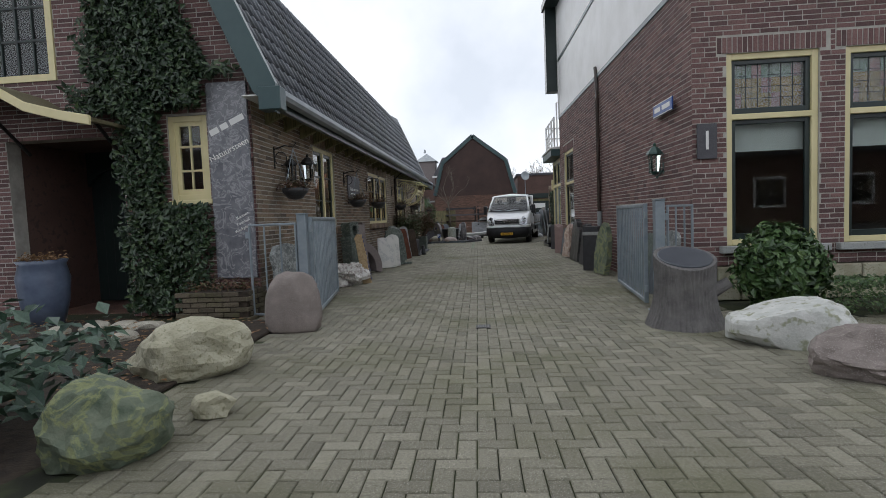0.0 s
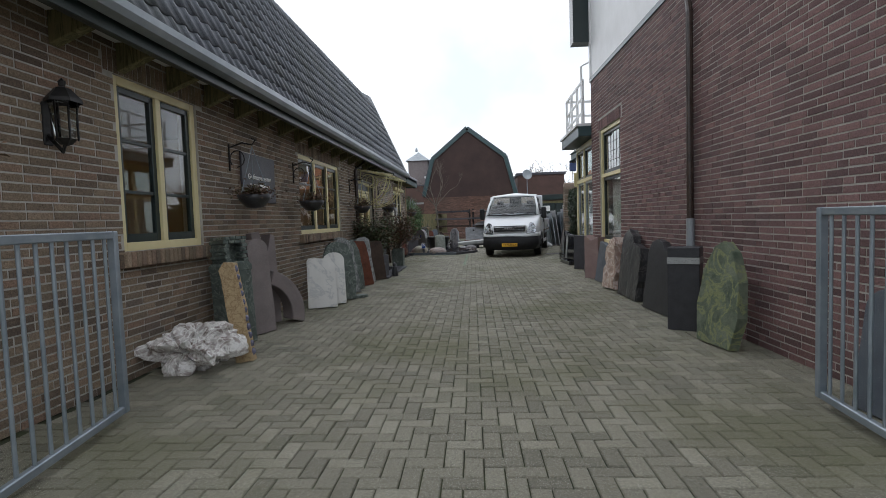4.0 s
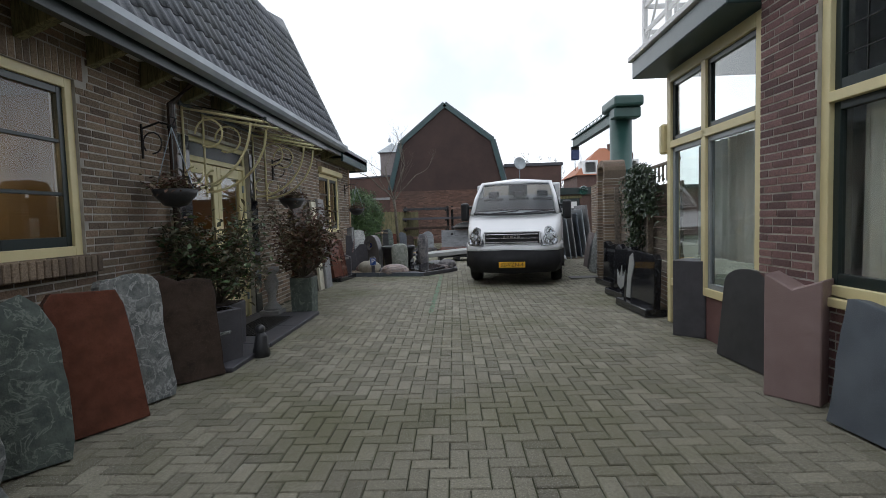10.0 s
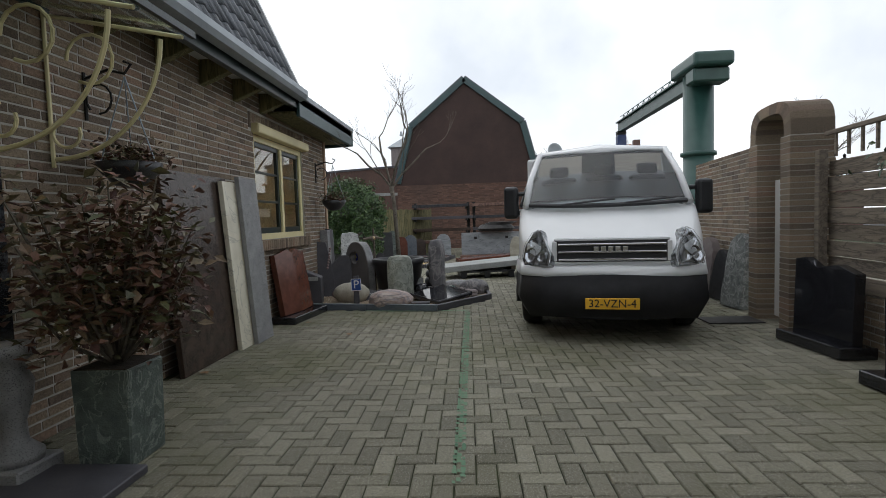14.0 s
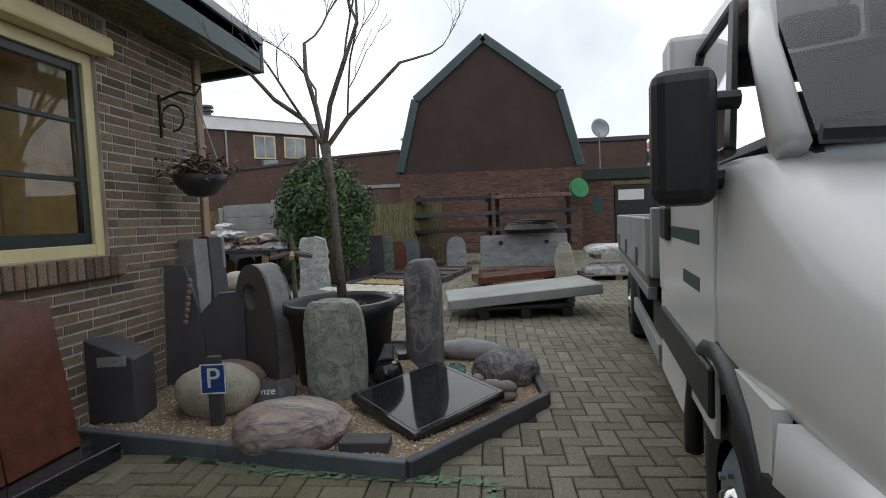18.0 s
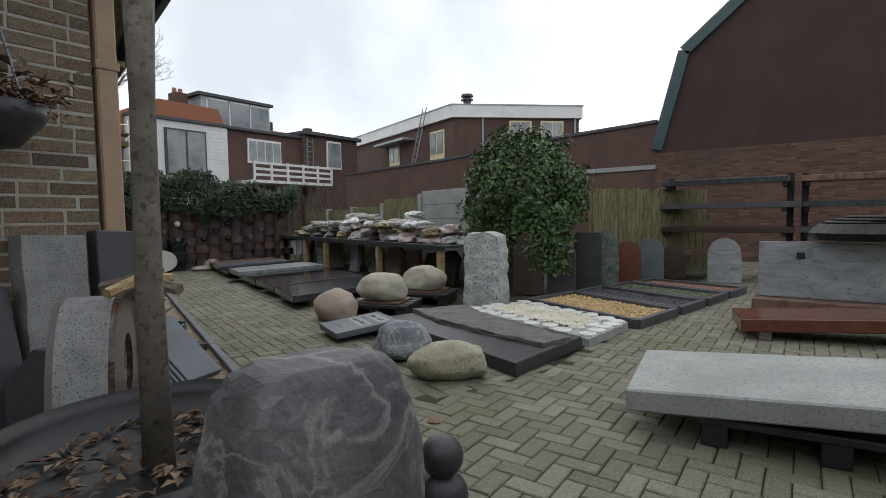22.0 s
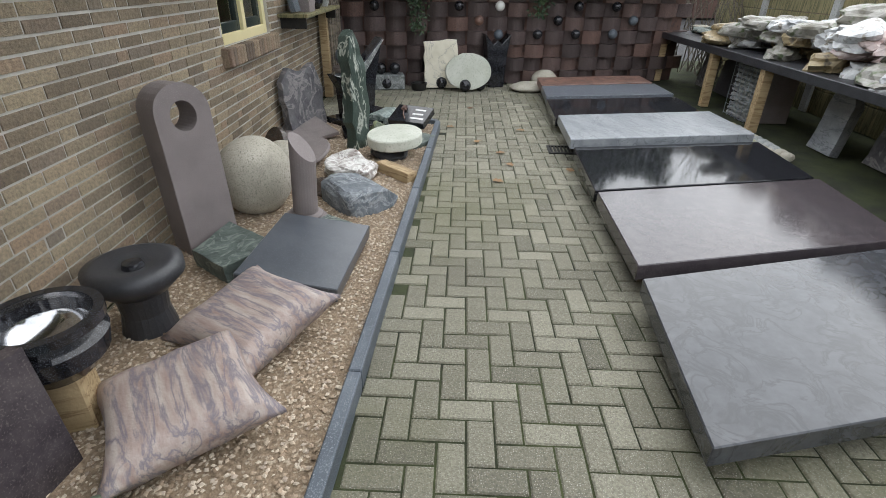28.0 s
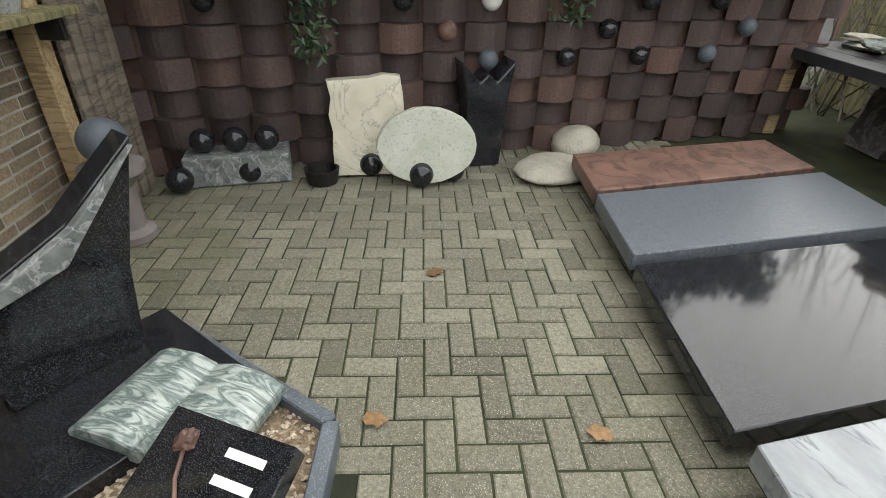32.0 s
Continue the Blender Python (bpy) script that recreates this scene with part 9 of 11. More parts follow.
stone("marble_block", (-12.72, 32.62), (-12.62, 33.12), [(-0.5, 0), (0.5, 0), (0.48, 0.4), (0.42, 0.66), (-0.2, 0.64), (-0.48, 0.62)], 0.16, cream_marble, "rough cream and white banded marble block", 6, 0.012, 0.01, "marble block", seed=231)
od = slab([(0.33 * math.cos(a * math.pi / 12), 0.27 + 0.25 * math.sin(a * math.pi / 12)) for a in range(24)], 0.08, 232, 0.004, 0.004, 0.01)
solid("oval_disc", od, pale_disc, pose(-12.42, 33.2, 0, -9, 0, 80), "pale oval stone disc leaning on the marble block", "stone disc")
up = thing("urn_post", pose(-12.75, 33.72, 0, 0, 0, 84), "tall black faceted stone urn column", "urn column")
part("column", prism([(-0.12, 0), (0.12, 0), (0.15, 0.5), (0.19, 0.74), (0.06, 0.6), (0, 0.66), (-0.06, 0.6), (-0.19, 0.74), (-0.15, 0.5)], -0.12, 0.12, 0.01), black_stone, up)
for x, y, sx, sz, s in ((-12.35, 34.12, 0.3, 0.07, 233), (-12.65, 34.5, 0.22, 0.14, 234)):
    solid("flat_boulder", rock(sx * 0.8, sx, sz, s, 0.1, 0.25, 4), pale_rock, pose(x, y, 0, 0, 0, 20), "flat mossy boulder below the tile wall", "boulder", smooth=True)


def hedge_place(rnd):
    u = rnd.uniform(-0.6, 5.4)
    top = 2.12 + 0.2 * math.sin(u * 1.3 - 1.6) + 0.09 * math.sin(u * 5.1) + 0.05 * math.sin(u * 11.0)
    low = 1.42 - 0.1 * math.sin(u * 2.3) - 0.12 * rnd.random()
    z = low + (top - low) * rnd.random() ** 0.8
    return (u, rnd.uniform(-0.42, -0.1) if rnd.random() < 0.7 else rnd.uniform(-0.1, 0.4), z), (0, -0.7, 0.6)


ivy("ivy_hedge", 15000, hedge_place, 0.095, leaf_ivy, TW, "dense dark ivy hedge on top of the tile wall", 51, [[(x, 0.15, 0.0), (x + 0.1, 0.16, 1.0), (x + 0.25, 0.1, 1.7), (x + 0.2, 0.1, 2.1)] for x in (0.4, 1.5, 2.6, 3.7, 4.8)])
for n, (u, z, hgt) in enumerate(((1.1, 0.75, 0.5), (2.9, 0.95, 0.4))):
    ivy("ivy_trail", 160, lambda rnd, u=u, z=z, hgt=hgt: ((u + rnd.gauss(0, 0.07), -0.12 + rnd.uniform(-0.03, 0.02), z + rnd.random() * hgt), (0, -1, 0.2)), 0.06, leaf_ivy, TW, "ivy trail hanging down the tile wall", 60 + n)

# ---- row of big slabs ----
SL = [((-6.08, 31.91), (-7.02, 32.31), (-6.95, 34.0), (-5.95, 33.66), 0.19, grey_slab, "large polished grey granite slab"), ((-7.12, 32.35), (-8.06, 32.68), (-7.9, 34.42), (-7.0, 34.05), 0.2, purple_slab, "large polished purple brown granite slab"), ((-8.14, 32.71), (-9.08, 33.06), (-8.85, 34.8), (-7.97, 34.46), 0.18, black_stone, "large polished black granite slab"), ((-9.15, 33.06), (-9.98, 33.36), (-9.78, 35.05), (-8.92, 34.82), 0.23, marble_slab, "large streaked grey marble slab with a rough edge"), ((-10.06, 33.38), (-10.93, 33.7), (-10.7, 35.36), (-9.86, 35.08), 0.18, black_stone, "large polished black granite slab reflecting the sky"), ((-10.98, 33.72), (-11.6, 33.95), (-11.45, 35.58), (-10.78, 35.38), 0.2, speckled, "speckled blue grey granite slab"), ((-11.64, 33.97), (-12.2, 34.17), (-12.05, 35.75), (-11.52, 35.6), 0.2, rust_slab, "dark rust brown stone slab")]
for a, b, c, e, top, mat, label in SL:
    bm = plate([a, b, c, e][::-1], top - 0.09, top, 0.005)
    solid("granite_slab", bm, mat, pose(0, 0, 0), label + " lying on battens", "stone slab", "row of slabs")
    for k in (0.2, 0.8):
        p, q = Vector(a).lerp(Vector(e), k), Vector(b).lerp(Vector(c), k)
        d = (q - p).normalized()
        l2 = (q - p).length / 2 - 0.14
        solid("batten", box(-l2, l2, -0.05, 0.05, 0, top - 0.092, 0.004), wood_grey, from_to(tuple(p), tuple(q)), "dark timber batten under a slab", "batten", "battens")
dg = thing("drain_grate", pose(-9.56, 33.2, -0.012, 0, 0, 70) @ Matrix.Diagonal((0.72, 0.72, 1, 1)), "cast iron drain grate in the pavers", "drain")
part("frame", boxes([(-0.17, 0.17, -0.17, -0.14, 0, 0.02), (-0.17, 0.17, 0.14, 0.17, 0, 0.02), (-0.17, -0.14, -0.14, 0.14, 0, 0.02), (0.14, 0.17, -0.14, 0.14, 0, 0.02)]), iron, dg)
for k in range(6):
    part("bar", box(-0.13 + k * 0.046, -0.105 + k * 0.046, -0.145, 0.145, 0, 0.018, 0.003), iron, dg)

# ---- stone rack with sacks behind the slabs ----
RM = pose(-5.4, 34.2, 0, 0, 0, math.degrees(math.atan2(0.32, -1)))
rk = thing("yard_bench", RM, "long dark timber bench on posts full of stone and sacks", "bench")
for u in (0.0, 2.0, 4.5, 5.75, 7.6):
    part("post", box(u - 0.05, u + 0.05, -0.05, 0.05, 0, 0.7, 0.006), wood_warm, rk)
    part("back_post", box(u - 0.05, u + 0.05, -0.95, -0.85, 0, 0.7, 0.006), wood_grey, rk)
for k in range(4):
    part("top_board", box(-0.2, 7.9, -1.0 + k * 0.265, -0.74 + k * 0.265, 0.7, 0.735, 0.004), black_matt, rk)
part("front_rail", box(-0.2, 7.9, 0.055, 0.085, 0.66, 0.745, 0.004), black_matt, rk)
rnd = random.Random(77)
MATS = (bag_mat, bag_dark, bag_dark, bag_pink, bag_mat, bag_ochre)
for k in range(84):
    u = 0.15 + (k % 27) * 0.225 + rnd.uniform(-0.05, 0.05)
    v = rnd.uniform(-0.8, -0.12)
    layer = k // 27
    if layer > 1:
        u = 1.0 + (k % 27) * 0.17 + rnd.uniform(-0.05, 0.05)
    if layer == 3:
        u = 1.6 + (k % 3) * 1.3
    z = 0.735 + (0.0, 0.13, 0.25, 0.38)[layer]
    big = 1.3 if rnd.random() < 0.15 else 1.0
    bm = rock(0.23 * big, 0.15 * big, 0.085 * big, 300 + k, 0.4, 0.25, 3, 2, 0.8)
    solid("plastic_sack", bm, rnd.choice(MATS), RM @ pose(u, v, z, rnd.uniform(-8, 8), rnd.uniform(-8, 8), rnd.uniform(0, 180)), "crumpled plastic sack of gravel on the bench", "sack", "sacks on the bench")
for k in range(16):
    u = 6.2 + (k % 8) * 0.2
    solid("slate_piece", rock(0.17, 0.11, 0.035, 380 + k, 0.35, 0.3, 2, 5), slate_green if k % 3 else pale_rock, RM @ pose(u, rnd.uniform(-0.7, -0.1), 0.735 + (0.06 if k >= 8 else 0), rnd.uniform(-10, 10), rnd.uniform(-10, 10), rnd.uniform(0, 180)), "rough slate piece stacked on the bench", "slate", "slates on the bench")
gc = thing("gabion_cage", RM @ pose(5.12, -0.1, 0), "wire cage filled with grey pebbles", "gabion")
rndp = random.Random(5)
bm = bmesh.new()
for i in range(9):
    for j in range(12):
        for k in (0, 1):
            q = rock(0.03, 0.03, 0.026, i * 40 + j * 3 + k, 0.2, 0.1, 1)
            me = bpy.data.meshes.new("tmp")
            q.to_mesh(me)
            q.free()
            me.transform(Matrix.Translation((-0.22 + i * 0.055 + rndp.uniform(-0.01, 0.01), -0.04 - k * 0.06, 0.01 + j * 0.055)))
            bm.from_mesh(me)
            bpy.data.meshes.remove(me)
pb = part("pebbles", bm, concrete, gc)
tagged(pb, "grey rounded pebbles", "", "", "stuff")
part("core", box(-0.24, 0.24, -0.5, -0.1, 0, 0.66), lilac_stone, gc)
for i in range(6):
    part("wire", tube([(-0.26 + i * 0.104, 0.0, 0), (-0.26 + i * 0.104, 0.0, 0.68)], 0.004, 4), steel, gc)
for j in range(7):
    part("wire", tube([(-0.26, 0.003, 0.02 + j * 0.11), (0.26, 0.003, 0.02 + j * 0.11)], 0.004, 4), steel, gc)
for k, (u, v, w, h, mat) in enumerate(((0.6, -0.55, 0.5, 0.62, brown_stone), (1.15, -0.6, 0.45, 0.55, black_matt), (1.6, -0.5, 0.3, 0.5, terracotta), (2.5, -0.6, 0.6, 0.6, pink_smooth), (3.2, -0.55, 0.5, 0.58, purple_rock), (3.8, -0.35, 0.35, 0.6, marble_slab), (6.5, -0.6, 0.5, 0.5, anthracite), (7.1, -0.55, 0.4, 0.5, purple_rock))):
    solid("stored_slab", slab([(-w / 2, 0), (w / 2, 0), (w / 2, h * 0.8), (w * 0.2, h), (-w / 2, h * 0.9)], 0.09, 400 + k, 0.012, 0.006), mat, RM @ pose(u, v, 0, -10, 0, 180), "broken stone slab stored under the bench", "stone slab", "stones under the bench")
for k in range(22):
    solid("yard_pebble", rock(0.07, 0.06, 0.045, 420 + k, 0.15, 0.2, 2), rnd.choice((pale_rock, yellow_rock, concrete)), RM @ pose(3.5 + (k % 11) * 0.11, 0.15 + (k // 11) * 0.12, 0.0 if k < 11 else 0.0), "pale rounded cobble beside the bench", "cobble", "cobbles by the bench")

# ---- boulders and grave plots ----
for x, y, sx, sy, sz, mat, rz, z0, label, seed, fac in ((-2.82, 30.85, 0.31, 0.24, 0.16, yellow_rock, 30, 0, "yellowish grey angular boulder on the pavers", 501, 7), (-3.5, 31.1, 0.3, 0.25, 0.17, boulder_blue, 20, 0, "blue grey rough boulder on the pavers", 502, 5), (-5.2, 31.86, 0.27, 0.25, 0.21, pink_boulder, 0, 0, "smooth pinkish boulder on the pavers", 503, 0), (-5.0, 32.45, 0.31, 0.27, 0.2, pale_rock, 40, 0.17, "smooth pale boulder resting on a pallet", 504, 0), (-5.1, 33.4, 0.32, 0.27, 0.2, pale_rock, 10, 0.17, "pale speckled boulder resting on a pallet", 505, 2)):
    solid("boulder", rock(sx, sy, sz, seed, 0.12, 0.2, 4, fac), mat, pose(x, y, z0, 0, 0, rz), label, "boulder", "boulders of the show plots", smooth=True)
for x, y, rz in ((-5.0, 32.45, 20), (-5.1, 33.4, 20)):
    pal = thing("pallet", pose(x, y, 0, 0, 0, rz), "black plastic pallet under a boulder", "pallet", "pallets")
    for k in range(3):
        part("skid", box(-0.4 + k * 0.34, -0.28 + k * 0.34, -0.3, 0.3, 0.0, 0.11, 0.006), black_plastic, pal)
    for k in range(4):
        part("deck_board", box(-0.42, 0.42, -0.32 + k * 0.17, -0.19 + k * 0.17, 0.11, 0.15, 0.005), black_plastic, pal)
    part("board", box(-0.3, 0.3, -0.24, 0.24, 0.151, 0.17, 0.004), rust_slab, pal)
hr_ = thing("lettering_sample", pose(-4.4, 31.45, 0.07, 5, 0, -24), "blue grey lettering sample slab with two pale panels", "sample slab")
part("slab", box(-0.28, 0.28, -0.33, 0.33, 0, 0.06, 0.004), blue_stone, hr_)
part("foot", box(-0.24, 0.24, 0.1, 0.2, -0.075, 0.0, 0.004), black_matt, hr_)
for n, (y0, txt) in enumerate(((0.15, "Hier rust"), (-0.04, "Hier Rust"))):
    pn = part("panel", box(-0.21, 0.22, y0 - 0.01, y0 + 0.11, 0.0605, 0.063, 0.001), concrete, hr_)
    lettering(txt, 0.09, anthracite, pn, pose(0.0, y0 + 0.05, 0.0635))
lettering("Hier Rust", 0.06, concrete, hr_, pose(-0.05, -0.2, 0.0612))
dp_ = thing("dark_grave_slab", pose(0, 0, 0), "polished anthracite grave slab with a riven slate edge", "grave slab")
part("slab", plate([(-2.41, 31.09), (-2.31, 32.14), (-4.10, 32.70), (-4.43, 31.83)], 0.0, 0.11, 0.006), black_matt, dp_)
bm = slab([(-3.0, 0.1), (-2.45, -0.02), (-2.3, 0.3), (-3.1, 0.62), (-4.0, 1.12), (-4.32, 0.6), (-3.7, 0.28)], 0.05, 506, 0.025, 0.012, 0.008)
part("riven_slate", bm, bark_stone, dp_, "riven brown grey slate").matrix_local = pose(0.0, 31.62, 0.125, -90, 0, 0)
pv = thing("crazy_paving_plot", pose(0, 0, 0), "grave plot of white crazy paving and pebbles", "grave plot")
part("bed", plate([(-2.27, 32.2), (-2.2, 33.12), (-3.66, 33.72), (-4.08, 32.8)], 0.0, 0.075), concrete, pv)
rnd = random.Random(8)
for i in range(9):
    for j in range(5):
        u, v = (i + 0.5 + rnd.uniform(-0.2, 0.2)) / 9, (j + 0.5 + rnd.uniform(-0.15, 0.15)) / 5
        if 0.35 < v < 0.65 and 0.2 < u < 0.8:
            continue
        c = Vector((-2.27, 32.2)).lerp(Vector((-4.08, 32.8)), u).lerp(Vector((-2.2, 33.12)).lerp(Vector((-3.66, 33.72)), u), v)
        r = rnd.uniform(0.09, 0.115)
        pts = [(r * (1 + rnd.uniform(-0.25, 0.2)) * math.cos(a), r * 0.95 * (1 + rnd.uniform(-0.2, 0.2)) * math.sin(a)) for a in [k * 1.047 + rnd.uniform(-0.25, 0.25) for k in range(6)]]
        part("paving_piece", plate(pts, 0, 0.03, 0.004), white_marble, pv).matrix_local = pose(c.x, c.y, 0.07, 0, 0, rnd.uniform(0, 60))


def pebble_field(name, poly, z, size, count, mat, parent, seed, label):
    """Loose pebbles scattered over a plan outline, joined into one part."""
    rnd = random.Random(seed)
    x0, x1 = min(p[0] for p in poly), max(p[0] for p in poly)
    y0, y1 = min(p[1] for p in poly), max(p[1] for p in poly)
    vs, fs = [], []
    while len(fs) < count * 8:
        x, y = rnd.uniform(x0, x1), rnd.uniform(y0, y1)
        if not inside(poly, x, y):
            continue
        r = size * rnd.uniform(0.6, 1.3)
        k = len(vs)
        a = rnd.uniform(0, 3.14)
        ca, sa_ = math.cos(a), math.sin(a)
        for dx, dy, dz in ((1, 0, 0), (0, 0.75, 0.1), (-1, 0, 0), (0, -0.75, -0.1), (0, 0, 0.7), (0, 0, -0.7)):
            vs.append((x + r * (dx * ca - dy * sa_), y + r * (dx * sa_ + dy * ca), z + r * dz + rnd.uniform(0, size * 0.3)))
        fs += [(k + i, k + (i + 1) % 4, k + 4) for i in range(4)] + [(k + (i + 1) % 4, k + i, k + 5) for i in range(4)]
    return quads(name, vs, fs, mat, parent, label, "stuff")


pebble_field("white_pebbles", [(-2.5, 32.5), (-2.45, 32.95), (-3.55, 33.4), (-3.75, 32.95)], 0.1, 0.02, 1500, cream_marble, pv, 9, "rounded cream pebbles")
plots = (([(-2.12, 33.2), (-1.95, 34.1), (-3.45, 34.75), (-3.7, 33.85)], yellow_gravel, "yellow gravel grave plot with a dark border"), ([(-1.93, 34.2), (-1.8, 34.9), (-3.3, 35.5), (-3.42, 34.85)], anthracite, "dark grey gravel grave plot with a dark border"), ([(-1.78, 35.0), (-1.65, 35.7), (-3.1, 36.2), (-3.25, 35.6)], green_rock, "green gravel grave plot with a dark border"), ([(-1.63, 35.8), (-1.5, 36.4), (-2.9, 36.8), (-3.05, 36.3)], terracotta, "orange gravel grave plot with a dark border"))
for n, (poly, mat, label) in enumerate(plots):
    t = thing("grave_plot", pose(0, 0, 0), label, "grave plot", "gravel plots")
    part("bed", plate(poly, 0.0, 0.05), mat, t)
    pebble_field("gravel", poly, 0.055, 0.022, 900, mat, t, 20 + n, "loose coloured gravel")
    for i in range(4):
        a, b = poly[i], poly[(i + 1) % 4]
        l2 = math.hypot(b[0] - a[0], b[1] - a[1]) / 2
        part("border", box(-l2, l2, -0.035, 0.035, 0, 0.1, 0.005), anthracite, t).matrix_local = from_to(a, b)
stone("granite_pedestal", (-4.35, 33.28), (-3.86, 33.42), [(-0.5, 0), (0.5, 0), (0.47, 0.3), (0.48, 0.6), (0.42, 0.93), (0.2, 0.98), (-0.35, 0.97), (-0.46, 0.9), (-0.48, 0.5)], 0.42, white_speckled, "rough pale granite pedestal stone", 0, 0.016, 0.02, "stone pedestal", seed=507)
for k, (x, y, w, h, mat, top) in enumerate(((-4.1, 34.55, 0.42, 0.95, brown_stone, bell), (-3.75, 34.95, 0.4, 0.75, anthracite, arch), (-3.55, 35.5, 0.4, 0.9, black_matt, square_top), (-3.4, 35.95, 0.36, 0.95, slate_green, bell), (-3.25, 36.55, 0.42, 0.72, red_stone, arch), (-3.0, 37.1, 0.4, 0.75, blue_stone, arch), (-2.75, 37.6, 0.4, 0.6, brown_stone, arch), (-1.9, 37.4, 0.5, 0.75, marble_slab, bell))):
    stone("gravestone", (x - w / 2, y), (x + w / 2, y + 0.12), top(h), 0.1, mat, "old upright gravestone behind the gravel plots", 4, 0.006, 0.0, seed=510 + k, group="gravestones behind the plots")


def bush_place(rnd):
    d = Vector((rnd.gauss(0, 1), rnd.gauss(0, 1), rnd.gauss(0, 1))).normalized()
    r = rnd.uniform(0.75, 1.05) * (1 + 0.28 * noise.noise(d * 2.6) + 0.1 * noise.noise(d * 7.0))
    if rnd.random() < 0.22:
        a = rnd.choice((-0.5, -0.1, 0.3, 0.62, 0.85)) + rnd.gauss(0, 0.09)
        return (a, -0.55 + rnd.uniform(-0.12, 0.1), rnd.uniform(0.35, 1.3)), (0, -1, 0.2)
    return (d.x * 1.0 * r, d.y * 0.75 * r, 1.5 + d.z * (1.0 if d.z > 0 else 0.75) * r), d


ivy("ivy_bush", 14000, bush_place, 0.095, leaf_bush, pose(-4.55, 35.3, 0), "big glossy green ivy bush over the fence", 71, [[(0, 0, 0), (0.05, 0, 0.5), (0.1, 0.1, 1.2)], [(0.1, 0.1, 0.0), (-0.2, 0, 0.7), (-0.4, 0.1, 1.5)]])
pf = thing("plank_fence", pose(-3.85, 36.35, 0, 0, 0, 62), "mossy green vertical plank fence", "fence")
for k in range(30):
    part("plank", box(k * 0.1, k * 0.1 + 0.096, -0.01 - 0.006 * (k % 2), 0.012 - 0.006 * (k % 2), 0.05, 1.62 + 0.012 * (k % 3), 0.003), wood_green, pf)
part("rail", box(0, 3.0, 0.012, 0.06, 0.4, 0.48), wood_green, pf)
part("rail", box(0, 3.0, 0.012, 0.06, 1.2, 1.28), wood_green, pf)

# ---- buildings at the end of the yard ----
gb_ = thing("gable_house", pose(0, 42, 0), "dark brick mansard gable building with petrol verge boards", "house", kind="structure")
GP = [(-4.13, 0), (1.95, 0), (1.95, 2.8), (1.3, 5.28), (-1.15, 7.18), (-3.5, 5.25), (-4.13, 2.85)]
part("wall", prism(GP, 0, 9.0), gable_brick, gb_)
for (x0, z0), (x1, z1) in zip(GP[2:6], GP[3:7]):
    d = Vector((x1 - x0, z1 - z0))
    nrm = Vector((d.y, -d.x)).normalized()
    a, b, c, e = Vector((x0, z0)), Vector((x1, z1)), Vector((x1, z1)) - nrm * 0.16, Vector((x0, z0)) - nrm * 0.16
    part("verge_board", prism([tuple(p + nrm * 0.07) for p in (a, b)] + [tuple(p) for p in (c, e)], -0.09, -0.005, 0.004), petrol, gb_)
    part("roof", prism([tuple(a), tuple(b), tuple(b + nrm * 0.12), tuple(a + nrm * 0.12)], -0.06, 9.2), tile_mat, gb_)
brick_wall("wall_gable_low", (-4.13, 41.95), (1.95, 41.95), 0.0, 2.75, 0.04, [], brick_yard, "red brown brick lower wall of the gable building", mortar=far_brick)
shed = thing("brick_shed", pose(0, 43, 0), "low orange brick shed with a dark fascia and green doors", "shed", kind="structure")
part("wall", boxes([(2.0, 3.2, 0, 0.2, 0, 2.6), (5.9, 6.4, 0, 0.2, 0, 2.6), (3.2, 5.9, 0, 0.2, 2.15, 2.6), (2.0, 6.4, 4.0, 4.2, 0, 2.6), (6.2, 6.4, 0.2, 4.0, 0, 2.6)]), far_brick, shed)
part("roof", box(1.95, 6.5, -0.1, 4.2, 2.62, 2.7), black_matt, shed)
part("fascia", box(1.9, 6.5, -0.14, -0.1, 2.36, 2.72, 0.006), dark_green, shed)
part("lintel", box(3.1, 6.0, -0.03, 0.0, 2.15, 2.3, 0.004), wood_green, shed)
for k in range(2):
    d = part("door", box(3.22 + k * 1.34, 4.54 + k * 1.34, -0.02, 0.04, 0.02, 2.14, 0.006), dark_green, shed, "green boarded shed door")
    for j in range(12):
        part("board_joint", box(3.25 + k * 1.34 + j * 0.11, 3.258 + k * 1.34 + j * 0.11, -0.024, -0.018, 0.04, 2.1), black_matt, d)
    part("paper_panel", box(3.34 + k * 1.34 + 0.35 * k, 4.2 + k * 1.34 + 0.2 * k, -0.03, -0.022, 1.62, 1.98, 0.002), white_paint, d)
nch = part("arched_window", slab(arch_top(0.36, 0.62, 0.18), 0.04, 1), petrol, shed, "small arched window niche")
nch.location = (2.62, -0.015, 1.2)
brick_wall("wall_shed_front", (2.0, 42.98), (3.12, 42.98), 0.0, 2.36, 0.02, [], brick_yard, "orange brown brick wall of the low shed", mortar=far_brick)
rb_ = thing("brick_outbuilding", pose(0, 43.4, 0), "long low orange brick outbuilding with a dark roof edge", "outbuilding", kind="structure")
part("wall", box(6.4, 16.0, 0, 4.0, 0, 2.55), far_brick, rb_)
part("roof_edge", box(6.3, 16.2, -0.15, 4.1, 2.55, 2.72, 0.006), black_matt, rb_)
part("window", box(6.9, 8.6, -0.05, 0.0, 1.15, 1.75, 0.004), window_glass, rb_)
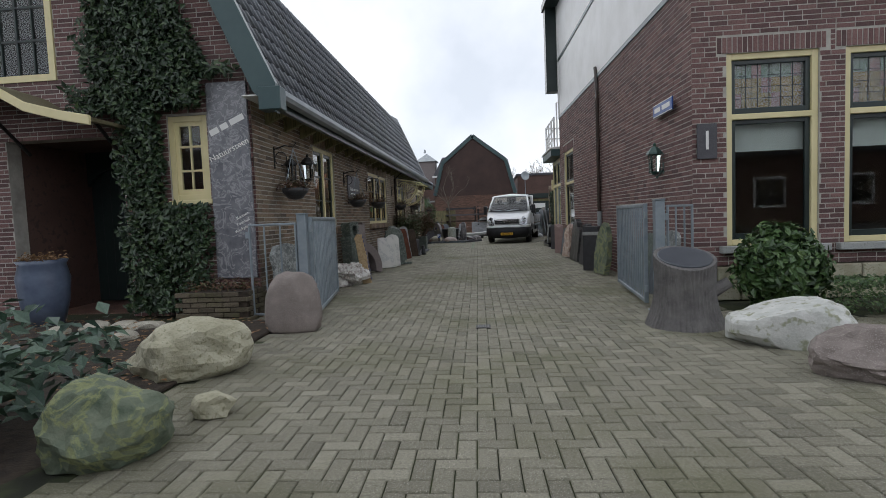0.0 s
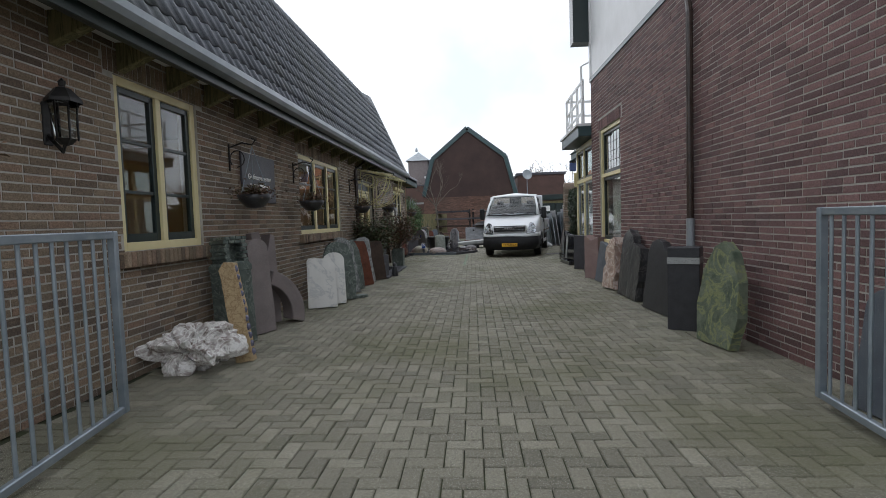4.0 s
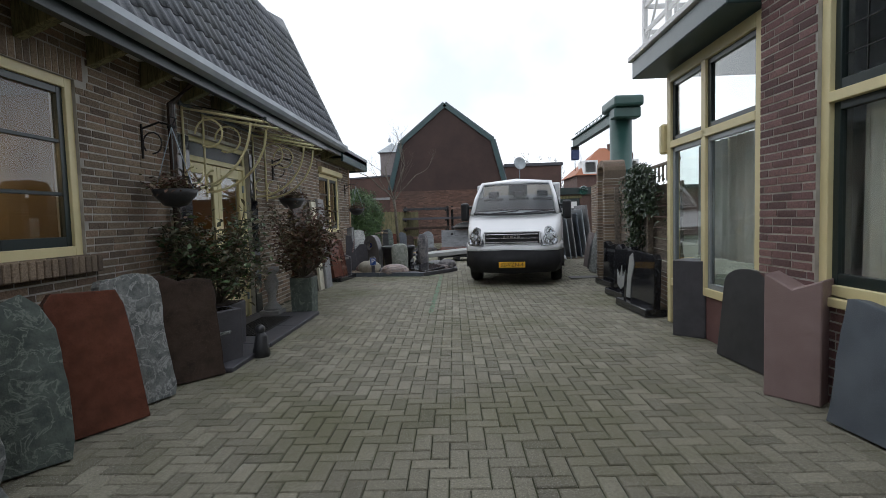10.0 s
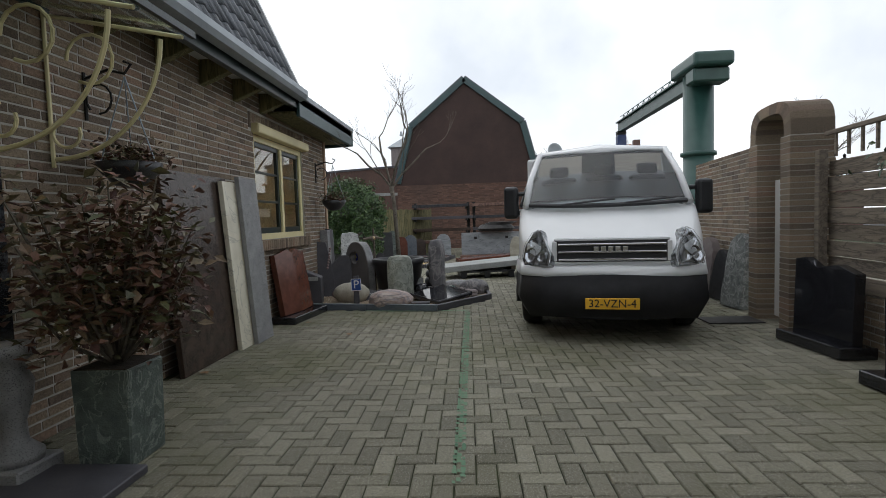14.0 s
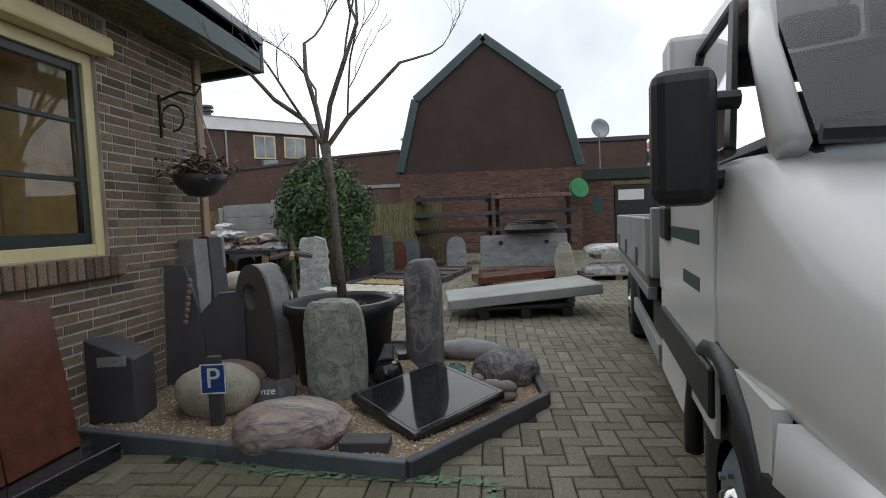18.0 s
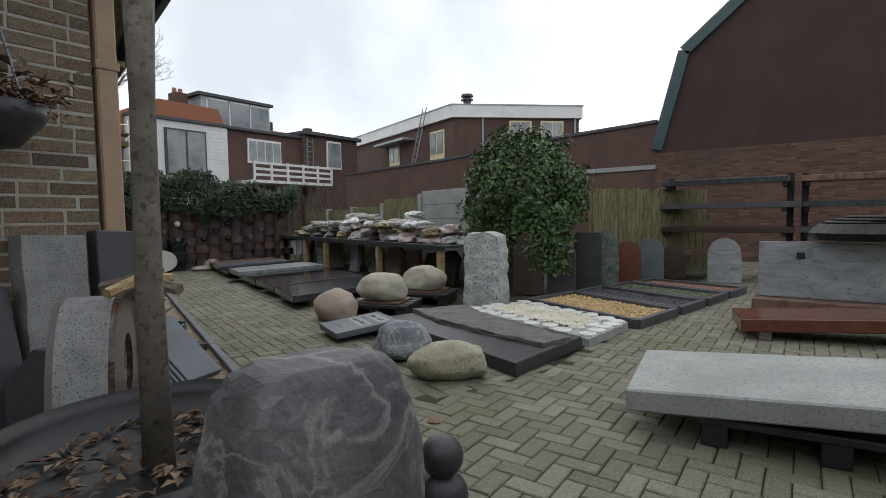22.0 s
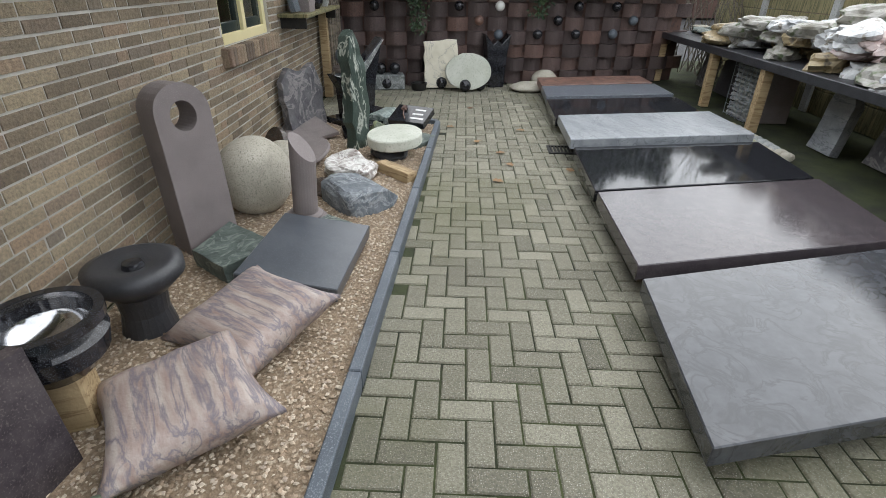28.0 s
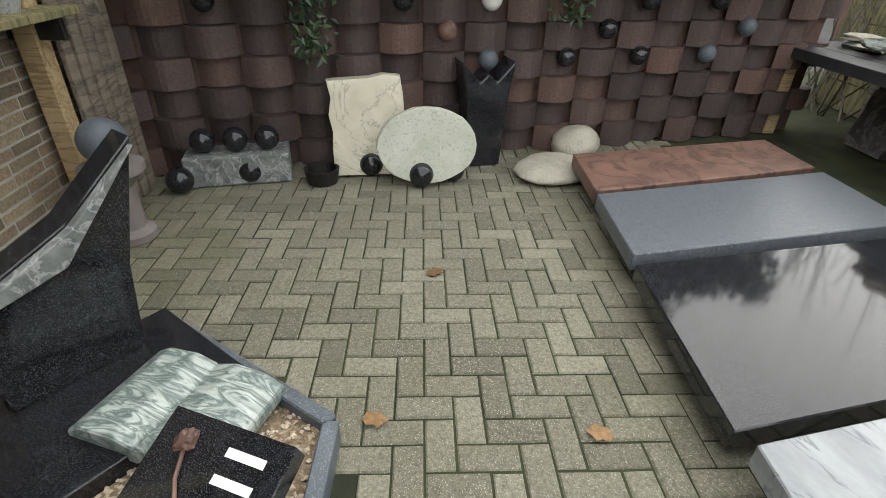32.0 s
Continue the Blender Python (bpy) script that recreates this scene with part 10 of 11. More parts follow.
part("window_frame", boxes([(6.8, 8.7, -0.07, -0.05, 1.75, 1.83), (6.8, 8.7, -0.07, -0.05, 1.07, 1.15), (6.8, 6.9, -0.07, -0.05, 1.15, 1.75), (8.6, 8.7, -0.07, -0.05, 1.15, 1.75), (7.7, 7.78, -0.07, -0.05, 1.15, 1.75)]), white_paint, rb_)
bf = thing("brick_flat_building", pose(0, 50, 0), "flat roofed red brick building behind the gable", "building", kind="structure")
part("wall", box(2.6, 6.3, 0, 6, 0, 4.7), far_brick, bf)
part("roof_edge", box(2.5, 6.4, -0.1, 6.1, 4.6, 4.8, 0.01), anthracite, bf)
sd = thing("satellite_dish", pose(2.72, 42.9, 2.72), "pale grey satellite dish on a thin pole", "satellite dish")
part("pole", tube([(0, 0, 0), (0, 0, 1.35)], 0.025, 8), steel, sd)
part("dish", lathe([(0, 0.0), (0.15, 0.012), (0.28, 0.045), (0.34, 0.075), (0.34, 0.085), (0.27, 0.055), (0.14, 0.022), (0, 0.012)], 24), gutter_grey, sd, smooth=True).matrix_local = pose(-0.02, -0.12, 1.35, 80, 0, 20)
part("feed_arm", tube([(0, -0.1, 1.1), (-0.1, -0.42, 1.2)], 0.012, 6), steel, sd)
hs_ = thing("hose_reel", pose(1.75, 41.6, 2.0), "green hose reel on the gable wall", "hose reel")
part("reel", lathe([(0, 0), (0.3, 0.02), (0.34, 0.1), (0.3, 0.18), (0, 0.2)], 24), bucket_green, hs_).matrix_local = pose(0, 0, 0, 80, 0, 20)
part("bracket", box(-0.03, 0.03, 0.0, 0.36, -0.03, 0.03), iron, hs_)
fl_ = thing("round_lamp", pose(6.05, 42.75, 2.55), "round teal float hung at the shed corner", "float")
part("float", lathe([(0, -0.24)] + [(0.24 * math.sin(math.pi * i / 10), -0.24 * math.cos(math.pi * i / 10)) for i in range(1, 10)] + [(0, 0.24)], 20), teal_glass, fl_, smooth=True)
part("hook", tube([(0, 0, 0.22), (0, 0.1, 0.3), (0, 0.3, 0.3)], 0.012, 6), iron, fl_)
# red roofed house to the north-east
rh = thing("roof_house", pose(26.7, 110.8, -1.0) @ Matrix.Scale(1.8, 4), "far house with a red tiled hipped roof and white dormers", "house", kind="structure")
part("wall", box(-3.2, 3.0, 0, 7, 0, 5.2), far_brick, rh)
bm = bmesh.new()
q = [bm.verts.new(c) for c in ((-3.5, -0.3, 5.2), (3.3, -0.3, 5.2), (3.3, 7.3, 5.2), (-3.5, 7.3, 5.2), (-0.3, 2.5, 8.2), (0.4, 2.5, 8.2))]
for f in ((0, 1, 5, 4), (1, 2, 5), (2, 3, 4, 5), (3, 0, 4), (3, 2, 1, 0)):
    bm.faces.new([q[i] for i in f])
part("roof", bm, orange_tile, rh)
for x in (-1.9, 2.2):
    dm_ = part("dormer", box(x - 0.75, x + 0.75, -0.2, 2.0, 5.3, 6.7, 0.02), white_paint, rh)
    part("pane", box(x - 0.5, x + 0.5, -0.23, -0.2, 5.5, 6.5), window_glass, dm_)
for x, z in ((0.9, 8.6), (2.9, 7.6)):
    part("chimney", box(x - 0.3, x + 0.3, 2.2, 2.8, 6.5, z, 0.02), far_brick, rh)
# domed house behind the gable
dh = thing("dome_house", pose(-8.2, 72, 0), "far grey house with a small pyramid roofed tower", "house", kind="structure")
part("tower", box(-1.1, 1.3, 0, 2.4, 0, 8.7), lilac_stone, dh)
bm = bmesh.new()
q = [bm.verts.new(c) for c in ((-1.4, -0.3, 8.7), (1.6, -0.3, 8.7), (1.6, 2.7, 8.7), (-1.4, 2.7, 8.7), (0.1, 1.2, 9.9))]
for f in ((0, 1, 4), (1, 2, 4), (2, 3, 4), (3, 0, 4), (3, 2, 1, 0)):
    bm.faces.new([q[i] for i in f])
part("roof", bm, gutter_grey, dh)
part("finial", lathe([(0, 9.8), (0.18, 9.85), (0.12, 10.2), (0, 10.35)], 12), gutter_grey, dh)
part("wall", box(1.3, 9.0, -1, 5, 0, 6.6), far_brick, dh)
part("roof_slope", prism([(1.1, 6.6), (9.2, 6.6), (8.6, 9.0), (2.4, 9.0)], -1.2, 5.2), anthracite, dh)
part("gutter", box(1.0, 9.2, -1.3, -1.1, 6.4, 6.65), white_paint, dh)
# garden walls
gw = thing("wall_garden_north", pose(-4.13, 42.2, 0, 0, 0, 177), "tall brown brick garden wall with a darker coping", "wall", kind="structure")
part("wall", prism([(0, 0), (12.5, 0), (12.5, 2.95), (7.0, 3.15), (2.6, 3.45), (0, 3.55)], -0.15, 0.15), far_brick, gw)
part("coping", prism([(0, 3.55), (2.6, 3.45), (7.0, 3.15), (12.5, 2.95), (12.5, 3.03), (7.0, 3.23), (2.6, 3.53), (0, 3.63)], -0.2, 0.2), anthracite, gw)
part("band", box(0, 4.0, 0.15, 0.19, 2.35, 2.47, 0.004), concrete, gw)
cw = thing("wall_concrete_panels", RM, "mossy concrete panel wall behind the bench", "wall", kind="structure")
for k in range(6):
    u0, hgt = -0.8 + k * 1.6, (1.78, 1.72, 1.6, 1.45, 1.4, 1.38)[k]
    part("post", box(u0 - 0.06, u0 + 0.06, -1.32, -1.18, 0, hgt + 0.06, 0.006), concrete, cw)
    n = int(hgt / 0.25)
    for j in range(n):
        part("panel", box(u0 + 0.06, u0 + 1.54, -1.28, -1.22, j * hgt / n, (j + 1) * hgt / n - 0.008, 0.004), wood_green if k > 1 else concrete, cw)
# flat roofed house beyond the wall
fh = thing("flat_roof_house", pose(-17.9, 52.4, 0), "flat roofed brown brick house with a white roof band", "house", kind="structure")
part("wall", plate([(0, 0), (5.5, 5.2), (0, 13), (-14.7, 5.6)], 0, 6.9), far_brick, fh)
part("roof_band", plate([(0.02, -0.25), (5.75, 5.15), (0, 13.2), (-14.9, 5.45)], 6.9, 7.6), white_paint, fh)
part("roof_trim", plate([(0.02, -0.3), (5.82, 5.15), (0, 13.3), (-15.0, 5.45)], 7.6, 7.66), gutter_grey, fh)
fr = pose(0, 0, 0, 0, 0, math.degrees(math.atan2(5.2, 5.5)))
for x, w, z0 in ((3.3, 1.35, 5.3), (5.2, 1.4, 5.4)):
    wv_ = part("window", box(x, x + w, -0.06, 0.1, z0, 6.75, 0.01), cream, fh)
    wv_.matrix_local = fr
    part("pane", box(x + 0.1, x + w * 0.48, -0.09, -0.06, z0 + 0.1, 6.65), far_pane, wv_)
    part("pane", box(x + w * 0.54, x + w - 0.1, -0.09, -0.06, z0 + 0.1, 6.65), far_pane, wv_)
part("air_unit", box(3.7, 4.6, -0.5, -0.06, 4.5, 5.2, 0.02), gutter_grey, fh).matrix_local = fr
for x in (1.7, 7.3):
    part("downpipe", tube([(x, -0.1, 0), (x, -0.1, 7.5)], 0.06, 8), gutter_grey, fh).matrix_local = fr
fl2 = pose(0, 0, 0, 0, 0, math.degrees(math.atan2(5.6, -14.7)) + 180)
for x, w in ((-2.6, 1.6), (-8.2, 1.5)):
    wv_ = part("window", box(x, x + w, -0.06, 0.1, 4.6, 6.4, 0.01), cream, fh)
    wv_.matrix_local = fl2
    for j in range(2):
        part("pane", box(x + 0.1 + j * w * 0.48, x + w * 0.45 + j * w * 0.48, -0.09, -0.06, 5.0, 6.3), far_pane, wv_)
part("roof_ledge", box(-9.0, -4.6, -0.9, 0.0, 6.2, 6.35, 0.01), gutter_grey, fh).matrix_local = fl2
ch = part("flue", lathe([(0, 7.6), (0.22, 7.6), (0.22, 7.95), (0.36, 7.97), (0.36, 8.05), (0.2, 8.07), (0.2, 8.17), (0.38, 8.19), (0.32, 8.32), (0, 8.34)], 14), anthracite, fh)
ch.location = (0.35, 0.9, 0)
lad = part("ladder", tube([(-3.6, -0.9, 4.2), (-2.9, -0.35, 7.9)], 0.035, 6), steel, fh)
lad.matrix_local = fl2
part("ladder_rail", tube([(-3.15, -0.9, 4.2), (-2.45, -0.35, 7.9)], 0.035, 6), steel, lad)
for j in range(10):
    part("rung", tube([(-3.6 + j * 0.07, -0.9 + j * 0.055, 4.4 + j * 0.36), (-3.15 + j * 0.07, -0.9 + j * 0.055, 4.4 + j * 0.36)], 0.02, 5), steel, lad)
# white house with scaffolding
XH = pose(-25.2, 0, 0, 0, 0, 90)
wh = thing("white_house", XH, "white boarded house with an orange tiled roof", "house", kind="structure")
part("wall", box(38.0, 42.55, 0, 6, 0, 5.85), white_paint, wh)
for j in range(20):
    part("cladding_board", box(37.97, 42.57, -0.03, 0.0, 2.2 + j * 0.18, 2.37 + j * 0.18, 0.006), white_paint, wh)
part("roof_band", box(37.9, 42.6, -0.15, 6, 5.85, 6.0, 0.01), anthracite, wh)
part("roof", prism([(37.6, 5.95), (43.0, 6.0), (42.6, 6.9), (39.6, 6.95)], 0.8, 6), orange_tile, wh)
part("lower_wall", box(32.0, 37.97, 0.9, 6, 0, 4.7), far_brick, wh)
part("lower_roof", prism([(31.6, 4.7), (37.95, 4.7), (37.95, 6.1), (36.2, 5.75), (33.5, 5.1)], 0.6, 5.0), orange_tile, wh)
wv_ = part("window", box(39.4, 41.4, -0.1, 0.0, 3.3, 5.5, 0.01), anthracite, wh)
for j in range(2):
    part("pane", box(39.5 + j * 0.95, 40.35 + j * 0.95, -0.13, -0.1, 3.4, 5.4), far_pane, wv_)
for k in range(3):
    wv_ = part("window", box(34.7 + k * 1.05, 35.55 + k * 1.05, 0.82, 0.9, 3.7, 4.6, 0.01), white_paint, wh)
    part("pane", box(34.8 + k * 1.05, 35.45 + k * 1.05, 0.79, 0.82, 3.8, 4.5), far_pane, wv_)
part("chimney", box(40.75, 41.4, 1.5, 2.2, 6.4, 7.6, 0.02), far_brick, wh)
for x in (40.9, 41.2):
    part("chimney_pot", lathe([(0, 7.6), (0.12, 7.6), (0.1, 7.85), (0, 7.85)], 10), terracotta, wh).location = (x, 1.85, 0)
bh = thing("brick_terrace_house", XH, "dark brick terrace house with a grey dormer and white balcony", "house", kind="structure")
part("wall", box(42.6, 47.3, 0.2, 6, 0, 5.85), far_brick, bh)
part("wing", box(47.3, 51.6, -0.1, 6, 0, 6.1), far_brick, bh)
part("roof_band", box(42.6, 47.3, 0.0, 6, 5.85, 6.0, 0.01), anthracite, bh)
part("wing_band", box(47.2, 51.8, -0.35, 6, 6.1, 6.3, 0.01), anthracite, bh)
part("roof", prism([(46.1, 6.0), (48.6, 6.0), (48.0, 6.45), (46.5, 6.45)], 2.0, 6), orange_tile, bh)
dm2 = part("dormer", box(41.8, 45.85, 1.0, 5, 6.0, 7.55, 0.02), gutter_grey, bh)
part("dormer_roof", box(41.6, 46.0, 0.85, 5, 7.55, 7.7), anthracite, dm2)
for j in range(3):
    part("pane", box(42.15 + j * 1.24, 43.25 + j * 1.24, 0.95, 1.0, 6.15, 7.4), far_pane, dm2)
    part("pane_frame", boxes([(42.1 + j * 1.24, 43.3 + j * 1.24, 0.96, 0.99, 7.4, 7.47), (42.08 + j * 1.24, 42.15 + j * 1.24, 0.96, 0.99, 6.1, 7.47)]), white_paint, dm2)
for x, w, z0, z1, n in ((43.8, 2.1, 4.2, 5.5, 4), (49.0, 1.15, 4.2, 5.9, 1)):
    y0 = 0.1 if n > 1 else -0.2
    wv_ = part("window", box(x, x + w, y0, y0 + 0.1, z0, z1, 0.01), white_paint, bh)
    for j in range(n):
        part("pane", box(x + 0.08 + j * (w - 0.08) / n, x + (j + 1) * (w - 0.08) / n, y0 - 0.03, y0, z0 + 0.12, z1 - 0.12), far_pane, wv_)
bal = part("balcony", box(43.1, 48.3, -1.4, 0.2, 3.05, 3.2), white_paint, bh)
for j in range(3):
    part("rail", box(43.1, 48.3, -1.42, -1.34, 3.4 + j * 0.3, 3.52 + j * 0.3), white_paint, bal)
for j in range(6):
    part("baluster", box(43.1 + j * 1.02, 43.2 + j * 1.02, -1.44, -1.34, 3.2, 4.15), white_paint, bal)
part("wall_ladder", boxes([(47.5, 47.55, -0.2, -0.1, 4.0, 5.9), (47.9, 47.95, -0.2, -0.1, 4.0, 5.9)] + [(47.55, 47.9, -0.18, -0.12, 4.2 + j * 0.3, 4.24 + j * 0.3) for j in range(6)]), steel, bh)
for x in (46.6, 49.6):
    part("chimney", box(x, x + 0.45, 2.4, 2.85, 6.3, 7.05, 0.02), far_brick, bh)
sc = thing("scaffolding", XH @ pose(34.2, -1.0, 0), "white scaffolding frame in front of the house", "scaffolding")
for x in (0.0, 1.2, 2.4, 3.6):
    for y in (0, 0.8):
        part("upright", tube([(x, y, 0), (x, y, 5.3 + 0.25 * (x > 2))], 0.035, 6), white_paint, sc)
for z in (2.9, 3.7, 4.5, 5.2):
    part("ledger", tube([(0, 0, z), (3.6, 0, z)], 0.03, 6), white_paint, sc)
for z in (3.3, 4.9):
    part("deck", box(0, 3.6, 0, 0.8, z - 0.08, z - 0.03), wood_grey, sc)
for k in range(3):
    part("brace", tube([(k * 1.2, 0, 2.9 + k * 0.3), (k * 1.2 + 1.1, 0, 4.4 + k * 0.3)], 0.025, 6), white_paint, sc)
bare_tree("bare_tree", pose(-31.0, 36.3, 0) @ Matrix.Scale(1.2, 4), ([(0, 0, 0), (0.1, 0, 1.8), (0.1, 0.1, 3.6)], [0.3, 0.25, 0.21]), [((0.1, 0.1, 3.4), (0.2, -0.5, 1), 2.6, 0.12), ((0.1, 0.1, 3.5), (0.1, 0.15, 1), 3.2, 0.13), ((0.1, 0.1, 3.3), (-0.1, 0.7, 0.9), 2.8, 0.12), ((0.1, 0.1, 3.0), (0, -0.9, 0.8), 2.5, 0.1), ((0.1, 0.1, 3.2), (0.3, 1.1, 0.75), 2.6, 0.1), ((0.1, 0.1, 3.3), (-0.6, -0.2, 0.9), 2.6, 0.1)], 7, 15, "large bare winter tree beyond the garden", 0.011, 0.4, 0.22, 0.74)
for n, (x, y, h) in enumerate(((9.5, 82, 8.5), (12.5, 84, 8.0), (6.5, 85, 9.0), (24.0, 60, 9.0))):
    bare_tree("bare_tree", pose(x, y, 0), ([(0, 0, 0), (0, 0, h * 0.35)], [0.3, 0.22]), [((0, 0, h * 0.33), (0.4, 0, 1), h * 0.25, 0.12), ((0, 0, h * 0.33), (-0.5, 0.1, 1), h * 0.25, 0.12), ((0, 0, h * 0.3), (0, 0.3, 1), h * 0.27, 0.12)], 5, 20 + n, "bare winter tree far beyond the roofs", 0.02, 0.5, 0.2, 0.72)


def shrub_stems(name, m, count, height, spread, seed, label):
    t = thing(name, m, label, "shrub")
    rnd = random.Random(seed)
    bm = bmesh.new()
    for _ in range(count):
        x, y = rnd.uniform(-spread, spread), rnd.uniform(-0.4, 0.4)
        d = Vector((rnd.gauss(0, 0.3), rnd.gauss(0, 0.3), 1))
        p = Vector((x, y, 0))
        tube([p, p + d * height * 0.5 + Vector((rnd.gauss(0, 0.1), rnd.gauss(0, 0.1), 0)), p + d * height * rnd.uniform(0.8, 1.0)], [0.012, 0.008, 0.004], 3, bm)
    part("branching", bm, bark, t)
    return t


shrub_stems("bare_shrub", pose(-13.5, 37.6, 0.0, 0, 0, 20), 160, 2.4, 1.8, 4, "bare twiggy shrub behind the bench")
# plain closure of the street behind the walk
st = thing("street_houses", pose(0, -14, 0), "plain brick houses across the street", "house", kind="structure")
part("wall", box(-30, 30, -8, 0, 0, 4.0), far_brick, st)
part("roof", prism([(-30, 4.0), (30, 4.0), (29, 6.0), (-29, 6.0)], -8, 0.3), tile_mat, st)
for k in range(12):
    wv_ = part("window", box(-28 + k * 4.8, -26.2 + k * 4.8, 0.0, 0.06, 1.0, 2.8, 0.01), white_paint, st)
    part("pane", box(-27.85 + k * 4.8, -26.35 + k * 4.8, 0.06, 0.08, 1.15, 2.65), window_glass, wv_)

# ---- street front of the workshop ----
FX = pose(0, 10.2, 0)
mp = thing("marble_sign", FX @ pose(-3.69, -0.03, 0.5), "tall grey veined marble sign panel with white lettering", "sign")
part("panel", box(-0.28, 0.28, -0.02, 0.026, 0, 2.62, 0.004), sign_marble, mp)
sl_ = pose(0, -0.024, 0, 90, 0, 0)
for bx0, bw_ in ((-0.19, 0.13), (-0.05, 0.11), (0.13, 0.21)):
    part("name_bar", box(-bw_ / 2, bw_ / 2, -0.0235, -0.0205, -0.04, 0.04, 0.001), ink_white, mp).matrix_local = pose(bx0, 0, 2.06 + bx0 * 0.45, 0, -24, 0)
lettering("Natuursteen", 0.118, ink_white, mp, pose(0, -0.024, 1.72, 0, -24, 0) @ pose(0, 0, 0, 90, 0, 0))
for k, txt in enumerate(("Kantoor", "Toonzaal", "Werkplaats")):
    lettering(txt, 0.055, ink_white, mp, pose(0.13, -0.024, 0.84 - k * 0.085, 0, -24, 0) @ pose(0, 0, 0, 90, 0, 0))


def front_ivy(rnd):
    while True:
        x, z = rnd.uniform(-5.75, -3.5), rnd.uniform(0.1, 5.6)
        if x > -4.02 and z < 3.2 and not (z < 0.4):
            continue
        if -4.62 < x < -3.98 and 1.5 < z < 2.8:
            continue
        if x < -5.15 and z < 2.75:
            continue
        if x < -5.55 and z > 3.1:
            continue
        if z < 0.9 and x > -4.6 and rnd.random() < 0.5:
            continue
        if z > 3.3 and x > -3.9 + (z - 3.3) * -0.42:
            continue
        return (x, -0.03 - rnd.random() * 0.34 * (0.4 + 0.6 * abs(math.sin(x * 4 + z * 3))), z), (0, -1, 0.25)


ivy("climbing_ivy", 15000, front_ivy, 0.09, leaf_ivy, FX, "thick dark ivy climbing the street gable", 81, [[(-4.9, -0.05, 0), (-4.85, -0.06, 1.0), (-4.7, -0.06, 2.6), (-4.6, -0.05, 4.2)], [(-4.8, -0.05, 0.8), (-5.1, -0.06, 2.0), (-5.4, -0.05, 3.2)]])
# curved canopy over the entrance
cy = thing("entrance_canopy", FX, "curved mossy canopy with a cream edge over the entrance", "canopy")
arcp = [(-8.4, 2.7), (-8.0, 2.95), (-7.4, 3.14), (-6.8, 3.18), (-6.3, 3.0), (-5.9, 2.76), (-5.4, 2.62), (-5.05, 2.55)]
part("canopy_top", prism(arcp + [(x, z + 0.05) for x, z in arcp[::-1]], -0.75, -0.0, 0.004), leaf_dull, cy, "mossy green canopy top")
part("canopy_edge", prism([(x, z - 0.05) for x, z in arcp] + [(x, z + 0.07) for x, z in arcp[::-1]], -0.8, -0.755, 0.006), cream, cy)
for k in range(3):
    part("bracket", tube([(-7.9 + k * 1.3, 0, 2.3), (-7.9 + k * 1.3, -0.5, 2.72)], 0.025, 6), iron, cy)
porch = thing("entrance_porch", FX, "deep dark brick porch before the entrance doors", "porch", kind="structure")
part("side_wall", box(-7.15, -6.955, 0.23, 1.9, 0, 2.7), far_brick, porch)
part("side_wall", box(-5.245, -5.05, 0.23, 1.9, 0, 2.7), far_brick, porch)
part("vault", box(-6.95, -5.25, 0.23, 1.9, 2.52, 2.7), far_brick, porch)
part("back_wall", box(-7.15, -5.05, 1.905, 2.0, 0, 2.7), far_brick, porch)
ed = thing("entrance_doors", FX @ pose(-6.25, 1.5, 0), "dark green boarded double doors deep in the porch", "door")
for k in range(2):
    dl_ = part("door_leaf", box(-0.85 + k * 0.85, -0.005 + k * 0.85, 0, 0.06, 0.01, 2.54, 0.006), dark_green, ed)
    for j in range(5):
        part("board_joint", box(-0.7 + k * 0.85 + j * 0.16, -0.692 + k * 0.85 + j * 0.16, -0.004, 0.002, 0.05, 2.5), black_matt, dl_)
arcd = arch_top(1.7, 2.3, 0.75, 12)
bm = bmesh.new()
fr_o = [(-0.95, 2.62), (0.95, 2.62)] + [(x * 1.0, z) for x, z in arcd[2:]]
part("arch_infill", prism([(0.86, 2.58)] + [(x, z) for x, z in arcd[2:]] + [(-0.86, 2.58)], -0.08, -0.02), dark_green, ed)
pot = thing("glazed_pot", pose(-6.15, 9.75, 0.0), "tall blue grey glazed pot with dry plants", "pot")
part("pot", lathe([(0, 0), (0.2, 0), (0.27, 0.3), (0.3, 0.62), (0.26, 0.8), (0.29, 0.86), (0.24, 0.86), (0.2, 0.7), (0, 0.7)], 28), glaze, pot, smooth=True)
leaves(220, lambda rnd: ((rnd.gauss(0, 0.13), rnd.gauss(0, 0.13), 0.85 + abs(rnd.gauss(0, 0.05))), (0, 0, 1)), 0.06, dead_leaf, "plant", pot, 5)
bx = thing("brick_planter", pose(-3.72, 9.82, 0), "low mossy brick planter under the marble sign", "planter")
for r in range(6):
    for c in range(4):
        part("brick", box(-0.42 + c * 0.21 - (0.1 if r % 2 else 0), -0.22 + c * 0.21 - (0.1 if r % 2 else 0), -0.24, -0.13, 0.005 + r * 0.065, 0.058 + r * 0.065, 0.004), mossy_brick, bx)
    for c in range(2):
        part("brick", box(0.4, 0.435, -0.235 + c * 0.27 + (0.07 if r % 2 else 0), 0.025 + c * 0.27, 0.005 + r * 0.065, 0.058 + r * 0.065, 0.004), mossy_brick, bx)
part("box", box(-0.44, 0.42, -0.22, 0.3, 0, 0.385, 0.004), soil, bx)
leaves(500, lambda rnd: ((rnd.uniform(-0.4, 0.4), rnd.uniform(-0.2, 0.26), 0.4 + abs(rnd.gauss(0, 0.06))), (0, 0, 1)), 0.05, leaf_red, "heather", bx, 6)
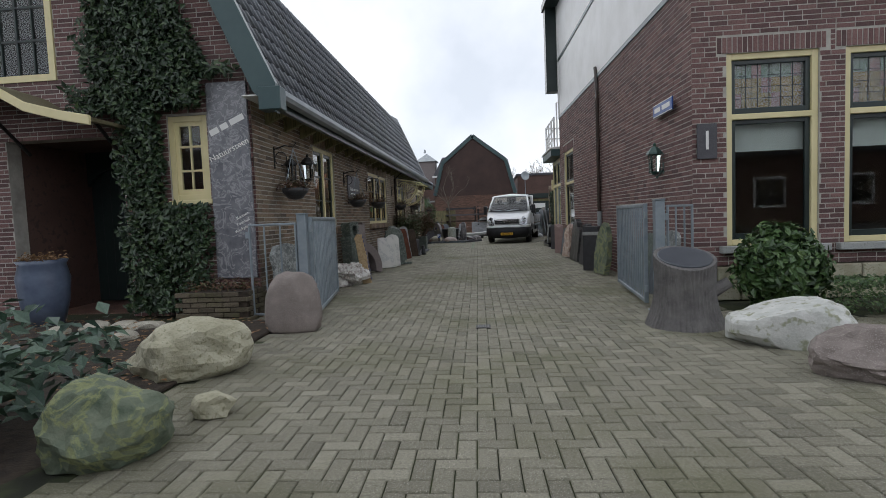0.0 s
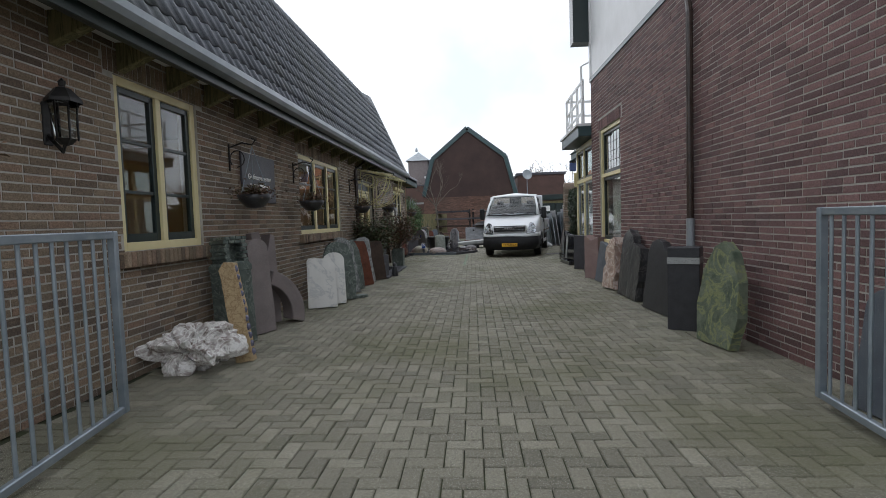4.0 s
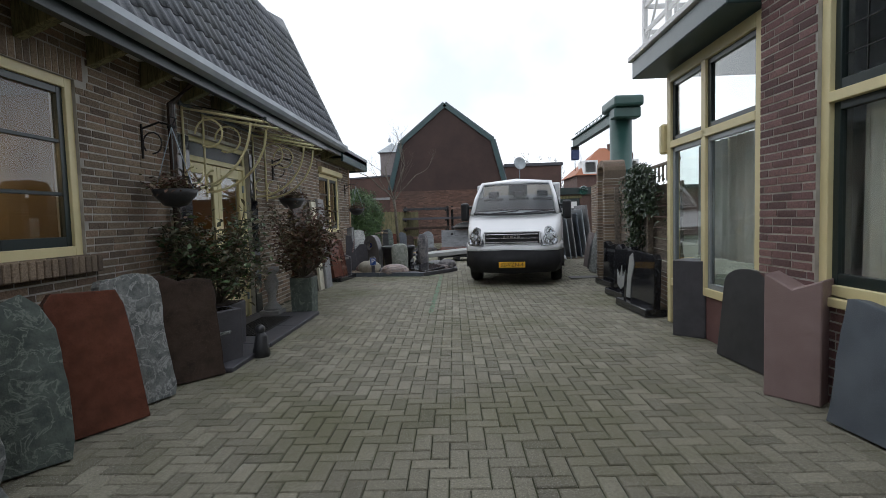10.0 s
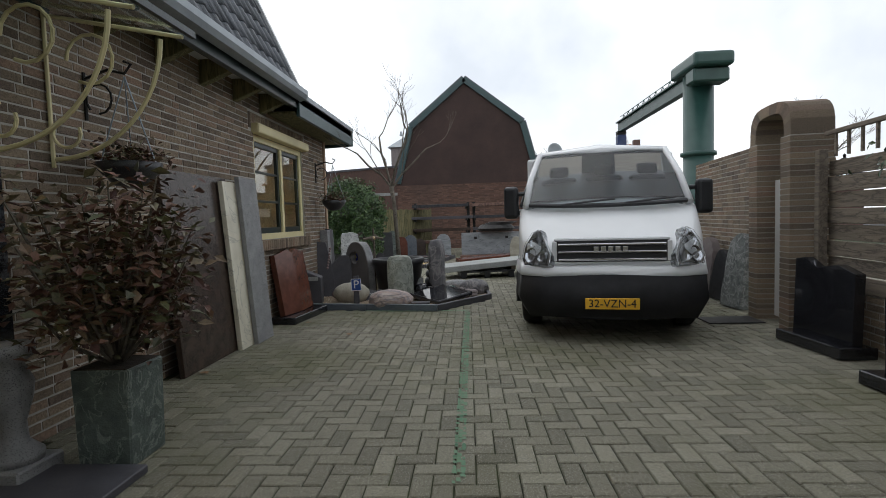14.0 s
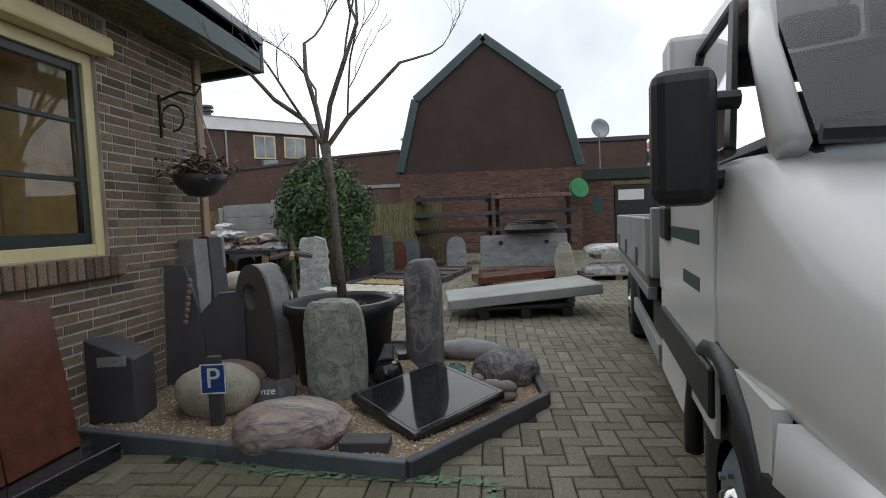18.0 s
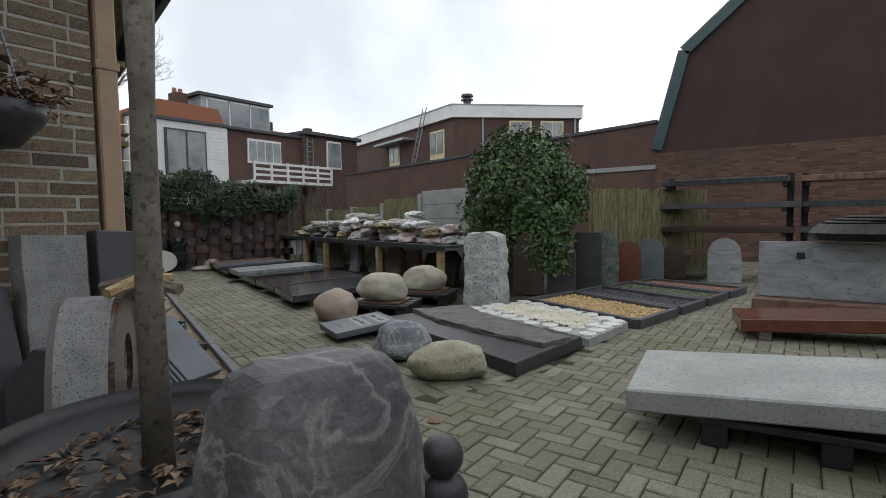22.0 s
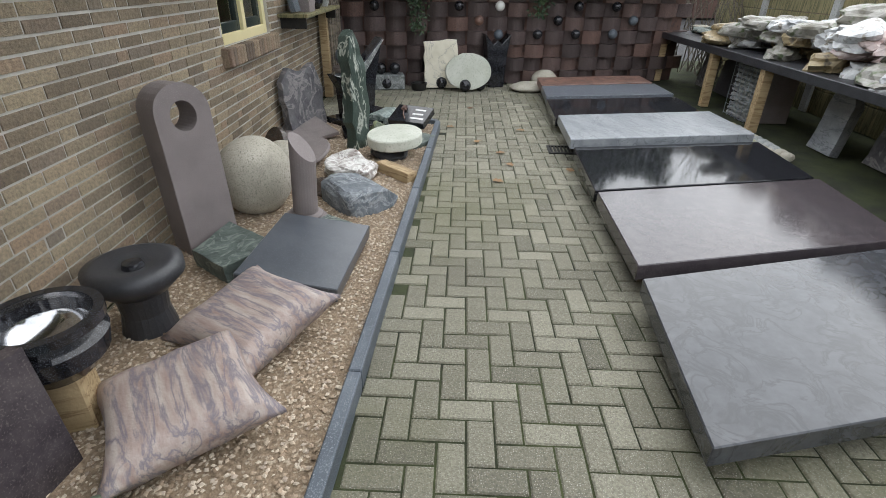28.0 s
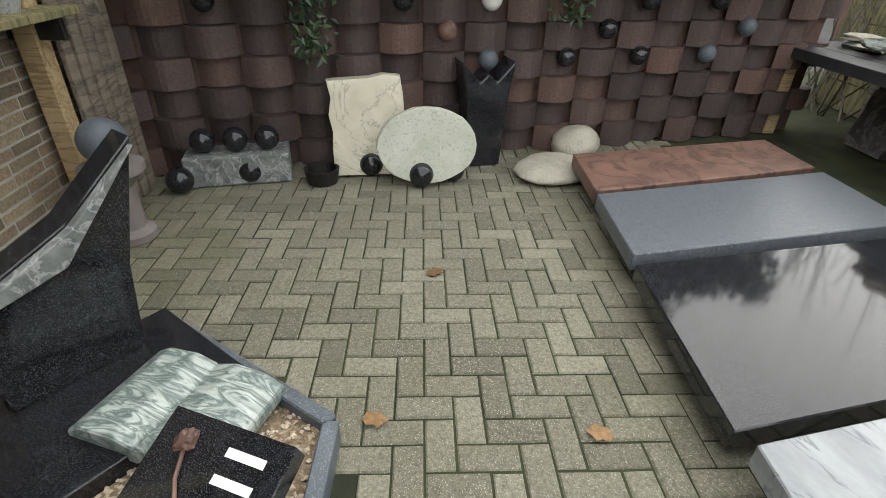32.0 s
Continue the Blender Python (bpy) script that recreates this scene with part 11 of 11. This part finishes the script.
solid("flower_bed", rock(3.6, 3.6, 0.06, 601, 0.1, 0.4, 5), soil, pose(-6.1, 6.6, -0.05), "dark soil flower bed with fallen leaves", "flower bed", kind="structure")
solid("flower_bed", box(-4.9, -2.74, 6.7, 9.55, -0.011, 0.03, 0.01), soil, pose(0, 0, 0), "dark soil strip beside the brick planter", "flower bed", kind="structure")


def laurel(rnd):
    x, y = rnd.uniform(-5.2, -2.85), rnd.uniform(3.4, 6.9)
    return (x, y, 0.12 + 0.42 * abs(noise.noise(Vector((x * 1.4, y * 1.4, 2)))) + rnd.random() * 0.42), (0.1, -0.1, 1)


ivy("laurel_shrub", 3800, laurel, 0.13, leaf_blue, pose(0, 0, 0), "low blue green leafy shrub beside the drive", 82, [[(x, y, 0), (x + 0.05, y, 0.25), (x + 0.1, y + 0.1, 0.5)] for x, y in ((-3.2, 4.5), (-3.7, 5.2), (-4.2, 5.9), (-3.4, 6.0), (-4.6, 4.8))])
rnd = random.Random(14)
vs, fs = [], []
for _ in range(900):
    x, y = rnd.uniform(-6.5, -2.7), rnd.uniform(6.6, 9.8)
    a, s, z = rnd.uniform(0, 6.28), rnd.uniform(0.022, 0.045), 0.035 + rnd.random() * 0.05
    k = len(vs)
    for u, v, w in ((-1, 0, 0), (0, 0.55, 0.25), (1, 0, 0.05), (0, -0.55, 0.2)):
        vs.append((x + s * (u * math.cos(a) - v * math.sin(a)), y + s * (u * math.sin(a) + v * math.cos(a)), z + s * w))
    fs += [(k, k + 1, k + 2), (k, k + 2, k + 3)]
fa_ = quads("fallen_leaves", vs, fs, dead_leaf, None, "brown fallen leaves on the flower bed", "stuff")
tagged(fa_, "brown fallen leaves on the flower bed", "leaves", "", "stuff")
for k, (x, y, s) in enumerate(((-4.4, 9.3, 0.14), (-4.75, 9.35, 0.12), (-5.1, 9.3, 0.13), (-4.55, 9.25, 0.1), (-4.25, 8.7, 0.13), (-5.4, 9.1, 0.12))):
    solid("bed_stone", rock(s * 1.3, s, s * 0.6, 620 + k, 0.2, 0.3, 3, 3), pale_rock, pose(x, y, 0.0, 0, 0, k * 30), "mossy edging stone of the flower bed", "stone", "edging stones")


def bush_dome(cx, cy, cz, rx, ry, rz):
    def place(rnd):
        d = Vector((rnd.gauss(0, 1), rnd.gauss(0, 1), rnd.gauss(0, 1))).normalized()
        r = rnd.uniform(0.6, 1.05) * (1 + 0.25 * noise.noise(d * 2.5))
        return (cx + d.x * rx * r, cy + d.y * ry * r, max(0.05, cz + d.z * rz * r)), d
    return place


ivy("laurel_bush", 3800, bush_dome(0, 0, 0.48, 0.46, 0.4, 0.48), 0.1, leaf_bush, pose(3.0, 9.55, 0), "fresh green laurel bush at the house corner", 83, [[(0, 0, 0), (0.05, 0, 0.4), (0.1, 0, 0.8)], [(0, 0, 0), (-0.15, 0, 0.5), (-0.2, 0.1, 0.8)]])
ivy("box_hedge", 6000, lambda rnd: ((rnd.uniform(0.0, 3.2), rnd.choice((rnd.uniform(-0.2, 0.2), -0.2, 0.2)) + rnd.gauss(0, 0.02), rnd.uniform(0.05, 0.36) if rnd.random() < 0.6 else 0.36 + rnd.gauss(0, 0.015)), (0, -0.4, 0.8)), 0.045, leaf_bush, pose(3.35, 9.3, 0, 0, 0, -3), "low clipped box hedge under the street windows", 84)
nb = thing("house_number", pose(2.5, 10.3, 1.83), "dark blue plaque with a white number one", "house number")
part("plaque", box(-0.12, 0.12, -0.035, -0.01, -0.02, 0.42, 0.004), anthracite, nb)
lettering("1", 0.34, ink_white, nb, pose(0, -0.036, 0.2, 90, 0, 0))
sn = thing("street_sign", pose(2.25, 11.05, 2.62, 0, 0, -88), "blue street name sign with white writing", "street sign")
part("plate", box(-0.35, 0.35, -0.035, -0.015, -0.09, 0.09, 0.003), sign_blue, sn)
part("border", boxes([(-0.35, 0.35, -0.037, -0.0355, 0.075, 0.088), (-0.35, 0.35, -0.037, -0.0355, -0.088, -0.075)]), ink_white, sn)
for x0, x1 in ((-0.28, -0.06), (0.0, 0.28)):
    part("name_bar", box(x0, x1, -0.038, -0.0355, -0.03, 0.035), ink_white, sn)
dc = thing("drain_cover", pose(-0.37, 9.05, 0.001), "small cast iron drain cover in the drive", "drain")
part("frame", box(-0.08, 0.08, -0.09, 0.09, -0.02, 0.004, 0.003), iron, dc)
for k in range(5):
    part("bar", box(-0.06 + k * 0.026, -0.045 + k * 0.026, -0.07, 0.07, 0.004, 0.009, 0.002), black_matt, dc)


def hanging_basket(y, z, reach, label, scale=1.0):
    """An iron wall bracket with curls and a basket hung from it by three chains."""
    t = thing("hanging_basket", pose(-3.38, y, 0), label, "hanging basket", "hanging baskets")
    part("bracket", tube([(0.012, 0, z + 0.3), (0.012, 0, z + 0.62)], 0.012, 6), iron, t)
    part("bracket_arm", tube([(0.02, 0, z + 0.58), (reach * 0.6, 0, z + 0.63), (reach, 0, z + 0.6), (reach + 0.05, 0, z + 0.66), (reach + 0.0, 0, z + 0.68)], 0.01, 6), iron, t)
    part("bracket_curl", tube([(0.02 + 0.09 + 0.09 * math.cos(a), 0, z + 0.44 + 0.1 * math.sin(a)) for a in [k * 0.5 - 1.6 for k in range(12)]], 0.008, 5), iron, t)
    bw = part("basket", lathe([(0, z - 0.17), (0.1 * scale, z - 0.15), (0.18 * scale, z - 0.06), (0.2 * scale, z), (0.17 * scale, z), (0, z - 0.02)], 20), black_matt, t, smooth=True)
    bw.location.x = reach
    for k in range(3):
        a = k * 2.1
        part("chain", tube([(reach, 0, z + 0.58), (reach + 0.18 * scale * math.cos(a), 0.18 * scale * math.sin(a), z)], 0.005, 4), steel, t)
    leaves(420, lambda rnd: ((reach + rnd.gauss(0, 0.11) * scale, rnd.gauss(0, 0.11) * scale, z + abs(rnd.gauss(0, 0.06)) - (0.05 if rnd.random() < 0.25 else 0)), (0, 0, 1)), 0.05, leaf_red, "flowers", t, int(y * 10), label="reddish dry flowers")
    leaves(160, lambda rnd: ((reach + rnd.gauss(0, 0.1) * scale, rnd.gauss(0, 0.1) * scale, z + abs(rnd.gauss(0, 0.07))), (0, 0, 1)), 0.045, leaf_dull, "foliage", t, int(y * 10) + 1)
    return t


for y, z in ((10.85, 1.72), (14.5, 1.66), (16.6, 1.66), (20.1, 1.66), (23.4, 1.7), (28.34, 1.62)):
    hanging_basket(y, z, 0.3, "hanging basket with dry reddish flowers on an iron bracket")
lw_ = thing("wall_lantern", pose(-3.26, 11.2, 1.98), "green copper wall lantern beside the gate", "lantern", "wall lanterns")
lantern_parts(lw_, 1.1)
ss = thing("slate_sign", pose(-3.36, 14.77, 1.6, 0, 0, 90), "dark slate sign with engraved white lettering", "sign")
part("plate", slab([(0, 0), (1.02, 0), (1.02, 0.63), (0, 0.63)], 0.03, 640, 0.006), anthracite, ss)
# upper lines are a business name
lettering("Grafmonumenten", 0.1, ink_white, ss, pose(0.51, -0.018, 0.33, 90, 0, 0))
for k, w in enumerate((0.5, 0.62)):
    part("text_bar", box(0.51 - w / 2, 0.51 + w / 2, -0.018, -0.0155, 0.12 + k * 0.09, 0.15 + k * 0.09), ink_white, ss)


def door_shrub(x, y, seed, label, scale=1.0, reddish=False):
    t = thing("potted_shrub", pose(x, y, 0) @ Matrix.Scale(scale, 4), label, "shrub", "shrubs by the door")
    w = 0.14 if reddish else 0.19
    part("planter", prism([(-w, 0), (w, 0), (w * 1.1, 0.5), (-w * 1.1, 0.5)], -w, w, 0.008), slate_green if reddish else anthracite, t)
    part("soil", box(-w * 0.98, w * 0.98, -w * 0.95, w * 0.95, 0.46, 0.504), soil, t)
    bm = bmesh.new()
    rnd = random.Random(seed)
    tips = []
    for _ in range(44):
        a = rnd.uniform(0, 6.28)
        e = Vector((math.cos(a) * rnd.uniform(0.1, 0.6), math.sin(a) * rnd.uniform(0.1, 0.6), rnd.uniform(0.85, 1.45)))
        tube([(0, 0, 0.48), tuple(e * 0.6 + Vector((0, 0, 0.12))), tuple(e)], [0.012, 0.008, 0.004], 4, bm)
        tips.append(e)
    part("branching", bm, bark, t)
    leaves(2600, lambda rnd: (tuple(rnd.choice(tips) * rnd.uniform(0.7, 1.02) + Vector((rnd.gauss(0, 0.07), rnd.gauss(0, 0.07), rnd.gauss(0, 0.07)))), (0, 0, 1)), 0.07, leaf_red if reddish else leaf_dull, "leaves", t, seed)
    leaves(500 if reddish else 1100, lambda rnd: (tuple(rnd.choice(tips) * rnd.uniform(0.72, 1.0) + Vector((rnd.gauss(0, 0.08), rnd.gauss(0, 0.08), rnd.gauss(0, 0.08)))), (0, 0, 1)), 0.07, leaf_dull if reddish else leaf_bush, "green_leaves", t, seed + 5)
    return t


door_shrub(-2.95, 20.55, 3, "olive green shrub in an anthracite planter by the door")
door_shrub(-2.72, 22.68, 4, "reddish brown leaved shrub in a square slate planter", 1.05, True)
bal_ = thing("stone_baluster", pose(-3.1, 22.42, 0), "turned grey stone baluster on a square foot", "baluster")
part("foot", box(-0.14, 0.14, -0.14, 0.14, 0, 0.1, 0.01), grey_granite, bal_)
part("shaft", lathe([(0.0, 0.1), (0.12, 0.1), (0.12, 0.14), (0.06, 0.2), (0.055, 0.3), (0.09, 0.42), (0.1, 0.5), (0.06, 0.6), (0.11, 0.64), (0.11, 0.7), (0, 0.7)], 28), grey_granite, bal_, smooth=True)
for k, (y0, y1, h, mat, off, lab) in enumerate(((24.05, 25.15, 1.74, brown_stone, 0.0, "tall brown polished slab leaning on the wall"), (24.95, 25.4, 1.7, cream_marble, 0.08, "thin beige slab leaning on the wall"), (25.2, 25.6, 1.76, grey_granite, 0.15, "tall light grey granite slab leaning on the wall"))):
    stone("leaning_slab", (-3.18 + off * 0.8, y0), (-3.18 + off * 0.8, y1), [(-0.5, 0), (0.5, 0), (0.5, h), (-0.5, h)], 0.05, mat, lab, 4, category="stone slab", group="leaning slabs")
for k, (x, y) in enumerate(((-2.9, 26.3), (-2.2, 25.6), (-9.25, 32.55), (-8.9, 32.3), (-9.6, 32.6), (-10.0, 32.5), (-9.0, 33.0), (-10.3, 33.1), (-6.1, 31.0), (-3.1, 24.2), (-2.4, 30.1), (-10.6, 32.4), (-11.4, 32.9))):
    rnd = random.Random(k)
    bm = bmesh.new()
    pts = [(0.0, -0.045), (0.02, -0.02), (0.04, -0.01), (0.025, 0.01), (0.035, 0.035), (0.0, 0.05), (-0.03, 0.03), (-0.022, 0.008), (-0.042, -0.012), (-0.02, -0.022)]
    vv = [bm.verts.new((px, py, 0.012 * abs(px) * 30 * 0.3 + 0.004 + 0.004 * rnd.random())) for px, py in pts]
    bm.faces.new(vv)
    solid("fallen_leaf", bm, dead_leaf, pose(x, y, 0.002, 0, 0, k * 47), "brown fallen leaf on the pavers", "leaf", "fallen leaves on the pavers")

for n, (x0, x1) in enumerate(((0.5, 1.44), (1.9, 3.12))):
    bl = thing("roller_blind", fm @ pose(x0, 0.2, 0), "half lowered white roller blind in the street window", "blind", "roller blinds")
    part("cloth", box(0, x1 - x0, 0, 0.006, 1.9, 2.26), curtain_mat, bl)
    part("roller", tube([(0, 0.02, 2.27), (x1 - x0, 0.02, 2.27)], 0.025, 8), white_paint, bl)
    lg = thing("leaded_light", fm @ pose(x0, 0.15, 0), "leaded top light of amber and pink glass", "leaded window", "leaded lights")
    cols = 7 if n == 0 else 9
    for i in range(cols):
        for j in range(3):
            w = (x1 - x0 - 0.1) / cols
            part("pane", box(0.05 + i * w + 0.004, 0.05 + (i + 1) * w - 0.004, 0, 0.006, 2.44 + j * 0.19, 2.622 + j * 0.19), (stained_pink if (i + j) % 4 == 0 else stained_green if j == 2 else stained_amber), lg)
